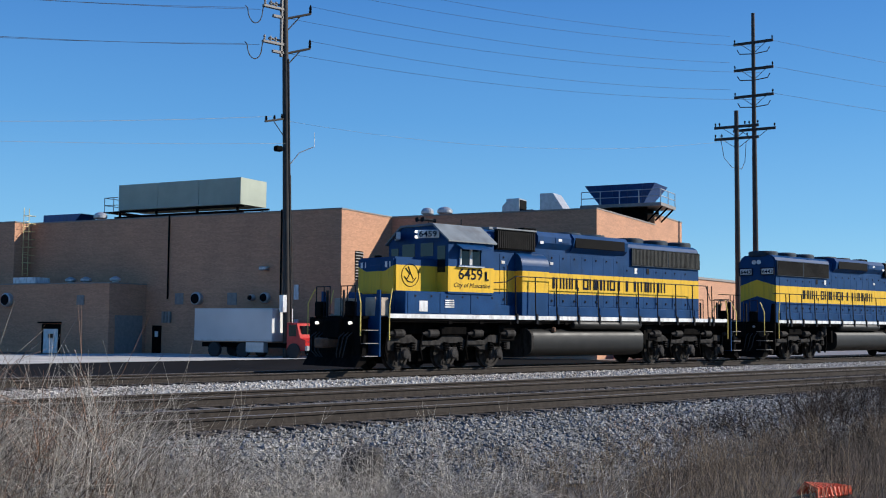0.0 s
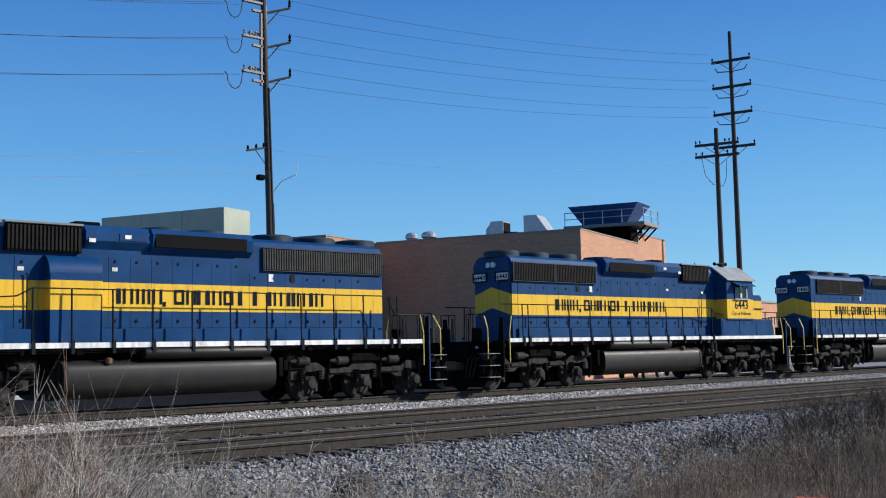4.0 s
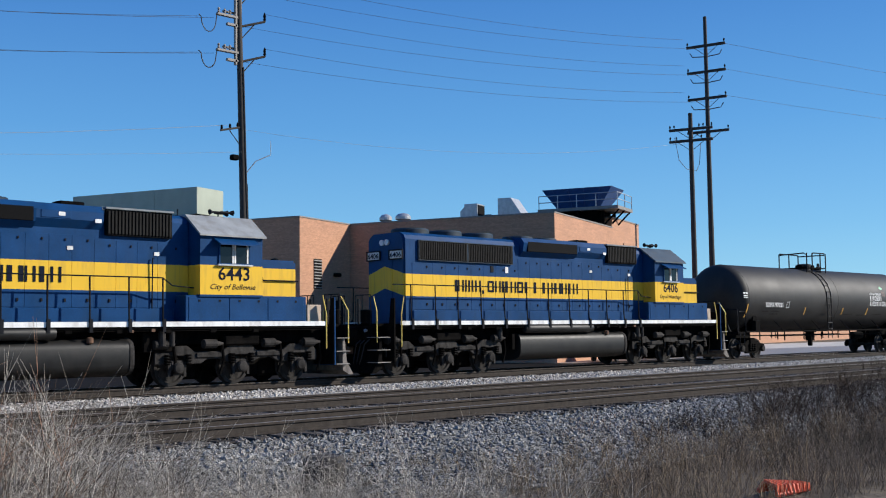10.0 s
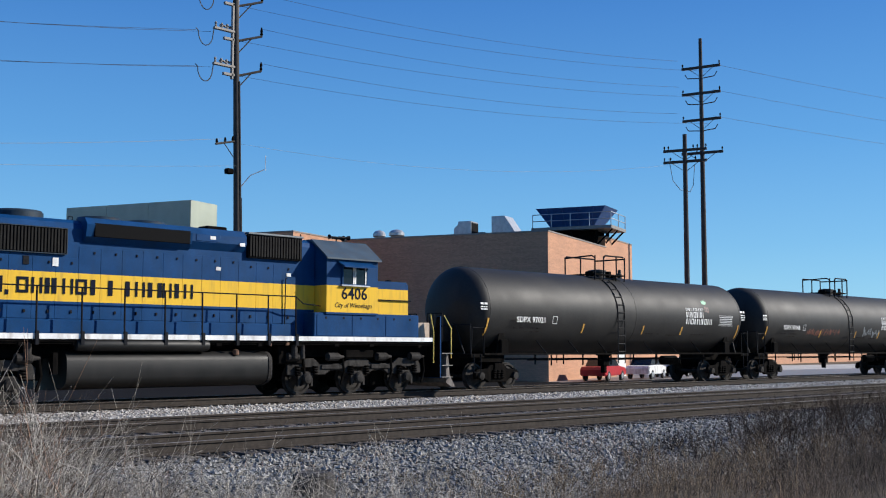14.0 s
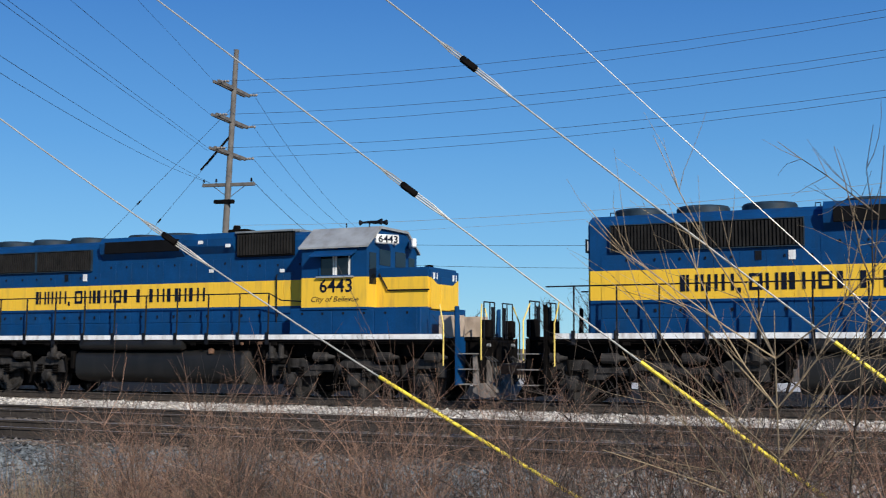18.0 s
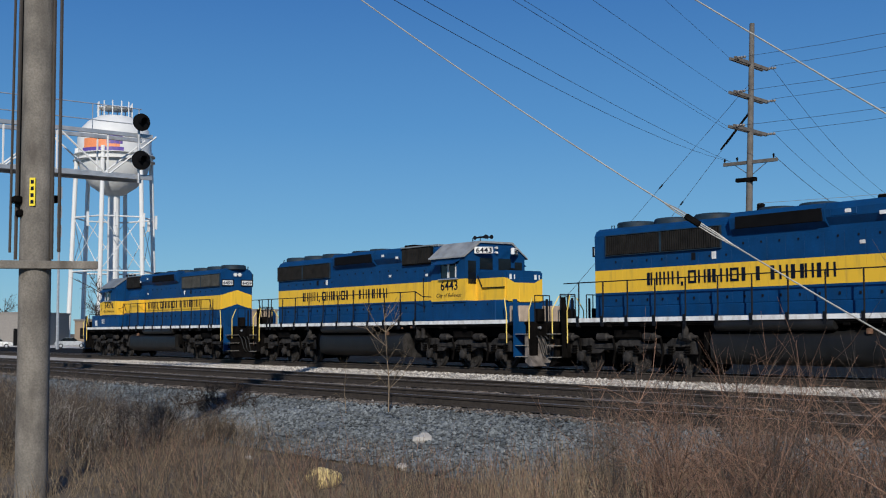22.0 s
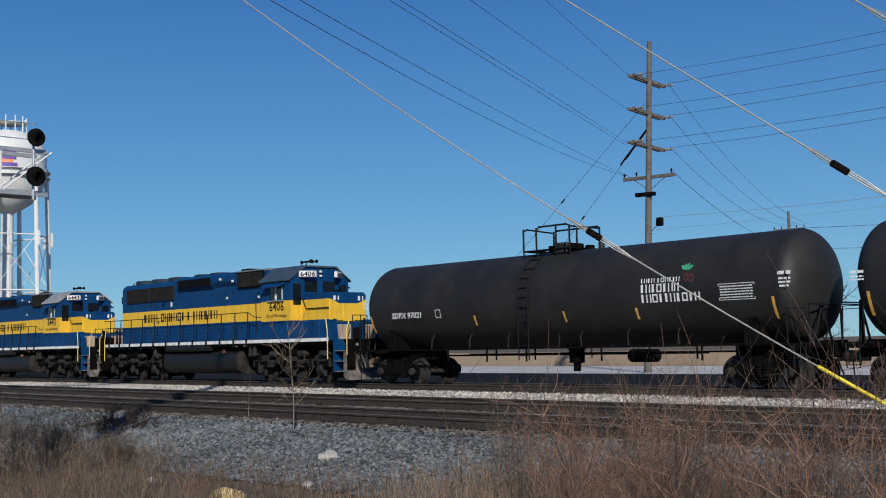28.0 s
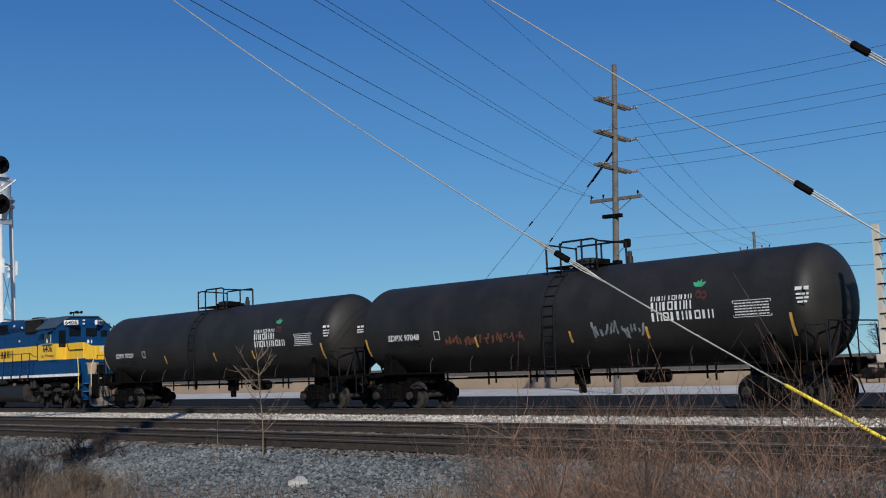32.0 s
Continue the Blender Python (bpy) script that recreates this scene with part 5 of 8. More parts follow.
def hopper_car():
    car = empty("hopper_car", (0, 0, 0), "cream covered hopper car coupled behind the tank cars", "hopper car")
    P = lambda name, bm, mat, lab="": part(name, bm, M[mat], car, lab)
    bm = bmesh.new()
    prism(bm, [(-8.1, 2.2), (-6.6, 1.25), (6.6, 1.25), (8.1, 2.2), (8.1, 4.35), (-8.1, 4.35)], -1.42, 1.42, "y")
    P("body", bm, "cream", "cream steel hopper body")
    bm = bmesh.new()
    prism(bm, [(-1.52, 4.35), (-1.0, 4.56), (1.0, 4.56), (1.52, 4.35)], -8.4, 8.4, "x")
    P("roof", bm, "cream")
    for s in (-1, 1):
        P("side_sill", boxes((-8.9, 8.9, s * 1.5 - 0.06, s * 1.5 + 0.06, 1.15, 1.35)), "cream")
        for k in range(13):
            x = -8.1 + k * 1.35
            P("side_post", boxes((x - 0.06, x + 0.06, s * 1.47 - 0.06, s * 1.47 + 0.06, 1.3, 4.35)), "cream")
        for e in (-1, 1):
            P("corner_post", boxes((e * 8.75 - 0.07, e * 8.75 + 0.07, s * 1.42 - 0.07, s * 1.42 + 0.07, 1.3, 4.5)), "cream")
            for k in range(8):
                P("rung", tube(bmesh.new(), [(e * 8.75, s * 1.5, 1.6 + 0.36 * k), (e * 8.3, s * 1.5, 1.6 + 0.36 * k)], 0.02, 5), "handrail")
                P("rung", tube(bmesh.new(), [(e * 8.83, s * 1.4, 1.6 + 0.36 * k), (e * 8.83, s * 0.95, 1.6 + 0.36 * k)], 0.02, 5), "handrail")
    for e in (-1, 1):
        P("end_platform", boxes(tuple(sorted((e * 7.9, e * 9.0))) + (-1.5, 1.5, 1.2, 1.3)), "underframe")
        P("centre_sill", boxes(tuple(sorted((e * 6.0, e * 9.3))) + (-0.3, 0.3, 0.8, 1.2)), "underframe")
        bm = bmesh.new()
        box(bm, *sorted((e * 9.2, e * 9.66)), -0.16, 0.16, 0.74, 1.0, bevel=0.04)
        P("coupler", bm, "rust")
        car_truck(car, e * 7.2)
    for x in (-4.3, 0, 4.3):
        bm = bmesh.new()
        prism(bm, [(x - 1.9, 1.25), (x + 1.9, 1.25), (x + 0.3, 0.5), (x - 0.3, 0.5)], -1.1, 1.1, "y")
        P("discharge_hopper", bm, "cream")
    P("roof_walk", boxes((-8.9, 8.9, -0.35, 0.35, 4.66, 4.70)), "galv")
    return car


# ---- the brick factory behind the road, in its own axes: x along the sunlit end walls, y back along the shaded front ----
FACTORY = Matrix.Translation((45.0, 30.65, 0)) @ Matrix.Rotation(radians(20), 4, "Z")
GROUND = -0.7


def factory():
    f = empty("factory_building", FACTORY, "large flat-roofed brown brick factory with stepped blocks", "building")
    P = lambda name, bm, mat, lab="", par=None, smooth=False: part(name, bm, M[mat], par or f, lab, smooth=smooth)
    t = 0.35

    def block(x0, x1, y0, y1, z1, name):
        """Four walls, a roof deck below the parapet and a coping."""
        w = P(name, boxes((x0, x0 + t, y0, y1, GROUND - 0.3, z1)), "brick", "shaded brown brick wall")
        P("wall", boxes((x0 + t, x1, y0, y0 + t, GROUND - 0.3, z1)), "brick", "sunlit tan-brown brick wall")
        P("wall", boxes((x1 - t, x1, y0 + t, y1, GROUND - 0.3, z1)), "brick")
        P("wall", boxes((x0 + t, x1 - t, y1 - t, y1, GROUND - 0.3, z1)), "brick")
        P("roof_deck", boxes((x0 + t, x1 - t, y0 + t, y1 - t, z1 - 0.6, z1 - 0.45)), "asphalt")
        P("coping", boxes((x0 - 0.04, x0 + t + 0.04, y0 - 0.04, y1 + 0.04, z1 + 0.003, z1 + 0.09)), "coping")
        P("coping", boxes((x0 + t + 0.04, x1 + 0.04, y0 - 0.04, y0 + t + 0.04, z1 + 0.003, z1 + 0.09)), "coping")
        return w

    main = block(0, 6.56, 0, 28.35, 9.05, "wall")
    block(6.57, 19.5, -15.3, 30, 9.05, "wall")
    block(19.51, 27.0, -15.25, 20, 9.85, "wall")
    block(-1.6, 20, 28.36, 60, 9.05, "wall")
    block(-3.7, -0.01, 16.6, 28.3, 4.2, "wall")
    block(-3.7, -1.61, 28.31, 36.0, 4.2, "wall")
    # downpipes
    for y in (4.75, 14.55):
        P("downpipe", tube(bmesh.new(), [(-0.08, y, 9.2), (-0.08, y, 3.2 if y > 10 else 2.0)], 0.06, 8), "underframe")
    # doors and windows
    d = P("door", boxes((-3.77, -3.69, 21.3, 22.7, GROUND, 1.0)), "white", "pale grey steel door in the low annex")
    P("door_glass", boxes((-3.785, -3.765, 21.75, 22.2, 0.35, 0.65)), "glass", par=d)
    P("door_frame", boxes((-3.76, -3.68, 21.1, 21.3, GROUND, 1.35), (-3.76, -3.68, 22.7, 22.9, GROUND, 1.35), (-3.76, -3.68, 21.3, 22.7, 1.0, 1.35)), "underframe", par=d)
    P("canopy", boxes((-4.1, -3.7, 21.0, 23.0, 1.4, 1.52), bevel=0.02), "underframe")
    P("side_door", boxes((-3.1, -0.4, 16.53, 16.61, GROUND, 2.0)), "coping", "grey steel door in the end of the annex")
    P("door", boxes((-0.07, 0.01, 15.1, 15.9, GROUND, 1.3)), "underframe", "dark steel door in the main wall")
    P("door_notice", boxes((-0.09, -0.065, 15.35, 15.65, 0.5, 0.9)), "white")
    w = P("window", boxes((1.7, 2.7, -0.03, 0.02, 4.4, 6.4)), "glass", "narrow dark louvred window in the sunlit wall")
    for k in range(10):
        P("louvre", boxes((1.7, 2.7, -0.07, -0.03, 4.45 + k * 0.2, 4.53 + k * 0.2)), "coping", par=w)
    P("wall_lamp", boxes((4.2, 4.9, -0.3, 0, 5.3, 5.55), bevel=0.05), "underframe")
    for x in (21.6, 23.1):
        w = P("window", boxes((x, x + 0.7, -15.29, -15.22, 4.6, 6.2)), "glass", "small dark upright window")
        P("window_frame", rim(x, x + 0.7, -15.31, -15.22, 4.6, 6.2, 0.06), "coping", par=w)
    P("door", boxes((22.4, 24.6, -15.30, -15.22, GROUND, 3.8)), "white", "tall white loading door")
    # round wall vents and boxes on the shaded wall
    for y, z, r in ((11.84, 3.2, 0.45), (5.96, 3.24, 0.35), (7.09, 3.24, 0.22)):
        v = P("wall_vent", lathe(bmesh.new(), [(r, 0.0), (r, -0.3), (r * 0.85, -0.36), (r * 0.3, -0.36)], "x", 20, (0, y, z)), "galv", "round galvanised wall vent")
        P("vent_hood", lathe(bmesh.new(), [(r * 0.8, -0.365), (r * 0.75, -0.42), (0.05, -0.44)], "x", 16, (0, y, z)), "dark", par=v)
    v = P("wall_vent", lathe(bmesh.new(), [(0.5, -3.7), (0.5, -4.0), (0.42, -4.06), (0.1, -4.06)], "x", 20, (0, 26.4, 3.1)), "galv", "round galvanised wall vent")
    P("vent_hood", lathe(bmesh.new(), [(0.4, -4.065), (0.36, -4.12), (0.05, -4.13)], "x", 16, (0, 26.4, 3.1)), "dark", par=v)
    for y0, y1, z0, z1 in ((8.45, 9.25, 2.75, 3.6), (13.15, 13.9, 2.8, 3.6)):
        P("wall_patch", boxes((-0.06, 0.01, y0, y1, z0, z1), bevel=0.01), "coping")
    P("wall_patch", boxes((-3.76, -3.69, 18.9, 19.6, 2.7, 3.4)), "coping")
    P("flood_lamp", boxes((-0.5, -0.02, 5.7, 6.3, 5.1, 5.35), bevel=0.05), "galv")
    P("sign_board", boxes((-0.1, -0.02, 3.3, 3.65, 3.1, 4.1)), "white")
    P("sign_board", boxes((-0.1, -0.02, 3.3, 3.6, 1.2, 1.8)), "white")
    P("meter_rack", boxes(*[(-0.2, -0.02, 14.2 + k * 0.28, 14.4 + k * 0.28, 1.5, 2.3) for k in range(3)]), "coping")
    P("roof_box", boxes((-3.2, -1.8, 24.3, 26.6, 3.78, 4.75), bevel=0.03), "white", "white low roof unit on the annex")
    for y in (16.9, 19.7, 21.2):
        P("annex_ventilator", lathe(bmesh.new(), [(0.22, 3.74), (0.22, 4.4), (0.4, 4.45), (0.4, 4.6), (0.1, 4.75)], "z", 14, (-2.4, y + 0.4, 0)), "galv", smooth=False)
    # roof ladder with cage on the left block
    for k in range(2):
        P("cage_rail", tube(bmesh.new(), [(-0.9 + k * 0.5, 28.2, 5.0), (-0.9 + k * 0.5, 28.2, 10.2)], 0.03, 5), "ladder_y")
    for k in range(12):
        P("rung", tube(bmesh.new(), [(-0.9, 28.2, 5.2 + k * 0.4), (-0.4, 28.2, 5.2 + k * 0.4)], 0.02, 5), "ladder_y")
    for k in range(7):
        P("cage_hoop", tube(bmesh.new(), [(-1.0, 28.2, 6 + k * 0.6), (-1.0, 27.6, 6 + k * 0.6), (-0.3, 27.6, 6 + k * 0.6), (-0.3, 28.2, 6 + k * 0.6)], 0.02, 5), "ladder_y")
    return f


def on_factory(name, x, y, z, label, category):
    return empty(name, FACTORY @ Matrix.Translation((x, y, z)), label, category)


def rooftop():
    roof = 8.62
    u = on_factory("rooftop_air_handler", 4, 11.4, roof, "long pale green air-handling unit on a steel roof frame", "air handler")
    for k, (a, b) in enumerate(((0, 3.9), (3.92, 7.9), (7.92, 11.9))):
        part("casing", boxes((0, 3.2, a, b, 1.65, 3.65), bevel=0.02), M["acbox"], u)
    for z in (1.0, 1.45):
        part("beam", boxes((-0.1, 0.1, -0.3, 12.2, z, z + 0.15)), M["underframe"], u)
        part("beam", boxes((3.0, 3.2, -0.3, 12.2, z, z + 0.15)), M["underframe"], u)
    for y in (0.2, 4, 8, 11.7):
        part("leg", boxes((0.0, 0.15, y, y + 0.15, 0, 1.45)), M["underframe"], u)
        part("leg", boxes((3.0, 3.15, y, y + 0.15, 0, 1.45)), M["underframe"], u)
    part("service_platform", boxes((-0.2, 3.2, 12.0, 13.4, 1.5, 1.56)), M["underframe"], u)
    for z in (2.1, 2.7):
        part("guard_rail", tube(bmesh.new(), [(0, 11.95, z), (0, 13.35, z), (3, 13.35, z)], 0.03, 5), M["coping"], u)
    for y in (12.4, 13.35):
        part("guard_post", tube(bmesh.new(), [(0, y, 1.55), (0, y, 2.7)], 0.03, 5), M["coping"], u)
    b = on_factory("roof_scoop", 1.5, 25.6, roof, "dark blue sheet-metal roof scoop", "vent")
    bm = bmesh.new()
    prism(bm, [(0, 0.45), (3.1, 0.45), (3.1, 1.25), (-0.9, 1.25)], 0, 1.8, "x")
    part("hood", bm, M["bluebin"], b)
    part("curb", boxes((0.2, 1.6, 0.3, 2.9, 0, 0.45)), M["underframe"], b)
    for x, y, s in ((1.2, 22.4, 0.5), (8.2, -2.0, 0.45), (8.2, -3.4, 0.55)):
        v = on_factory("roof_ventilator", x, y, roof, "small mushroom roof ventilator of galvanised metal", "vent")
        part("throat", lathe(bmesh.new(), [(s * 0.55, 0), (s * 0.55, 0.75)], "z", 14), M["galv"], v)
        part("cap", lathe(bmesh.new(), [(s * 0.7, 0.7), (s, 0.78), (s, 0.98), (s * 0.7, 1.15), (s * 0.2, 1.22)], "z", 18), M["galv"], v)
    a = on_factory("condenser_unit", 9.2, -9.0, roof, "boxy grey rooftop condenser unit with dark coil", "air conditioner")
    part("casing", boxes((0, 1.3, 0.3, 1.3, 0.45, 1.7), bevel=0.03), M["galv"], a)
    part("coil", boxes((0.1, 1.2, 0.26, 0.3, 0.55, 1.6)), M["dark"], a)
    bm = bmesh.new()
    prism(bm, [(1.3, 0.65), (1.65, 0.85), (1.65, 1.2), (1.3, 1.55)], 0.1, 1.2, "x")
    part("intake_hood", bm, M["galv"], a)
    part("curb", boxes((0.2, 1.2, 0.35, 1.25, 0, 0.46)), M["underframe"], a)
    a = on_factory("exhaust_hood", 9.2, -11.6, roof, "slant-faced galvanised exhaust hood", "vent")
    bm = bmesh.new()
    prism(bm, [(-0.35, 0.85), (0.1, 0.55), (1.35, 0.55), (1.35, 1.95), (0.4, 1.95)], 0, 1.6, "x")
    part("hood", bm, M["galv"], a)
    part("curb", boxes((0.2, 1.4, 0.1, 1.4, 0, 0.5)), M["underframe"], a)
    part("neighbour_box", boxes((0.2, 1.2, 2.0, 2.9, 0, 0.9), bevel=0.02), M["underframe"], a)
    # blue flared hopper on a railed platform
    h = on_factory("cooling_hopper", 18.2, -16.0, roof, "blue flared sheet-metal hopper on a railed steel platform", "cooling tower")
    bm = bmesh.new()
    lo, hi = [(0.6, 1.4), (2.6, 1.4), (2.6, 4.8), (0.6, 4.8)], [(0.0, 0.3), (3.3, 0.3), (3.3, 5.8), (0.0, 5.8)]
    A = [bm.verts.new((x, y, 2.0)) for x, y in lo]
    B = [bm.verts.new((x, y, 3.48)) for x, y in hi]
    C = [bm.verts.new((x * 0.94 + 0.1, y * 0.96 + 0.12, 3.40)) for x, y in hi]
    for k in range(4):
        bm.faces.new((A[k], A[(k + 1) % 4], B[(k + 1) % 4], B[k]))
        bm.faces.new((B[k], B[(k + 1) % 4], C[(k + 1) % 4], C[k]))
    bm.faces.new(A[::-1])
    bm.faces.new(C)
    bmesh.ops.recalc_face_normals(bm, faces=bm.faces[:])
    part("hopper", bm, M["bluebin"], h)
    for y in (1.6, 2.6, 3.6, 4.6):
        part("stiffener", tube(bmesh.new(), [(0.56, y, 2.02), (-0.03, y * 1.25 - 0.78, 3.44)], 0.04, 5), M["bluebin"], h)
    part("platform", boxes((-0.5, 3.4, -0.3, 6.0, 1.72, 1.96)), M["coping"], h)
    for x, y in ((0.2, 1.0), (3.1, 1.0), (-0.3, 5.6), (3.1, 5.6), (-0.3, 2.8)):
        part("leg", boxes((x, x + 0.2, y, y + 0.2, 0, 1.72)), M["underframe"], h)
    part("plinth", boxes((0.4, 3.0, 1.3, 5.2, 0, 1.7), bevel=0.03), M["underframe"], h)
    for x in (0.0, 1.4, 2.9):
        part("bracket", tube(bmesh.new(), [(x + 0.2, 1.1, 0.5), (x + 0.1, -0.2, 1.72)], 0.07, 5), M["underframe"], h)
    for z in (2.45, 2.95):
        part("guard_rail", tube(bmesh.new(), [(3.35, -0.25, z), (-0.45, -0.25, z), (-0.45, 5.9, z)], 0.035, 5), M["galv"], h)
    for x, y in ((3.35, -0.25), (1.5, -0.25), (-0.45, -0.25), (-0.45, 1.4), (-0.45, 2.9), (-0.45, 4.4), (-0.45, 5.9)):
        part("guard_post", tube(bmesh.new(), [(x, y, 1.96), (x, y, 2.95)], 0.035, 5), M["galv"], h)
    c = on_factory("fan_housing", 20.3, -12.6, 9.4, "white drum-shaped fan housing on the upper roof", "fan")
    part("drum", lathe(bmesh.new(), [(0.2, -0.6), (0.75, -0.6), (0.85, 0), (0.75, 0.6), (0.2, 0.6)], "y", 18, (0, 0, 1.1)), M["white"], c)
    part("stand", boxes((-0.7, 0.7, -0.6, 0.6, 0, 0.5)), M["galv"], c)


def box_truck():
    tr = empty("box_truck", FACTORY @ Matrix.Translation((-4.0, 0, GROUND)), "white box delivery truck with a red cab parked by the wall", "truck")
    P = lambda name, bm, mat, lab="", par=None: part(name, bm, M[mat], par or tr, lab)
    P("cargo_box", boxes((0, 2.3, 2.55, 8.8, 1.05, 3.15), bevel=0.03), "white_wall", "white smooth-sided cargo box")
    P("box_rail", boxes((-0.02, 0.0, 2.6, 8.75, 1.05, 1.17)), "galv")
    P("chassis", boxes((0.6, 1.7, 0.2, 8.6, 0.65, 0.95)), "underframe")
    bm = bmesh.new()
    prism(bm, [(0.1, 0.5), (0.1, 1.15), (0.5, 1.3), (0.75, 2.2), (1.5, 2.25), (1.5, 0.5)], 0.15, 2.15, "x")
    c = P("cab", bm, "red", "red truck cab")
    P("side_window", boxes((0.13, 0.16, 0.8, 1.35, 1.4, 2.1)), "glass", par=c)
    P("windscreen", boxes((0.4, 1.9, 0.56, 0.70, 1.4, 2.05)), "glass", par=c)
    P("bumper", boxes((0.15, 2.15, -0.05, 0.12, 0.5, 0.8)), "galv", par=c)
    P("tool_box", boxes((0.02, 0.5, 3.2, 4.6, 0.35, 1.0), bevel=0.02), "galv")
    for y in (0.95, 4.9, 7.2):
        for x in (0.18, 2.12):
            w = P("wheel", lathe(bmesh.new(), [(0.28, x - 0.14), (0.46, x - 0.14), (0.48, x - 0.1), (0.48, x + 0.1), (0.46, x + 0.14), (0.28, x + 0.14)], "x", 22, (0, y, 0.48)), "tyre")
            P("rim", lathe(bmesh.new(), [(0.05, x - 0.1), (0.27, x - 0.12), (0.27, x + 0.12), (0.05, x + 0.1)], "x", 16, (0, y, 0.48)), "white", par=w)


def parked_car(x, y, turn, mat, label):
    c = empty("parked_car", Matrix.Translation((x, y, GROUND + 0.03)) @ Matrix.Rotation(radians(turn), 4, "Z"), label, "car", "cars parked by the factory")
    bm = bmesh.new()
    prism(bm, [(-2.2, 0.35), (-2.25, 0.75), (-2.1, 0.92), (-1.3, 0.98), (1.0, 0.98), (2.1, 0.85), (2.25, 0.6), (2.2, 0.35)], -0.86, 0.86, "y")
    bmesh.ops.bevel(bm, geom=[e for e in bm.edges if abs(e.verts[0].co.y - e.verts[1].co.y) < 0.01], offset=0.06, segments=2, affect="EDGES")
    part("body", bm, mat, c)
    bm = bmesh.new()
    prism(bm, [(-1.55, 0.96), (-1.0, 1.42), (0.35, 1.45), (1.1, 0.96)], -0.72, 0.72, "y")
    part("cabin", bm, M["glass"], c)
    part("roof", boxes((-0.95, 0.3, -0.7, 0.7, 1.43, 1.48), bevel=0.02), mat, c)
    for wx in (-1.4, 1.4):
        for s in (-1, 1):
            w = part("wheel", lathe(bmesh.new(), [(0.18, s * 0.68), (0.32, s * 0.68), (0.33, s * 0.86), (0.2, s * 0.87)], "y", 18, (wx, 0, 0.33)), M["tyre"], c)
            part("rim", lathe(bmesh.new(), [(0.03, s * 0.8), (0.19, s * 0.82), (0.19, s * 0.875), (0.03, s * 0.89)], "y", 12, (wx, 0, 0.33)), M["galv"], w)


factory()
rooftop()
box_truck()
parked_car(61.0, 17.6, 18, M["red"], "red saloon car parked on grey concrete")
parked_car(67.4, 18.6, 18, M["white"], "white saloon car parked on grey concrete")
parked_car(73.4, 20.4, 18, M["galv"], "silver saloon car parked on grey concrete")


# ---- poles, wires, signals, water tower and far things ----
def wire(name, a, b, sag, r, mat, label="", n=14):
    a, b = Vector(a), Vector(b)
    pts = [a.lerp(b, k / n) - Vector((0, 0, 4 * sag * (k / n) * (1 - k / n))) for k in range(n + 1)]
    ob = part(name, tube(bmesh.new(), pts, r, 5), mat)
    return tagged(ob, label or "thin dark overhead wire strung between poles", "wire", "overhead wires")


def pole_at(name, x, y, top, r0, r1, label, mat, lean=(0, 0)):
    e = empty(name, (x, y, 0), label, "utility pole", "utility poles")
    part("shaft", tube(bmesh.new(), [(0, 0, -1.2), (lean[0] * 0.5, lean[1] * 0.5, top * 0.5), (lean[0], lean[1], top)], r0, 18, r1), mat, e, smooth=True)
    return e


def crossarm(pole, z, half, turn, mat, pins=(-1, 1), x=0.0, brace=True):
    m = Matrix.Translation((x, 0, z)) @ Matrix.Rotation(radians(turn), 4, "Z")
    arm = part("crossarm", boxes((-half, half, -0.075, 0.075, -0.11, 0.11), bevel=0.012), mat, pole, at=m)
    for q in pins:
        bm = bmesh.new()
        lathe(bm, [(0.03, 0.09), (0.03, 0.2), (0.08, 0.22), (0.05, 0.28), (0.08, 0.31), (0.05, 0.38), (0.02, 0.42)], "z", 10, (q * (half - 0.08), 0, 0))
        part("insulator", bm, M["underframe"], arm)
    if brace:
        for s in (-1, 1):
            part("brace", tube(bmesh.new(), [(s * half * 0.6, 0.08, -0.08), (0, 0.12, -0.85)], 0.025, 5), mat, arm)
    return arm


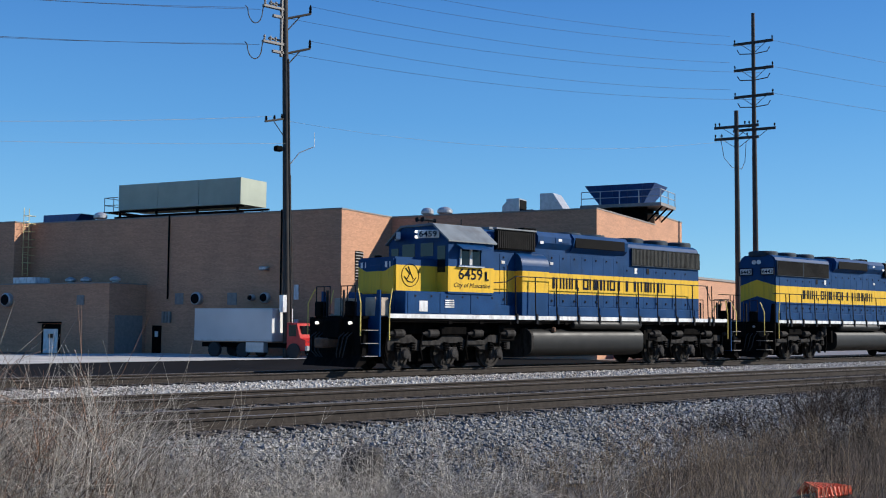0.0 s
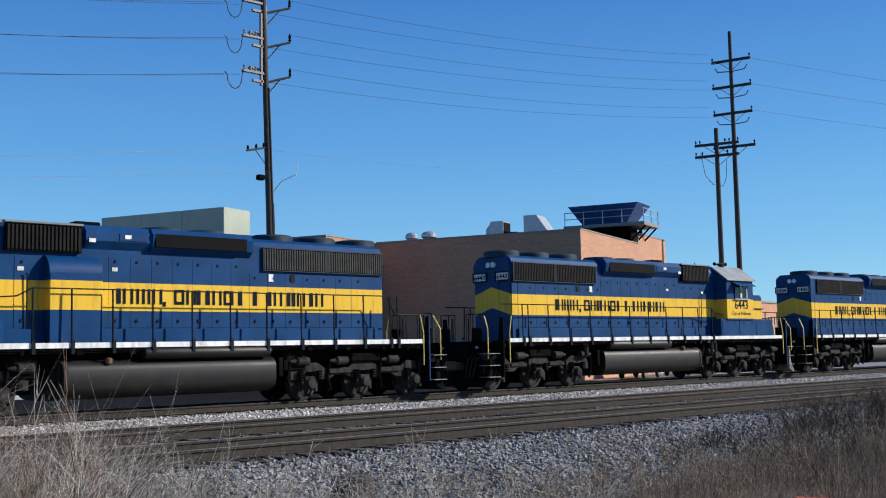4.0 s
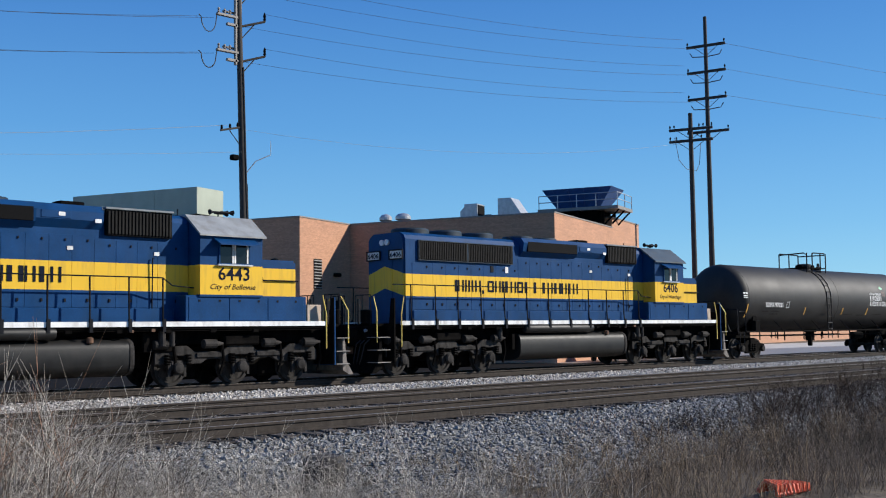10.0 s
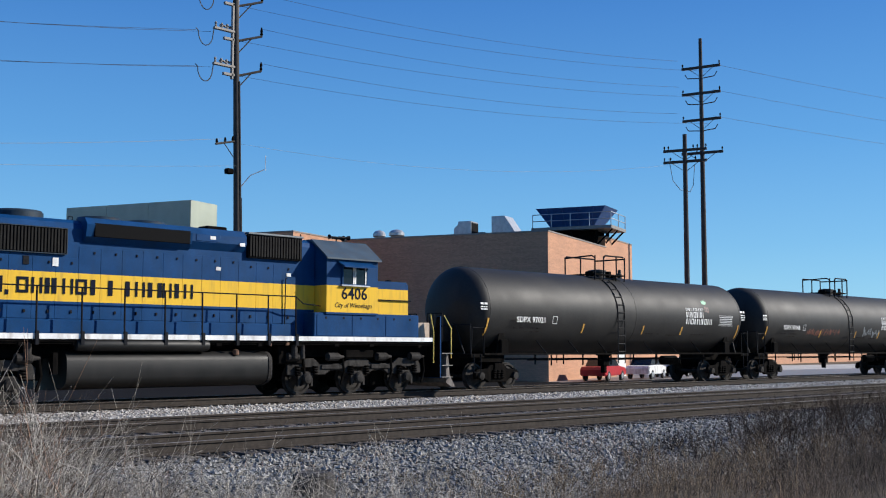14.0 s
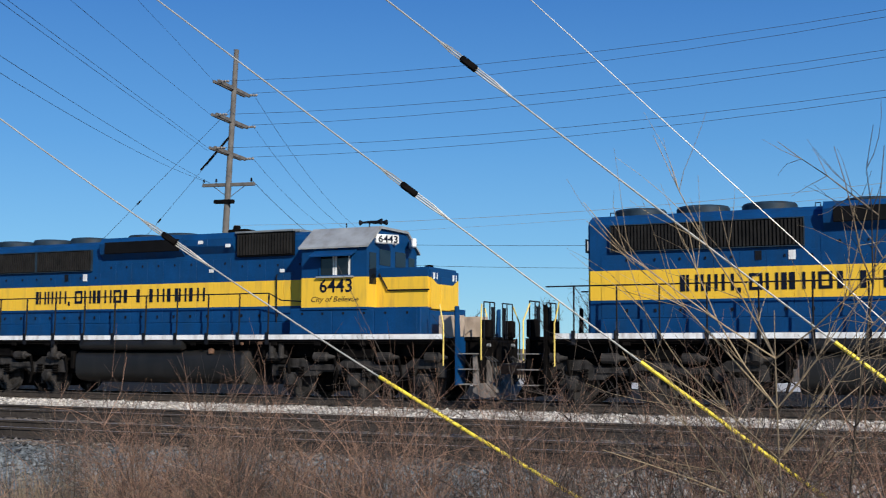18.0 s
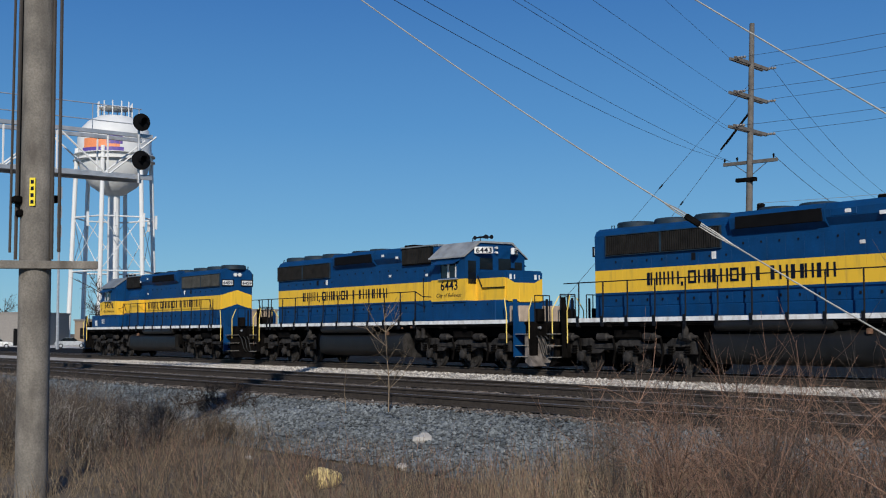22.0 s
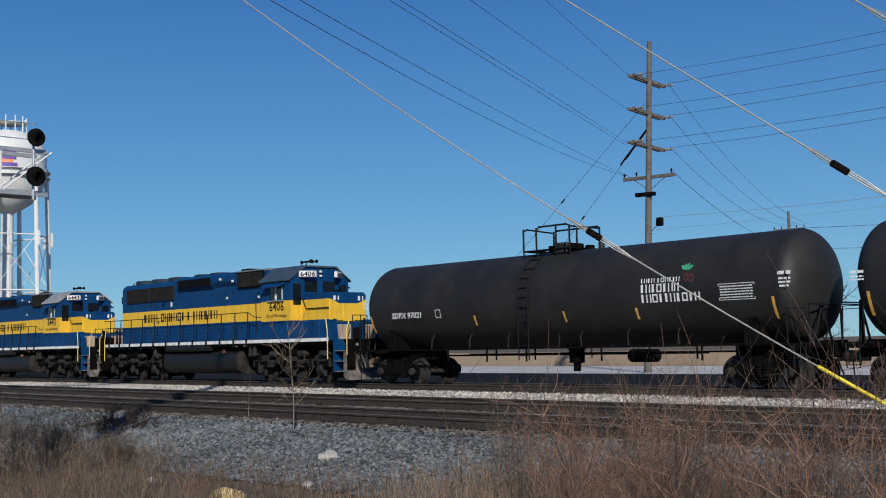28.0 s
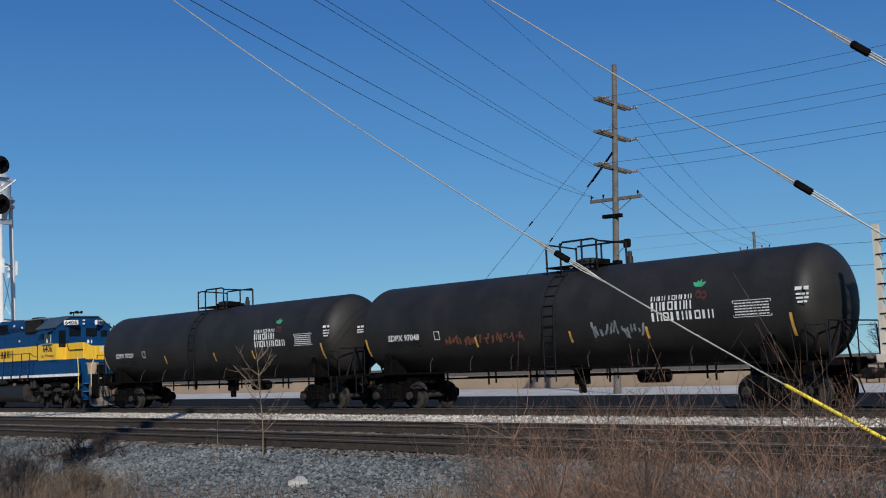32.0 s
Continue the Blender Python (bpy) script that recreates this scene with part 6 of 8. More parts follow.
def poles():
    W = {}
    # dark tall pole before the factory with upswept arms on one side, cable terminations on the other
    p = pole_at("utility_pole", 41.45, 31.5, 25.5, 0.27, 0.17, "tall dark wooden power pole with upswept arms and cable terminations", M["wood_dark"], (-0.72, 0))
    for k, z in enumerate((18.9, 21.2, 23.5)):
        arm = part("upswept_arm", tube(bmesh.new(), [(-0.55, 0, z - 0.05), (1.1, -0.4, z + 0.5), (1.12, -0.4, z + 0.55)], 0.08, 6), M["wood_dark"], p)
        part("insulator", lathe(bmesh.new(), [(0.06, 0), (0.1, 0.1), (0.06, 0.2), (0.1, 0.3), (0.06, 0.45), (0.03, 0.55)], "z", 8, (1.1, -0.4, z + 0.55)), M["underframe"], arm)
        part("brace", tube(bmesh.new(), [(-0.55, 0, z - 0.95), (0.45, -0.2, z + 0.25)], 0.04, 5), M["wood_dark"], arm)
        term = part("cable_bracket", boxes((-2.3, -0.7, -0.12, 0.12, z + 0.42, z + 0.58), (-1.7, -0.6, 0.14, 0.3, z + 0.75, z + 0.88), (-1.55, -0.6, -0.1, 0.1, z - 0.12, z + 0.06), bevel=0.02), M["coping"], p)
        for q in (-2.15, -1.7, -1.3):
            part("pothead", lathe(bmesh.new(), [(0.05, 0), (0.09, 0.08), (0.05, 0.16), (0.09, 0.24), (0.05, 0.34)], "z", 8, (q, 0, z + 0.58)), M["coping"], term)
        part("cable_tail", tube(bmesh.new(), [(-2.25, 0, z + 0.5)] + [(-2.85 + 0.55 * math.cos(q * math.pi / 8), 0.05, z + 0.1 - 0.85 * math.sin(q * math.pi / 8)) for q in range(9)] + [(-3.55, 0.1, z + 0.25)], 0.035, 5), M["wire"], term)
        W["a%d" % k] = (42.5, 31.1, z + 1.0)
        W["l%d" % k] = (37.9, 31.6, z + 0.12)
    part("arrester_rack", boxes((-0.65, -0.45, -0.1, 0.1, 18.4, 24.0), (-0.95, -0.8, -0.1, 0.1, 18.6, 23.6), bevel=0.02), M["coping"], p)
    low = part("low_arm", tube(bmesh.new(), [(-0.4, 0, 14.65), (-2.2, -0.3, 14.2)], 0.07, 6), M["wood_dark"], p)
    for q in (0.75, 1.4, 2.1):
        part("insulator", lathe(bmesh.new(), [(0.05, 0), (0.09, 0.08), (0.05, 0.28)], "z", 8, (-q, -0.3 * (q - 0.4) / 1.8, 14.8 - 0.25 * q)), M["underframe"], low)
    part("brace", tube(bmesh.new(), [(-0.38, 0, 13.3), (-1.5, -0.2, 14.35)], 0.03, 5), M["wood_dark"], low)
    part("flood_lamp", boxes((-1.25, -0.75, -0.25, 0.15, 12.45, 12.8), bevel=0.06), M["underframe"], p)
    lamp = part("bracket_arm", tube(bmesh.new(), [(-0.15, 0, 11.6), (0.5, -0.25, 12.5), (1.4, -0.5, 12.95)], 0.035, 6), M["galv"], p)
    part("antenna", tube(bmesh.new(), [(1.5, -0.5, 12.9), (1.5, -0.5, 13.9)], 0.02, 5), M["white"], lamp)
    part("conduit", tube(bmesh.new(), [(0.28, -0.05, -0.6), (-0.05, -0.05, 11.0)], 0.07, 6), M["underframe"], p)
    part("conduit", tube(bmesh.new(), [(0.14, -0.27, -0.6), (-0.42, -0.22, 18.5)], 0.05, 6), M["wood_dark"], p)
    part("pole_box", boxes((-0.62, -0.3, -0.3, 0.1, 2.2, 3.3), bevel=0.02), M["white"], p)
    # pair of poles at the far end
    p = pole_at("utility_pole", 80.75, 22.0, 27.4, 0.26, 0.14, "tall weathered wooden power pole with four crossarms", M["wood_dark"])
    for k, z in enumerate((24.95, 22.75, 20.5)):
        crossarm(p, z, 1.65, -76, M["wood_dark"])
        for s in (-1, 1):
            part("stub_arm", tube(bmesh.new(), [(0, 0, z - 0.95), (s * 0.3, -s * 1.1, z - 0.85), (s * 0.36, -s * 1.3, z - 0.5)], 0.045, 5), M["wood_dark"], p)
        W["b%d" % k] = (79.0, 23.1, z + 0.4)
        W["c%d" % k] = (81.8, 21.5, z + 0.4)
    crossarm(p, 17.7, 1.75, -74, M["wood_dark"])
    p = pole_at("utility_pole", 78.6, 22.3, 19.0, 0.24, 0.17, "shorter wooden pole with doubled crossarms beside a taller one", M["wood_dark"])
    crossarm(p, 17.7, 1.8, -72, M["wood_dark"], (-1, -0.8, 0.4, 0.6, 1))
    crossarm(p, 16.75, 1.8, -72, M["wood_dark"], (-1, -0.7, 0.5))
    for s in (-1, 1):
        part("jumper", tube(bmesh.new(), [(s * 1.9, 0.3, 16.8), (s * 1.5, 0.2, 15.0), (s * 0.7, 0, 14.3), (0, 0, 14.4)], 0.025, 5), M["wire"], p)
    # corner pole across the tracks
    p = pole_at("utility_pole", -44.1, 30.9, 20.9, 0.25, 0.16, "weathered wooden corner power pole with stacked crossarms", M["wood_pole"], (0.0, 0))
    p.matrix_basis = p.matrix_basis @ Matrix.Rotation(radians(2.35), 4, Vector((-0.59, 0.81, 0)))
    for k, z in enumerate((18.3, 16.15, 14.0)):
        arm = crossarm(p, z, 2.05, 97, M["wood_pole"], (), brace=False)
        part("twin_arm", boxes((-2.05, 2.05, 0.28, 0.42, -0.09, 0.09), bevel=0.012), M["wood_pole"], arm)
        for s in (-1, 1):
            part("strain_insulator", lathe(bmesh.new(), [(0.05, 0), (0.10, -0.12), (0.05, -0.2), (0.10, -0.32), (0.05, -0.4), (0.10, -0.52), (0.04, -0.6)], "y", 8, (s * 1.9, -0.1, 0.0)), M["coping"], arm)
        W["d%d" % k] = (-43.2, 33.0, z)
        W["e%d" % k] = (-43.2, 29.3, z)
    arm = crossarm(p, 11.95, 2.05, 0, M["wood_pole"], (-1, -0.5, 0.9))
    part("push_brace", tube(bmesh.new(), [(0, -0.1, 15.2), (-2.0, -0.4, 12.9)], 0.05, 6), M["underframe"], p)
    part("transformer_arm", boxes((-0.9, 0.6, -0.3, 0.0, 10.7, 10.95), bevel=0.03), M["underframe"], p)
    part("lamp_arm", tube(bmesh.new(), [(0.1, -0.1, 8.2), (0.7, -0.3, 8.6), (1.1, -0.5, 8.7)], 0.03, 5), M["galv"], p)
    part("lamp_head", boxes((1.0, 1.5, -0.65, -0.35, 8.65, 9.2), bevel=0.08), M["underframe"], p)
    # distant pole
    p = pole_at("utility_pole", -64.0, 84.0, 15.2, 0.22, 0.15, "distant wooden pole with three crossarms", M["wood_pole"])
    for z in (13.2, 10.9, 8.1):
        crossarm(p, z, 1.75, 10, M["wood_pole"], (-1, -0.5, 0.5, 1))
    p = pole_at("utility_pole", -150.0, 52.0, 9.5, 0.2, 0.14, "distant wooden pole beside a low tan building", M["wood_pole"])
    crossarm(p, 8.8, 1.8, 20, M["wood_pole"], (-1, 0.5, 1))
    # pole that carries the lines on beyond the factory
    p = pole_at("utility_pole", 190.0, -20.0, 26.0, 0.26, 0.15, "tall wooden power pole far along the tracks", M["wood_dark"])
    for z in (24.6, 23.0, 21.4):
        crossarm(p, z, 1.7, 80, M["wood_dark"])
    # near pole on the camera's side
    p = pole_at("utility_pole", -15.38, -23.07, 20.0, 0.212, 0.195, "near weathered grey wooden pole with cables, crossbar and yellow tag", M["wood_near"])
    part("crossbar", boxes((-0.8, 0.8, -0.05, 0.05, -0.055, 0.055), bevel=0.01), M["wood_near"], p, at=Matrix.Translation((0.19, -0.06, 2.32)) @ Matrix.Rotation(radians(70), 4, "Z"))
    for dx, dy, z0, r in ((-0.08, -0.24, 2.4, 0.026), (-0.16, -0.18, 3.0, 0.022), (0.17, 0.16, 2.4, 0.026), (0.22, 0.24, 2.5, 0.025), (-0.2, -0.28, 2.5, 0.02)):
        part("riser_cable", tube(bmesh.new(), [(dx, dy, z0), (dx * 0.9, dy * 0.9, 11), (dx * 0.7, dy * 0.7, 18)], r, 6), M["wood_dark"], p)
    for z, dy in ((3.2, -0.26), (3.02, -0.2), (3.24, 0.24)):
        part("cable_clamp", boxes((-0.07, 0.07, dy - 0.06, dy + 0.06, z - 0.05, z + 0.05), bevel=0.02), M["underframe"], p)
    tag = part("yellow_tag", boxes((-0.04, 0.04, -0.008, 0.008, -0.19, 0.19)), M["guard"], p, "yellow vertical pole tag with dark bars", at=Matrix.Translation((0.185, -0.115, 3.3)) @ Matrix.Rotation(radians(45), 4, "Z"))
    for k in range(4):
        part("tag_bar", boxes((-0.022, 0.022, -0.012, -0.008, -0.16 + 0.09 * k, -0.11 + 0.09 * k)), M["letters"], tag)
    # guys of the corner pole, each with a dark link at the top
    for z, ax, ay in ((15.4, -53.6, 24.0), (17.2, -56.5, 22.0)):
        a, b = Vector((-43.4, 31.3, z)), Vector((ax, ay, -0.7))
        g = part("guy_wire", tube(bmesh.new(), [a, b], 0.014, 5), M["wire"])
        tagged(g, "dark guy wire bracing the corner pole", "guy wire", "guy wires of the corner pole")
        if z < 16:
            part("link_rod", tube(bmesh.new(), [a.lerp(b, 0.02), a.lerp(b, 0.14)], 0.04, 6), M["underframe"], g)
        part("guy_insulator", tube(bmesh.new(), [a.lerp(b, 0.36), a.lerp(b, 0.375)], 0.05, 6), M["underframe"], g)
    # power lines
    for k in range(3):
        a, b, d, l = (Vector(W[q]) for q in ("a%d" % k, "b%d" % (2 - k), "d%d" % (2 - k), "l%d" % k))
        wire("power_line", a, b, 0.7, 0.011, M["wire"])
        wire("power_line", a + Vector((-1.6, 0.4, -1.0)), b + Vector((2.6, -1.2, -0.6)), 0.8, 0.011, M["wire"])
        wire("power_line", l, d, 2.3 + 0.15 * k, 0.012, M["wire"])
        wire("power_line", l + Vector((1.5, 0.6, 0.3)), W["e%d" % (2 - k)], 2.4 + 0.2 * k, 0.012, M["wire"])
        wire("power_line", W["c%d" % k], (190, -20, 25.1 - 1.6 * k), 2.0, 0.012, M["wire"])
        wire("power_line", d, (-63.2 + k * 0.7, 84, 13.6), 1.5, 0.013, M["wire"])
    # lines that cross the tracks to the near pole
    for x, y, z, top, sag in ((-43.5, 29.2, 18.3, 13.6, -0.15), (-43.6, 29.0, 16.15, 11.5, 0.1), (-43.7, 29.0, 14.0, 10.2, 0.0), (-43.7, 29.0, 13.8, 10.05, 0.05), (-44.9, 30.7, 12.1, 8.85, 0.7), (-44.7, 30.7, 12.0, 9.05, 0.3)):
        wire("power_line", (x, y, z), (-15.38, -22.9, top), sag, 0.009, M["wire"])
    wire("power_line", (-42.0, 31.3, 12.2), (-63, 84, 11.3), 1.2, 0.018, M["wire"])
    wire("service_cable", (39.8, 31.3, 14.6), (-43.4, 31.4, 9.3), 2.2, 0.012, M["wire_l"], "pale messenger cable strung before the factory")
    wire("service_cable", (41.2, 31.5, 14.5), (78.6, 22.3, 16.6), 1.2, 0.008, M["wire_l"], "pale messenger cable strung before the factory")
    wire("service_cable", (40.9, 31.3, 13.0), (-43.4, 31.4, 8.5), 1.5, 0.008, M["wire_l"], "pale messenger cable strung before the factory")
    wire("service_cable", (-64, 84, 13.3), (30, 95, 13.0), 1.0, 0.022, M["wire"])
    wire("service_cable", (-64, 84, 11.0), (30, 95, 10.2), 1.0, 0.022, M["wire"])


def guy_wires():
    """Four slightly slack guys from the near pole to anchors in the weeds, each with an insulator and a yellow guard."""
    for top, foot, sag, at_ins, at_guard, r in ((9.637, (-3.233, -18.5, 0.067), 0.546, 0.708, 0.86, 0.008), (11.772, (-0.978, -18.5, 0.059), 0.114, 0.762, 0.891, 0.008),
                                                (14.326, (0.666, -18.5, 0.074), 0.314, 0.724, 0.895, 0.008), (16.70, (1.50, -18.5, -0.60), 0.0, 0.5, 0.875, 0.0045)):
        a, b = Vector((-15.38, -23.07, top)), Vector(foot)

        def at_(u):
            return a.lerp(b, u) - Vector((0, 0, 4 * sag * u * (1 - u)))

        end = 1.0
        while at_(end).z > -0.85:
            end += 0.01
        g = empty("guy_wire", (0, 0, 0), "taut galvanised guy wire with black insulator and yellow guard", "guy wire", "guy wires of the near pole")
        part("strand", tube(bmesh.new(), [at_(end * k / 24) for k in range(25)], r, 6), M["wire_l"], g)
        part("guard", tube(bmesh.new(), [at_(at_guard + (end - 0.005 - at_guard) * k / 4) for k in range(5)], 0.0165, 8), M["guard"], g, "bright yellow plastic guy guard")
        d = (at_(at_ins + 0.01) - at_(at_ins - 0.01)).normalized()
        m = Matrix.Translation(at_(at_ins)) @ d.to_track_quat("X", "Z").to_matrix().to_4x4()
        ins = part("strain_insulator", boxes((-0.085, 0.085, -0.03, 0.03, -0.03, 0.03), bevel=0.014), M["underframe"], g, "dark strain insulator", at=m)
        for q in (0.018, -0.018):
            part("grip", tube(bmesh.new(), [(0.08, 0, q), (0.25, 0, q), (0.5, 0, 0.0)], 0.006, 5), M["wire_l"], ins)
            part("grip", tube(bmesh.new(), [(-0.08, 0, q), (-0.2, 0, q), (-0.35, 0, 0.0)], 0.006, 5), M["wire_l"], ins)


def signal_head(parent, x, y, z, r=0.33):
    h = part("signal_head", lathe(bmesh.new(), [(r, -0.04), (r, 0.0), (r * 0.5, 0.02), (0.05, 0.02)], "x", 22, (x, y, z)), M["dark"], parent, "round black signal target")
    part("lamp_case", boxes((x - 0.35, x - 0.04, y - 0.14, y + 0.14, z - 0.14, z + 0.14), bevel=0.03), M["dark"], h)
    bm = bmesh.new()
    for k in range(9):
        a = math.pi * k / 8
        b = math.pi * (k + 1) / 8
        q = [bm.verts.new((x + dx, y + 0.14 * math.cos(t), z + 0.14 * math.sin(t))) for dx, t in ((0.02, a), (0.02, b), (0.28, b), (0.28, a))]
        bm.faces.new(q)
    part("hood", bm, M["dark"], h)


def signals():
    s = empty("signal_bridge", (-39.4, 0, 0), "silver cantilever signal bridge with round black signal targets", "railway signal")
    part("mast", tube(bmesh.new(), [(0, -20.0, -0.6), (0, -20.0, 11.2)], 0.13, 10), M["tower"], s)
    part("mast", tube(bmesh.new(), [(-1.0, -20.0, -0.6), (-1.0, -20.0, 9.0)], 0.13, 10), M["tower"], s)
    for x in (0.0, -1.0):
        part("top_chord", boxes((x - 0.06, x + 0.06, -20.2, -10.9, 8.62, 8.76)), M["galv"], s)
        part("bottom_chord", boxes((x - 0.06, x + 0.06, -20.2, -10.9, 7.06, 7.20)), M["galv"], s)
        y = -20.0
        up = False
        while y < -11:
            part("lattice_bar", tube(bmesh.new(), [(x, y, 7.13), (x, y, 8.7)], 0.035, 5), M["tower"], s)
            part("lattice_bar", tube(bmesh.new(), [(x, y, 8.7 if up else 7.13), (x, y + 1.85, 7.13 if up else 8.7)], 0.035, 5), M["tower"], s)
            y, up = y + 1.85, not up
    part("walkway", boxes((-1.0, 0.0, -20.2, -10.9, 7.21, 7.25)), M["galv"], s)
    for z in (9.3, 9.9):
        part("guard_rail", tube(bmesh.new(), [(-1.0, -20.2, z), (-1.0, -10.9, z)], 0.02, 5), M["galv"], s)
    for k in range(6):
        part("guard_post", tube(bmesh.new(), [(-1.0, -20 + k * 1.8, 8.7), (-1.0, -20 + k * 1.8, 9.9)], 0.02, 5), M["galv"], s)
    part("signal_post", tube(bmesh.new(), [(0.1, -11.46, 6.9), (0.1, -11.46, 9.5)], 0.05, 8), M["galv"], s)
    signal_head(s, 0.35, -11.46, 9.14)
    signal_head(s, 0.35, -11.46, 7.73, 0.36)
    f = empty("signal_bridge", (-118, 0, 0), "distant dark signal bridge with a lattice tower", "railway signal")
    for dx in (-0.6, 0.6):
        for dy in (-0.6, 0.6):
            part("tower_leg", tube(bmesh.new(), [(dx, 6.2 + dy, -0.7), (dx * 0.8, 6.2 + dy * 0.8, 8.4)], 0.08, 6), M["underframe"], f)
    for k in range(7):
        z = -0.4 + k * 1.25
        for dx in (-0.6, 0.6):
            part("tower_brace", tube(bmesh.new(), [(dx, 5.6, z), (dx, 6.8, z + 1.25)], 0.045, 5), M["underframe"], f)
            part("tower_brace", tube(bmesh.new(), [(dx, 6.8, z), (dx, 5.6, z + 1.25)], 0.045, 5), M["underframe"], f)
    for z in (7.0, 8.35):
        part("beam", boxes((-0.6, 0.6, -24, 7, z, z + 0.16)), M["underframe"], f)
    for k in range(16):
        y = -23.5 + k * 1.9
        part("beam_lattice", tube(bmesh.new(), [(0.6, y, 7.1), (0.6, y + 1.9, 8.4)], 0.05, 5), M["underframe"], f)
    for y, zs in ((4.0, (8.3,)), (0.3, (8.3, 9.6, 11.0)), (-3.0, (8.3,)), (-7.0, (8.3, 9.7))):
        part("signal_post", tube(bmesh.new(), [(0.7, y, 7.2), (0.7, y, zs[-1] + 0.4)], 0.05, 6), M["underframe"], f)
        for z in zs:
            signal_head(f, 1.0, y, z, 0.55)
    m = empty("radio_mast", (-150, 24.5, -0.7), "thin distant radio mast", "mast")
    part("shaft", tube(bmesh.new(), [(0, 0, 0), (0, 0, 24)], 0.22, 6, 0.1), M["galv"], m)
    for k in range(3):
        part("antenna", boxes((-0.25, 0.25, -0.25, 0.25, 15 + k * 2.6, 16.6 + k * 2.6)), M["galv"], m)


def water_tower():
    w = empty("water_tower", (-213.5, 57.5, -0.7), "white multi-legged water tower with an orange and purple painted mark", "water tower")
    R = 7.1
    prof = [(0.3, 28.8), (2.2, 29.4), (4.4, 30.9), (6.2, 33.2), (R, 36.0), (R, 40.2), (6.6, 42.0), (5.2, 43.6), (3.2, 44.7), (0.4, 45.2)]
    part("tank", lathe(bmesh.new(), prof, "z", 48), M["tower"], w, "white riveted steel tank", smooth=True)
    part("balcony", lathe(bmesh.new(), [(R - 0.1, 35.7), (R + 0.7, 35.7), (R + 0.7, 35.85), (R - 0.1, 35.85)], "z", 40), M["tower"], w)
    part("balcony_rail", lathe(bmesh.new(), [(R + 0.68, 36.85), (R + 0.74, 36.85), (R + 0.74, 36.95), (R + 0.68, 36.95)], "z", 40), M["tower"], w)
    for k in range(6):
        a = 2 * math.pi * (k + 0.35) / 6
        c, s = math.cos(a), math.sin(a)
        part("leg", tube(bmesh.new(), [((R + 1.3) * c, (R + 1.3) * s, 0), ((R + 0.1) * c, (R + 0.1) * s, 38.0)], 0.46, 10, 0.42), M["tower"], w)
        b = 2 * math.pi * (k + 1.35) / 6
        for z in (14.0, 24.5):
            rr = R + 1.3 - 1.2 * z / 38
            part("strut", tube(bmesh.new(), [(rr * c, rr * s, z), (rr * math.cos(b), rr * math.sin(b), z)], 0.16, 6), M["tower"], w)
        part("rod", tube(bmesh.new(), [((R + 0.9) * c, (R + 0.9) * s, 14), ((R + 0.5) * math.cos(b), (R + 0.5) * math.sin(b), 24.5)], 0.07, 5), M["tower"], w)
        part("rod", tube(bmesh.new(), [((R + 0.5) * c, (R + 0.5) * s, 24.5), ((R + 0.9) * math.cos(b), (R + 0.9) * math.sin(b), 14)], 0.07, 5), M["tower"], w)
    part("riser", tube(bmesh.new(), [(0, 0, 0), (0, 0, 29.2)], 1.15, 16), M["tower"], w)
    part("top_rail", lathe(bmesh.new(), [(3.3, 46.4), (3.38, 46.4), (3.38, 46.5), (3.3, 46.5)], "z", 24), M["tower"], w)
    for k in range(12):
        a = 2 * math.pi * k / 12
        part("aerial", tube(bmesh.new(), [(3.3 * math.cos(a), 3.3 * math.sin(a), 44.6), (3.3 * math.cos(a), 3.3 * math.sin(a), 47.6)], 0.12, 5), M["tower"], w)
    for k in range(5):
        a = 2 * math.pi * (k * 0.11 - 0.16)
        part("panel_aerial", boxes((-0.2, 0.2, -0.2, 0.2, 22.5, 25.2), ), M["tower"], w, at=Matrix.Translation(((R + 1.0) * math.cos(a), (R + 1.0) * math.sin(a), 0)))
    # painted mark: plain curved panels in its colours, on the side that faces the tracks
    def panel(a0, a1, z0, z1, mat, lab):
        bm = bmesh.new()
        prev = None
        for k in range(9):
            a = radians(a0 + (a1 - a0) * k / 8)
            q = [bm.verts.new(((R + 0.03) * math.cos(a), (R + 0.03) * math.sin(a), z)) for z in (z0, z1)]
            if prev:
                bm.faces.new((prev[0], q[0], q[1], prev[1]))
            prev = q
        part("painted_mark", bm, mat, w, lab)
    M["mark_o"] = material("orange_mark", (0.75, 0.25, 0.10), 0.5, vary=0.1)
    M["mark_p"] = material("purple_mark", (0.10, 0.06, 0.28), 0.5, vary=0.1)
    panel(-78, -8, 36.9, 37.8, M["mark_p"], "purple painted stripe")
    panel(-74, -14, 37.8, 39.6, M["mark_o"], "orange painted panel")
    panel(-34, -10, 38.4, 40.0, M["mark_p"], "purple painted stripe")


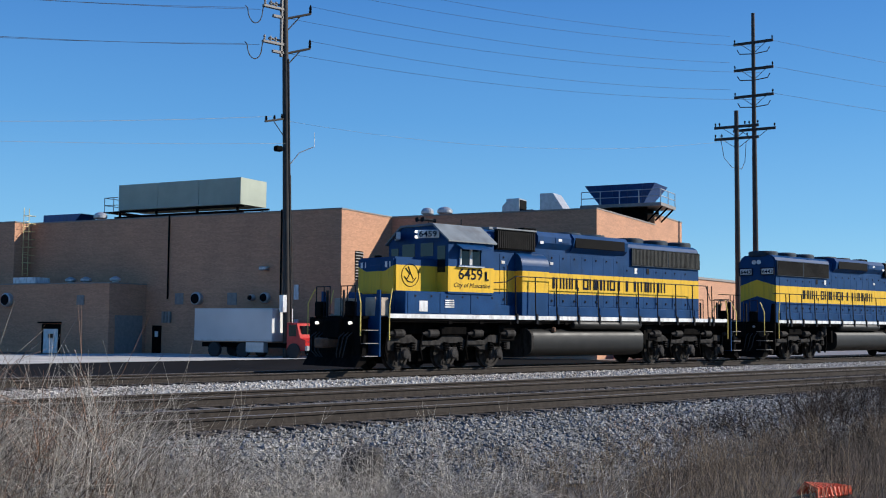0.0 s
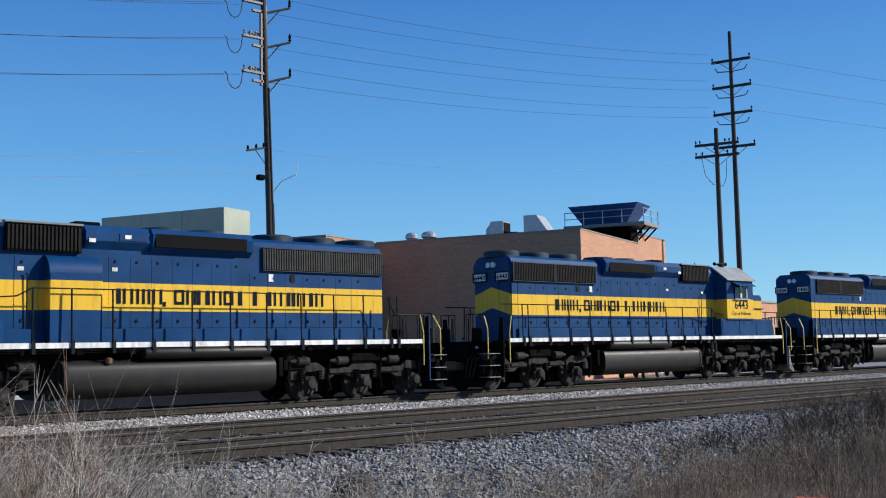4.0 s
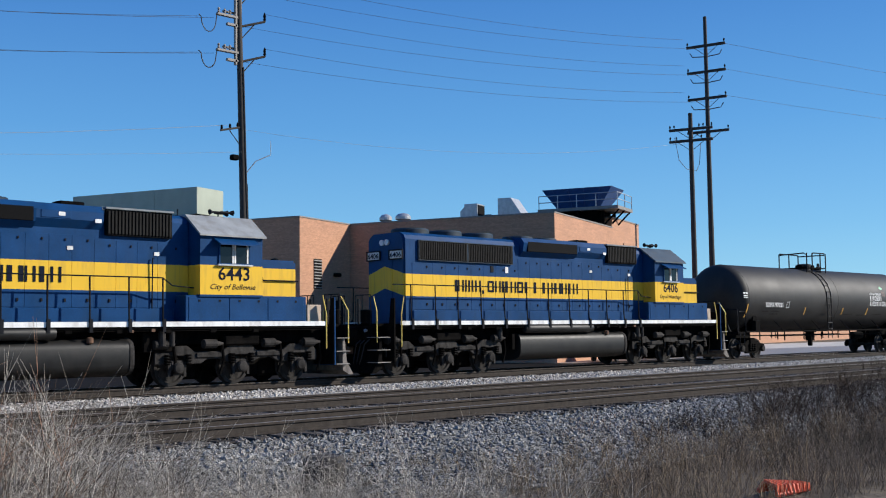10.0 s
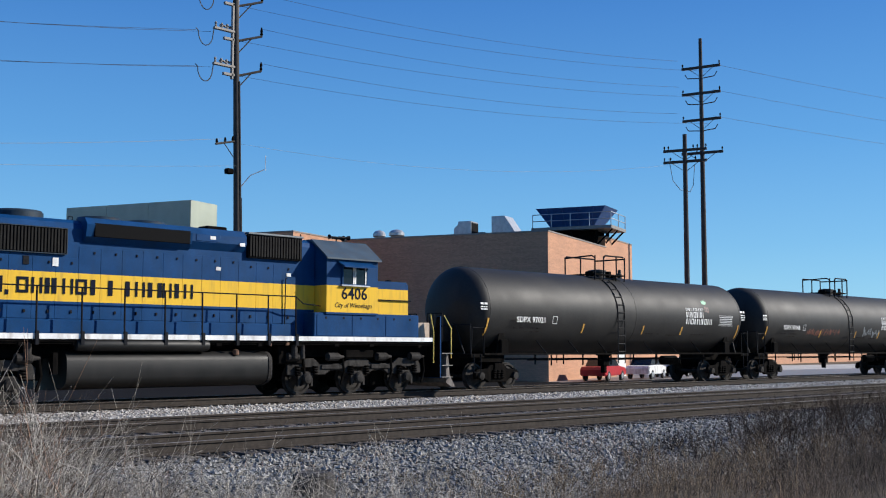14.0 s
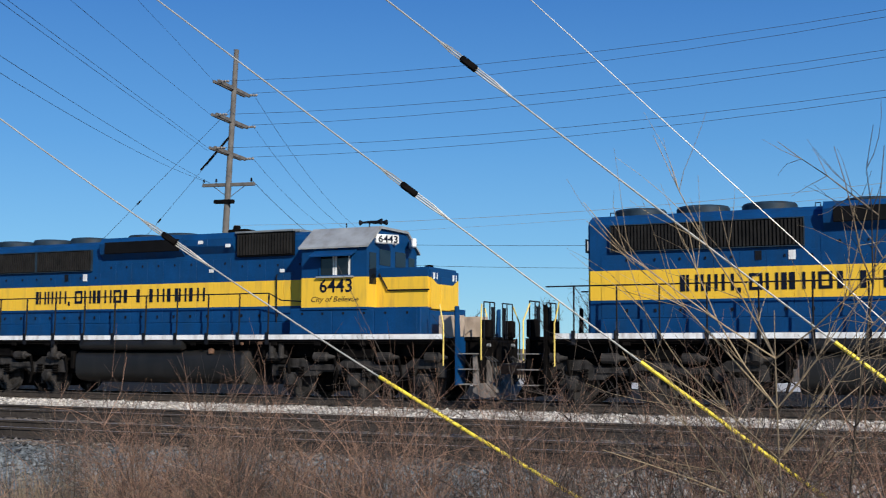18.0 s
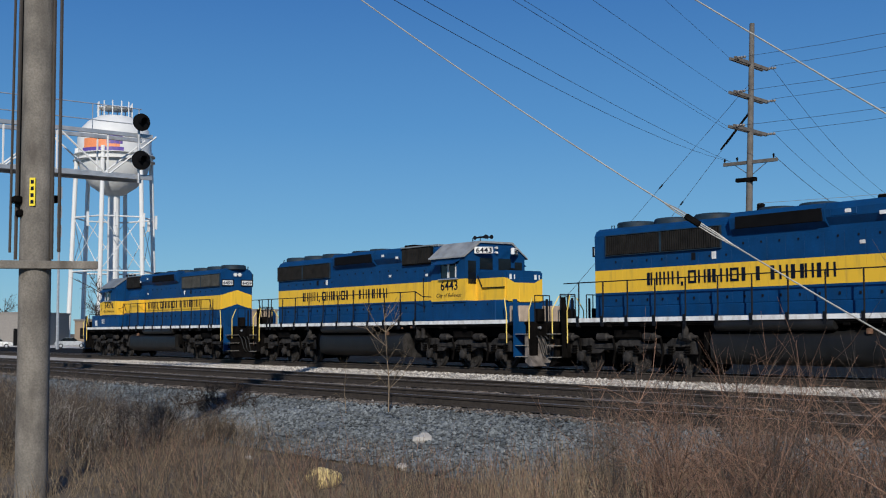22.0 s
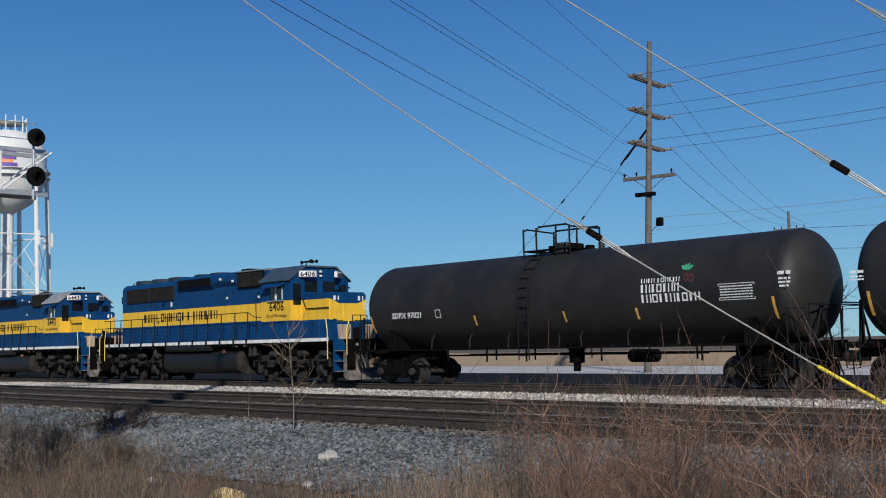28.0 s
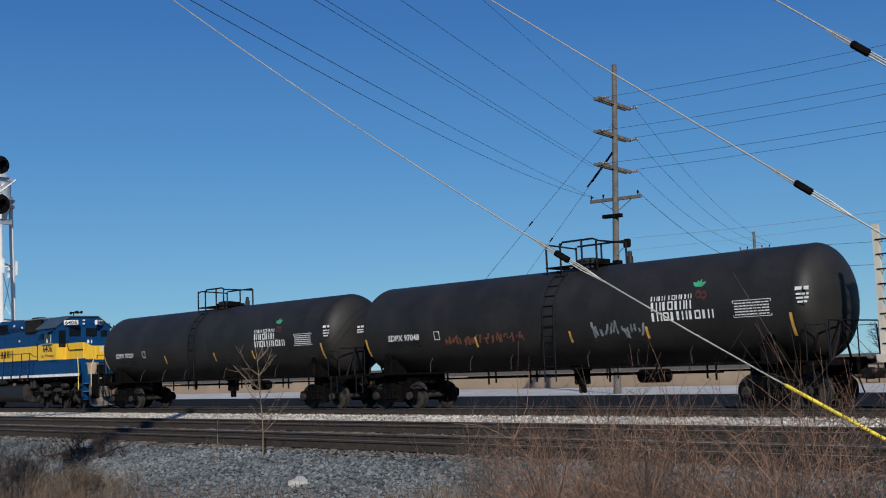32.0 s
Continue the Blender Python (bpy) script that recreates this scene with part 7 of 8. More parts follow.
def low_building(x0, y0, x1, y1, deep, z1, mat, label, openings=0):
    a, b = Vector((x0, y0, 0)), Vector((x1, y1, 0))
    d = b - a
    e = empty("low_building", Matrix.Translation((x0, y0, -0.7)) @ Matrix.Rotation(math.atan2(d.y, d.x), 4, "Z"), label, "building", "low buildings far behind the tracks")
    L = d.length
    part("wall", boxes((0, L, 0, 0.3, 0, z1)), mat, e)
    part("wall", boxes((0, 0.3, 0.3, deep, 0, z1)), mat, e)
    part("wall", boxes((L - 0.3, L, 0.3, deep, 0, z1)), mat, e)
    part("wall", boxes((0.3, L - 0.3, deep - 0.3, deep, 0, z1)), mat, e)
    part("roof", boxes((-0.15, L + 0.15, -0.15, deep + 0.15, z1 + 0.003, z1 + 0.25)), M["coping"], e)
    for k in range(openings):
        x = L * (k + 0.5) / openings
        part("door" if k % 2 else "window", boxes((x - 1.2, x + 1.2, -0.04, 0.05, 0.1 if k % 2 else 1.2, 3.0)), M["dark"], e)
    return e


def far_things():
    low_building(-172, 40.5, -142, 39, 14, 5.1, M["tan"], "low tan rendered building beside the tracks", 0)
    low_building(-210, 20, -196, 37, 16, 5.6, M["coping"], "low grey building with dark openings", 4)
    low_building(-186, 40.0, -173.5, 41.5, 10, 4.2, M["tan"], "small cream building with a dark doorway", 2)
    low_building(98, 42, 300, 88, 30, 7.4, M["brick"], "long low brown building beyond the poles", 0)
    w = tagged(part("boundary_wall", boxes((-150, -25, 46.2, 46.6, -0.7, 0.55)), M["tan"]), "low tan boundary wall behind the pale road", "wall", kind="structure")
    for x, y, mat, lab in ((-168, 22, "white", "white car parked by low white buildings"), (-160, 30, "galv", "grey car parked near the low tan building")):
        parked_car(x, y, 70, M[mat], lab)


poles()
guy_wires()
signals()
water_tower()
far_things()


# ---- weeds, brush and saplings ----
def stalk_shell(lines):
    """Vertices and quads of three-sided tapering stalks that all have the same number of points."""
    pts = np.array([q[0] for q in lines])            # m, n, 3
    r0, r1 = np.array([q[1] for q in lines]), np.array([q[2] for q in lines])
    m, n, _ = pts.shape
    d = np.gradient(pts, axis=1)
    d /= np.linalg.norm(d, axis=2, keepdims=True) + 1e-9
    ref = np.where(np.abs(d[:, :, 2:3]) > 0.9, np.array([1.0, 0, 0]), np.array([0, 0, 1.0]))
    u = np.cross(d, ref)
    u /= np.linalg.norm(u, axis=2, keepdims=True) + 1e-9
    v = np.cross(d, u)
    t = np.linspace(0, 1, n)[None, :, None]
    r = r0[:, None, None] * (1 - t) + r1[:, None, None] * t
    rings = np.stack([pts + r * (u * math.cos(a) + v * math.sin(a)) for a in (0, 2.0944, 4.18879)], 2)
    base = (np.arange(m) * n * 3)[:, None, None, None]
    ring = (np.arange(n - 1) * 3)[None, :, None, None]
    q = np.array([[0, 1, 4, 3], [1, 2, 5, 4], [2, 0, 3, 5]])[None, None]
    return rings.reshape(-1, 3), (base + ring + q).reshape(-1, 4)


def stalks(name, lines, mat, label, category="brush", kind="stuff", parent=None):
    """Stalks as one mesh; lines holds (points as an n x 3 array, thickness at the foot, at the tip)."""
    sizes = sorted({len(q[0]) for q in lines})
    vs, fs, k = [], [], 0
    for n in sizes:
        a, b = stalk_shell([q for q in lines if len(q[0]) == n])
        vs.append(a)
        fs.append(b + k)
        k += len(a)
    V, F = np.concatenate(vs), np.concatenate(fs)
    me = bpy.data.meshes.new(name)
    me.vertices.add(len(V))
    me.vertices.foreach_set("co", V.astype(np.float32).ravel())
    me.loops.add(F.size)
    me.loops.foreach_set("vertex_index", F.astype(np.int32).ravel())
    me.polygons.add(len(F))
    me.polygons.foreach_set("loop_start", np.arange(0, F.size, 4, dtype=np.int32))
    me.update(calc_edges=True)
    me.validate()
    me.materials.append(mat)
    ob = new(name, me)
    if parent is not None:
        ob.parent = parent
        return ob
    return tagged(ob, label, category, kind=kind)


def curve(rs, foot, way, length, droop, n=5, wobble=0.08):
    """A bent stalk from foot along way."""
    pts = [np.array(foot, float)]
    w = np.array(way, float)
    w /= np.linalg.norm(w)
    for k in range(n - 1):
        w = w + rs.normal(0, wobble, 3) + np.array([0, 0, -droop])
        w /= np.linalg.norm(w)
        pts.append(pts[-1] + w * length / (n - 1))
    return np.array(pts)


def keep_off(x, y):
    return y > -14.3 or (abs(x) < 1.6 and y < -26.4)


def growth(x, y):
    """Weeds stand low on the stony edge of the ballast and taller away from it."""
    if abs(x + 2) < 9:
        return 1.0
    return min(max((-14.6 - y) / 6.0, 0.25), 1.0)


def grass(name, seed, count, x0, x1, y0, y1, h0, h1, mat, label, thick=0.004, patch=0.0, lean=0.25, droop=0.05):
    rs = np.random.RandomState(seed)
    out = []
    while len(out) < count:
        x, y = rs.uniform(x0, x1), rs.uniform(y0, y1)
        if keep_off(x, y):
            continue
        p = noise.noise(Vector((x * 0.55, y * 0.55, seed)))
        if p < patch - 0.35 * rs.rand():
            continue
        h = rs.uniform(h0, h1) * (0.75 + 0.5 * max(p, 0)) * growth(x, y)
        foot = (x, y, bumpy(x, y) - 0.02)
        out.append((curve(rs, foot, (rs.normal(0.05, lean), rs.normal(0, lean), 1), h, droop * 1.6, 3, 0.13), thick * rs.uniform(0.7, 1.3), thick * 0.3))
    return stalks(name, out, mat, label, "dry grass")


def shrub_lines(rs, x, y, h, stems, spread, forks, thick, droop=0.0):
    """Stems that fan out of one foot and fork twice."""
    out = []
    for _ in range(stems):
        a = rs.uniform(0, 2 * math.pi)
        way = (spread * math.cos(a) * rs.uniform(0.2, 1), spread * math.sin(a) * rs.uniform(0.2, 1), 1)
        L = h * rs.uniform(0.65, 1.1)
        c = curve(rs, (x + rs.normal(0, 0.12), y + rs.normal(0, 0.12), bumpy(x, y) - 0.03), way, L, droop, 4, 0.15)
        out.append((c, thick, thick * 0.4))
        for _ in range(forks):
            k = rs.randint(1, 3)
            f = c[k] + (c[k + 1] - c[k]) * rs.rand()
            w = (c[k + 1] - c[k])
            w = w / np.linalg.norm(w) + rs.normal(0, 0.5, 3) * np.array([1, 1, 0.5])
            c2 = curve(rs, f, w, L * rs.uniform(0.25, 0.5), droop, 3, 0.22)
            out.append((c2, thick * 0.55, thick * 0.25))
            for _ in range(2):
                k2 = rs.randint(0, 2)
                w2 = (c2[k2 + 1] - c2[k2])
                w2 = w2 / np.linalg.norm(w2) + rs.normal(0, 0.6, 3)
                out.append((curve(rs, c2[k2], w2, L * rs.uniform(0.10, 0.24), droop, 2, 0.25), thick * 0.35, thick * 0.2))
    return out


def brush(name, seed, places, mat, label, stems=9, spread=0.35, forks=4, thick=0.006, droop=0.0):
    rs = np.random.RandomState(seed)
    out = []
    for x, y, h in places:
        out += shrub_lines(rs, x, y, h, stems, spread, forks, thick, droop)
    return stalks(name, out, mat, label, "brush")


def scatter(seed, count, x0, x1, y0, y1, h0, h1):
    rs = np.random.RandomState(seed)
    out = [(rs.uniform(x0, x1), rs.uniform(y0, y1), rs.uniform(h0, h1)) for _ in range(count)]
    return [(x, y, h * growth(x, y)) for x, y, h in out if not -19.0 < x + 0.9 * math.sin(h * 40) < -0.88 * (y + 28.15)]   # a bare stony stretch


def sapling(name, x, y, h, seed, label, mat, limbs=9, reach=0.9, thick=0.03):
    rs = np.random.RandomState(seed)
    e = empty(name, (0, 0, 0), label, "sapling")
    z = bumpy(x, y) - 0.05
    trunk = curve(rs, (x, y, z), (0.03, 0.02, 1), h, 0, 9, 0.05)
    stalks("trunk", [(trunk, thick, thick * 0.2)], mat, "", parent=e)
    limb, twig = [], []
    for k in range(limbs):
        i = 2 + int(6 * k / limbs)
        a = rs.uniform(0, 2 * math.pi)
        L = reach * rs.uniform(0.6, 1.2)
        c = curve(rs, trunk[i], (math.cos(a), math.sin(a), rs.uniform(0.5, 1.3)), L, -0.06, 5, 0.1)
        limb.append((c, thick * 0.45, thick * 0.15))
        for _ in range(7):
            j = rs.randint(1, 4)
            w = c[j + 1] - c[j]
            w = w / np.linalg.norm(w) + rs.normal(0, 0.55, 3)
            twig.append((curve(rs, c[j], w, L * rs.uniform(0.2, 0.5), -0.03, 5, 0.12), thick * 0.2, thick * 0.07))
    for q in limb:
        stalks("limb", [q], mat, "", parent=e)
    tagged(stalks("twig_spray", twig, mat, "", parent=e), kind="stuff")
    return e


def far_trees():
    """Bare trees on the skyline beyond the yard."""
    rs = np.random.RandomState(21)
    spots = [(-185, 46, 7.5), (-196, 52, 8.5), (-205, 62, 8), (-178, 55, 6.5), (-230, 75, 10), (-168, 62, 6), (-158, 70, 7), (-150, 78, 6), (-222, 40, 9), (-102, 12.5, 6.6), (-140, 26, 6)] + [(-60 + 9 * k, 105 + 6 * math.sin(k * 2.1), 6 + (k * 37 % 4)) for k in range(-6, 8)]
    for x, y, h in spots:
        e = empty("bare_tree", (x, y, -0.7), "leafless grey-brown tree on the skyline", "tree", "bare trees beyond the yard")
        trunk = curve(rs, (0, 0, 0), (0.05, 0, 1), h, 0, 7, 0.06)
        stalks("trunk", [(trunk, 0.16, 0.04)], M["wood_dark"], "", parent=e)
        limb, twig = [], []
        for k in range(16):
            i = rs.randint(1, 6)
            a = rs.uniform(0, 6.28)
            c = curve(rs, trunk[i], (math.cos(a), math.sin(a), rs.uniform(0.5, 1.4)), h * rs.uniform(0.25, 0.5), -0.04, 5, 0.12)
            limb.append((c, 0.06, 0.02))
            for _ in range(14):
                j = rs.randint(0, 4)
                w = c[j + 1] - c[j]
                w = w / np.linalg.norm(w) + rs.normal(0, 0.7, 3)
                twig.append((curve(rs, c[j], w, h * rs.uniform(0.08, 0.22), -0.02, 3, 0.2), 0.025, 0.01))
        tagged(stalks("limbs", limb, M["wood_dark"], "", parent=e), kind="stuff")
        tagged(stalks("twig_spray", twig, M["wood_dark"], "", parent=e), kind="stuff")


def plants():
    # right of the square-on view: tan weeds on the shoulder, thicker towards the far right
    grass("dry_grass", 31, 7500, 9, 36, -21.5, -15.6, 0.4, 0.95, M["weed_dark"], "dry brown weeds along the gravel shoulder", 0.0042, 0.12)
    grass("dry_grass", 32, 2600, 3.5, 17, -21.5, -16.0, 0.3, 0.7, M["weed_tan"], "dry tan grass on the gravel shoulder", 0.0036, 0.10)
    grass("dry_grass", 33, 5200, 15, 38, -20.5, -15.2, 0.5, 1.0, M["weed_dark"], "dark dead weeds along the gravel shoulder", 0.005, -0.1)
    rs = np.random.RandomState(70)
    spots = [(rs.uniform(17, 40), rs.uniform(-21.0, -14.9)) for _ in range(420)]
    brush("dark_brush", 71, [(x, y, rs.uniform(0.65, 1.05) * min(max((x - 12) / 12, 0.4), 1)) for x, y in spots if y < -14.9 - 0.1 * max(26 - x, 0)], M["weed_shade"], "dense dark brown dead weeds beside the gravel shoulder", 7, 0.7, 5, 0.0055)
    brush("dark_brush", 50, scatter(10, 130, 11, 36, -20.8, -16.0, 0.7, 1.15), M["weed_tan"], "dry brown weeds along the gravel shoulder", 9, 0.5, 4, 0.005)
    grass("dry_grass", 34, 1500, 4, 26, -16.6, -14.4, 0.4, 0.9, M["twig"], "sparse reddish weeds at the edge of the ballast", 0.004, 0.15)
    # square on: reddish brush
    grass("dry_grass", 35, 7000, -9.5, 2.2, -23.0, -18.0, 0.7, 1.35, M["straw"], "tall dry grass before the camera", 0.0038, -0.2)
    grass("dry_grass", 36, 3000, -9.5, 2.2, -22.5, -17.5, 0.8, 1.6, M["twig"], "reddish dry stalks before the camera", 0.0040, -0.1)
    grass("dry_grass", 39, 2200, -9.5, 2.4, -22.5, -17.5, 0.8, 1.5, M["weed_dark"], "dark dead stalks before the camera", 0.0040, -0.1)
    brush("red_brush", 41, scatter(1, 52, -0.4, 3.2, -21.6, -18.6, 1.4, 1.95), M["twig"], "reddish-brown leafless brush", 9, 0.4, 6, 0.0045)
    brush("red_brush", 42, scatter(2, 62, -8.5, 0.2, -21.5, -18.2, 1.3, 1.95), M["twig"], "reddish-brown leafless brush", 9, 0.4, 6, 0.0045)
    brush("dark_brush", 48, scatter(8, 30, -8.0, 3.8, -21.2, -18.2, 1.4, 2.0), M["weed_dark"], "dark leafless brush among red stems", 9, 0.4, 4, 0.0055)
    brush("pale_brush", 43, scatter(3, 62, 1.9, 4.3, -21.4, -18.6, 1.15, 1.75), M["grey_twig"], "bleached grey arching brush", 11, 0.75, 9, 0.0042, 0.06)
    brush("pale_brush", 44, scatter(4, 58, 3.4, 8.0, -22.0, -18.0, 0.7, 1.3), M["grey_twig"], "bleached grey arching brush", 11, 0.95, 9, 0.0042, 0.10)
    rs = np.random.RandomState(90)
    # low clumps in a shade tone darken the gaps under the pale brush
    brush("dark_brush", 91, [(rs.uniform(2.4, 8.0), rs.uniform(-21.8, -18.4), rs.uniform(0.4, 0.85)) for _ in range(56)], M["weed_shade"], "low tangled weeds toned for the shade under bleached brush", 9, 0.9, 7, 0.0046, 0.08)
    for seed, n, mat, lab, h0, h1 in ((92, 30, "grey_twig", "bleached grey leafless brush", 1.2, 1.85), (93, 22, "weed_dark", "dark leafless brush among bleached stems", 1.2, 1.8), (94, 16, "twig", "reddish-brown leafless brush", 1.1, 1.7)):
        brush("dense_brush", seed, [(rs.uniform(0.7, 2.5), rs.uniform(-21.0, -18.6), rs.uniform(h0, h1)) for _ in range(n)], M[mat], lab, 10, 0.6, 8, 0.0042, 0.03)
    brush("dark_brush", 58, scatter(14, 44, 1.3, 4.4, -21.2, -18.8, 1.0, 1.6), M["weed_dark"], "dark leafless brush among bleached stems", 10, 0.5, 6, 0.0045, 0.03)
    # left of it: weeds, red brush nearer the middle
    brush("red_brush", 45, scatter(5, 46, -17, -6.0, -20.8, -16.8, 0.9, 1.5), M["twig"], "reddish-brown leafless brush beside the ballast", 9, 0.45, 6, 0.0042)
    brush("red_brush", 46, scatter(6, 26, -12, -5, -22, -18.6, 1.2, 1.8), M["weed_dark"], "dark leafless brush beside the ballast", 8, 0.4, 6, 0.0042)
    brush("tan_brush", 52, scatter(11, 34, -15, -5.5, -21.5, -17.2, 1.0, 1.6), M["weed_tan"], "dry tan-brown brush beside the ballast", 9, 0.5, 6, 0.0042)
    grass("dry_grass", 37, 1700, -34, -9, -23.2, -16.6, 0.5, 1.0, M["straw"], "dry tan weeds beside the tracks", 0.0042, 0.02)
    grass("dry_grass", 38, 1500, -34, -9, -23.0, -16.6, 0.5, 1.1, M["weed_dark"], "dark dead weeds beside the tracks", 0.0044, 0.05)
    grass("dry_grass", 40, 1700, -32, -8, -22.5, -16.6, 0.5, 1.1, M["twig"], "reddish weeds beside the tracks", 0.0042, 0.08)
    grass("dry_grass", 51, 1300, -40, -17, -24.5, -17.5, 0.8, 1.3, M["weed_tan"], "tall dry brown weeds beside the near pole", 0.0046, 0.0)
    grass("dry_grass", 53, 2600, -26, -11, -26.5, -22.0, 0.25, 0.6, M["straw"], "matted dry grass near the pole", 0.004, -0.2)
    brush("dark_brush", 49, scatter(9, 230, -36, -19.2, -22.8, -17.2, 0.9, 1.45), M["weed_dark"], "dark leafless weeds beside the tracks", 8, 0.6, 6, 0.0052)
    brush("tan_brush", 54, scatter(12, 170, -36, -19.2, -22.8, -17.0, 0.8, 1.4), M["weed_tan"], "tangled brown weeds beside the tracks", 8, 0.6, 6, 0.0052)
    brush("pale_brush", 55, scatter(13, 110, -34, -19.2, -22.0, -17.0, 0.7, 1.2), M["grey_twig"], "bleached dead weeds beside the tracks", 8, 0.7, 6, 0.0046, 0.05)
    brush("tan_brush", 56, [(x * 0.97 - 0.4, y, 0.45 + 0.25 * math.sin(x * 9)) for x, y, h in [(-18.5 + 0.115 * k, -22.6 + 2.9 * ((k * 37 % 71) / 71.0), 1) for k in range(71)]], M["weed_tan"], "low tangled weeds before the gravel", 8, 0.9, 6, 0.004, 0.08)
    brush("dark_brush", 47, scatter(7, 18, -31, -20, -17.6, -15.2, 0.5, 0.95), M["weed_dark"], "tangled dark dead brush at the ballast edge", 8, 0.7, 4, 0.007, 0.08)
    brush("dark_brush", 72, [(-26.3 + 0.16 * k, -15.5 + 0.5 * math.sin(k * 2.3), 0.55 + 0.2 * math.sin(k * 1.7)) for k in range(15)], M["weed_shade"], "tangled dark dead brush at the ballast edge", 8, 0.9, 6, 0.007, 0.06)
    # saplings
    sapling("sapling", -19.2, -14.5, 2.35, 5, "young leafless sapling at the edge of the ballast", M["weed_tan"], 15, 0.8, 0.022)
    sapling("sapling", -20.2, -14.9, 1.3, 6, "thin young leafless sapling beside the ballast", M["weed_tan"], 3, 0.35, 0.011)
    sapling("sapling", -1.12, -20.9, 2.5, 9, "many-branched leafless sapling among dry grass", M["straw"], 26, 1.5, 0.015)
    sapling("sapling", -0.75, -20.8, 3.5, 12, "tall thin leafless shoot among dry grass", M["weed_tan"], 9, 0.9, 0.014)
    sapling("sapling", 1.9, -19.9, 1.5, 15, "small leafless shrub among dry grass", M["grey_twig"], 9, 0.8, 0.014)


def litter():
    f = empty("foam_lump", (-13.6, -19.6, bumpy(-13.6, -19.6)), "weathered yellow foam lump lying in dry weeds", "litter")
    bm = bmesh.new()
    bmesh.ops.create_icosphere(bm, subdivisions=3, radius=0.24)
    for v in bm.verts:
        v.co *= 1 + 0.25 * noise.noise(v.co * 6)
        v.co.z = v.co.z * 0.62 + 0.12
    part("lump", bm, M["foamy"], f)
    for x, y, r, lab in ((-15.8, -16.2, 0.17, "pale broken stone in the weeds"), (-16.6, -16.9, 0.07, "pale broken stone in the weeds"), (-14.3, -17.7, 0.10, "pale flat stone in the weeds"), (-17.6, -18.6, 0.08, "pale broken stone in the weeds")):
        bm = bmesh.new()
        bmesh.ops.create_icosphere(bm, subdivisions=2, radius=r)
        for v in bm.verts:
            v.co *= 1 + 0.4 * noise.noise(v.co * 7 + Vector((x, y, 0)))
            v.co.z *= 0.7
        ob = part("stone", bm, M["stone"], at=(x, y, bumpy(x, y) + r * 0.4))
        tagged(ob, lab, "stone", "stones in the weeds")
    o = empty("orange_fence_roll", (13.6, -20.7, bumpy(13.6, -20.7)), "crumpled orange plastic fence lying in dry weeds", "litter")
    for k in range(9):
        x = -0.42 + 0.1 * k
        part("strip", tube(bmesh.new(), [(x, -0.12, 0.02), (x + 0.02, -0.1, 0.15 - 0.006 * k), (x + 0.05, 0.08, 0.20 - 0.012 * k), (x + 0.07, 0.2, 0.06)], 0.035, 5), M["orange"], o)
    for z, y in ((0.06, -0.12), (0.14, -0.05)):
        part("cord", tube(bmesh.new(), [(-0.45, y, z), (0.45, y + 0.03, z - 0.03)], 0.02, 5), M["orange"], o)
    s = empty("wooden_stump", (8.75, -17.2, bumpy(8.75, -17.2)), "dark weathered wooden stump among weeds", "stump")
    bm = bmesh.new()
    lathe(bm, [(0.28, -0.1), (0.26, 0.25), (0.25, 0.60), (0.2, 0.64), (0.05, 0.60)], "z", 12)
    for v in bm.verts:
        v.co += Vector((noise.noise(v.co * 5), noise.noise(v.co * 5 + Vector((3, 0, 0))), 0)) * 0.05
    part("stump", bm, M["wood_dark"], s)
    for k, (x, y, a, L) in enumerate(((-26.0, -15.2, 20, 1.9), (-25.0, -15.6, -35, 1.5), (-12.2, -18.9, 60, 1.0), (-24.4, -14.9, 75, 0.9))):
        g = part("dead_branch", tube(bmesh.new(), [(-L / 2, 0, 0.03), (-L / 4, 0.14, 0.1), (0, 0.02, 0.2), (L / 4, 0.12, 0.22), (L / 2, -0.1, 0.42)], 0.03, 6, 0.01), M["weed_dark"], at=Matrix.Translation((x, y, bumpy(x, y))) @ Matrix.Rotation(radians(a), 4, "Z"))
        tagged(g, "dead dark branch lying at the ballast edge", "branch", "dead branches")


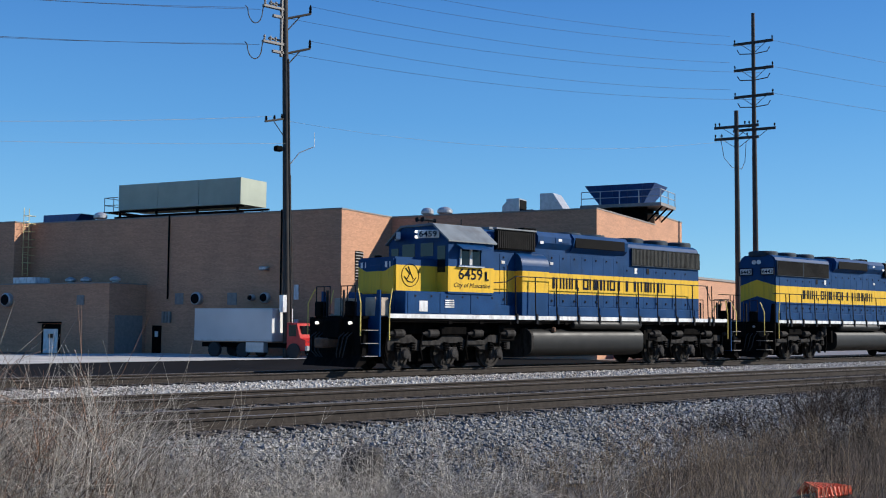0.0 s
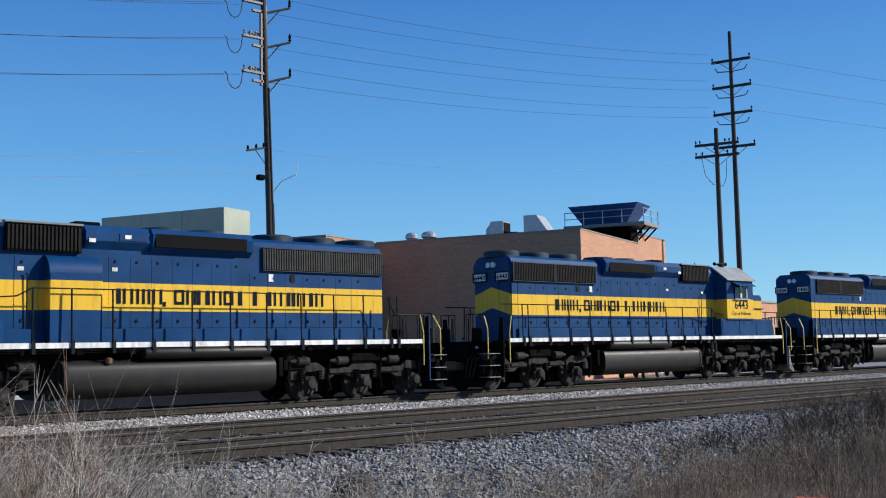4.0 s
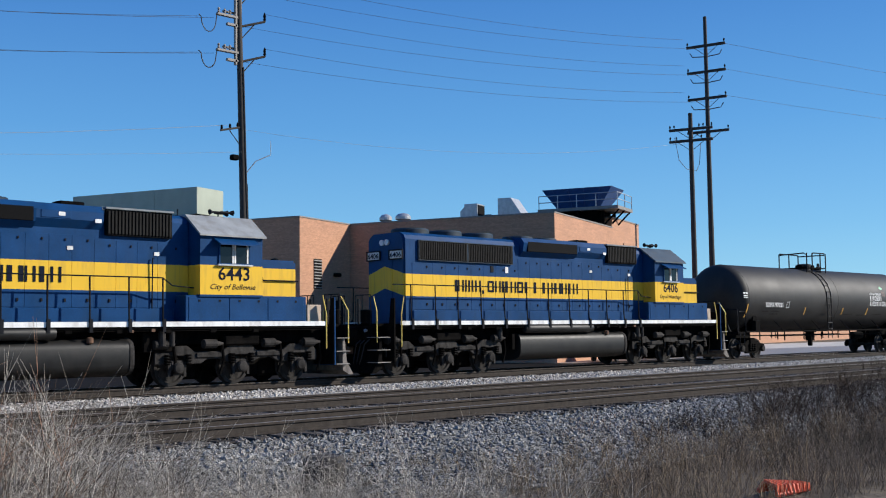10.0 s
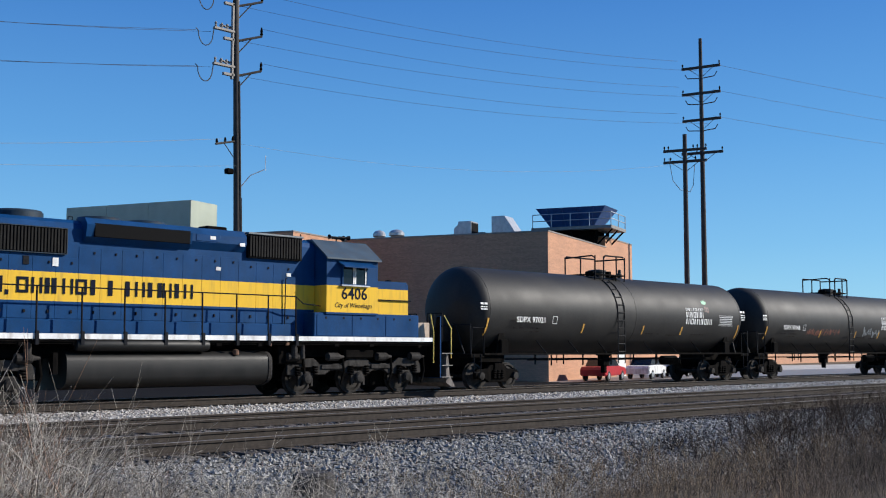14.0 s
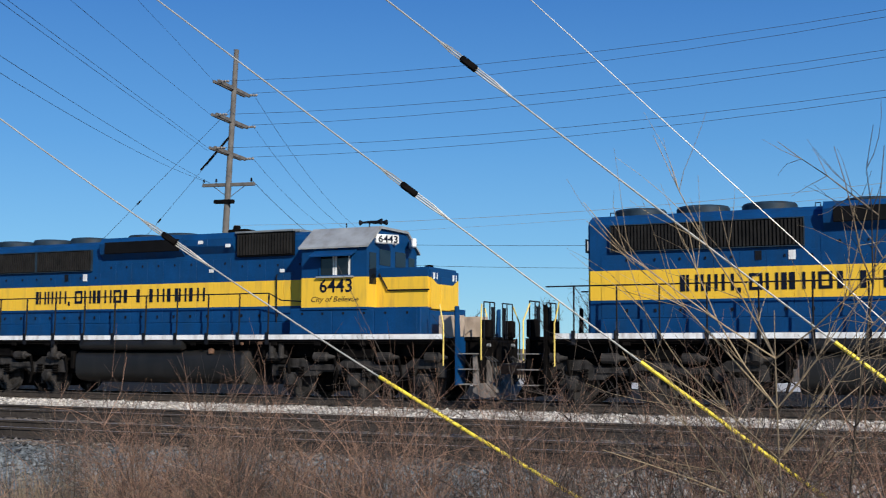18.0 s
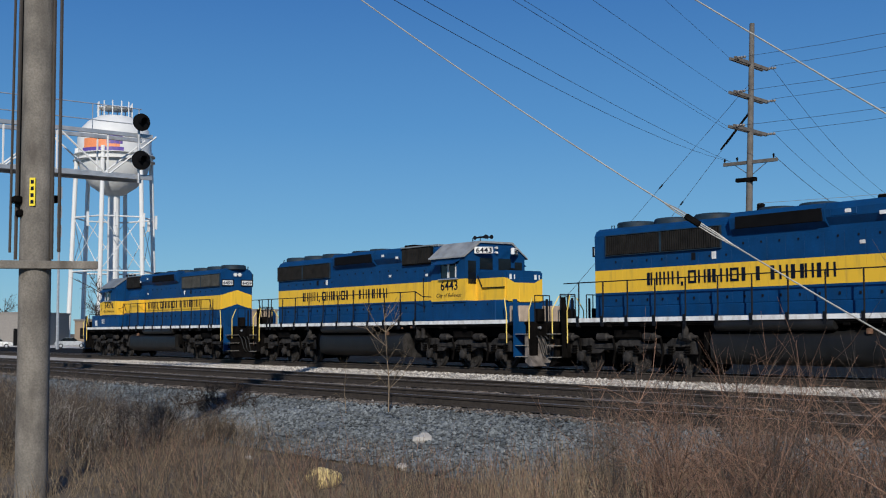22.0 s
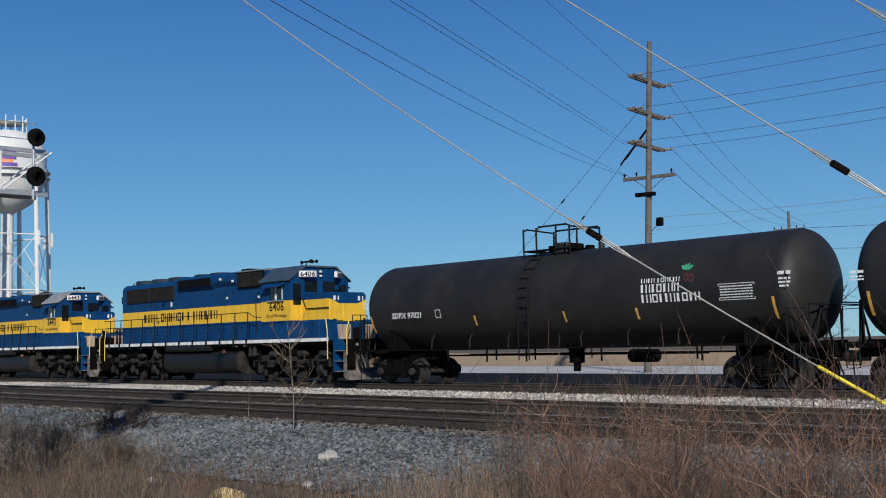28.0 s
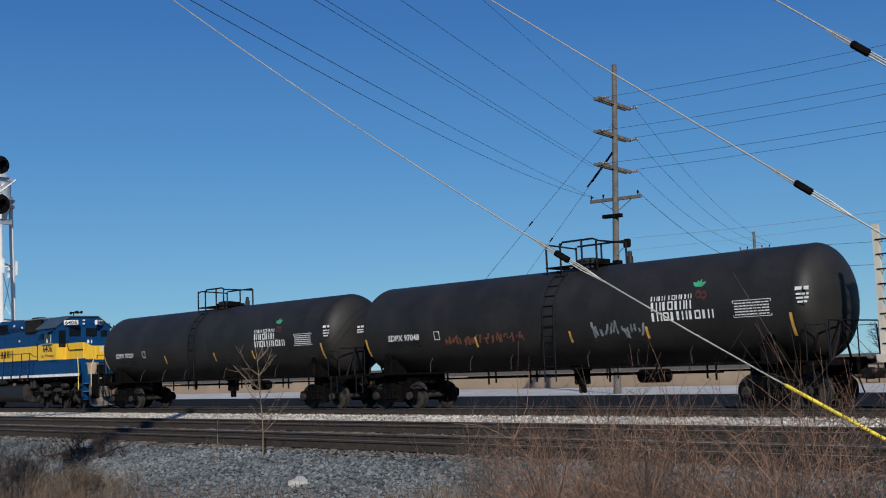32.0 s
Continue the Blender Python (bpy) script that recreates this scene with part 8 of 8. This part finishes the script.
M["weed_tan"] = material("dry_brown_weed", (0.17, 0.125, 0.08), 0.9, scale=0.6, vary=0.3, bump=0, random_part=0.7)
# dark brown weed, toned further down for shade deep in the brush
M["weed_shade"] = material("shade_brown_dead_weed", (0.05, 0.037, 0.029), 0.9, scale=0.6, vary=0.3, bump=0, random_part=0.9, spec=0.1)
M["weed_dark"] = material("dead_dark_weed", (0.085, 0.066, 0.052), 0.9, scale=0.6, vary=0.3, bump=0, random_part=0.7)
plants()
litter()
far_trees()


# ---- the train ----
LENGTH = 20.98
lead = locomotive("6459", "City of Muscatine", True, "blue and yellow six-axle diesel locomotive leading nose first", False, -7.19, 9.41, 11.0, -9.2, (-4.80, 1.97))
second = locomotive("6443", "City of Bellevue", False, "blue and yellow six-axle diesel locomotive running long hood first", True, -7.3, 9.25, 10.85, -8.9, (-4.95, 1.85))
third = locomotive("6406", "City of Winnebago", False, "blue and yellow diesel locomotive coupled to black tank cars", False, -7.9, 9.5, 11.0, -9.45)
tank_a = tank_car("SDPX 97021", "long black tank car with white markings behind the locomotives", False)
tank_b = tank_car("SDPX 97048", "long black tank car with sprayed orange and grey scribbles", True, 0.9)
hopper = hopper_car()
TRAIN = [(lead, 8.29 - LENGTH, 180), (second, 7.69, 0), (third, 8.29 + LENGTH, 0), (tank_a, 50.45, 0), (tank_b, 69.75, 0), (hopper, 89.1, 0)]



def travel(t):
    """How far the train has come along the track, slowing a little."""
    q = (t - 16) / 16
    return -21.65 - 68.753 * q - 2.680 * q ** 2 + 0.082 * q ** 3 + 0.694 * q ** 4


def motions():
    for thing, offset, turned in TRAIN:
        walk(thing, [(t, pose(travel(t) + offset, 0, 0, 0, 0, turned)) for t in range(0, 33, 2)])
    step = 0.15
    times = [k * step for k in range(int(32 / step) + 1)] + [32.0]
    for wheel, ax, r in WHEELS:
        root = wheel.parent.parent
        way = -1 if root is lead else 1
        rows = []
        for t in times:
            roll = way * (travel(t) - travel(0)) / r
            rows.append((t, Matrix.Translation((ax, 0, r)) @ Matrix.Rotation(roll, 4, "Y")))
        walk(wheel, rows)


motions()
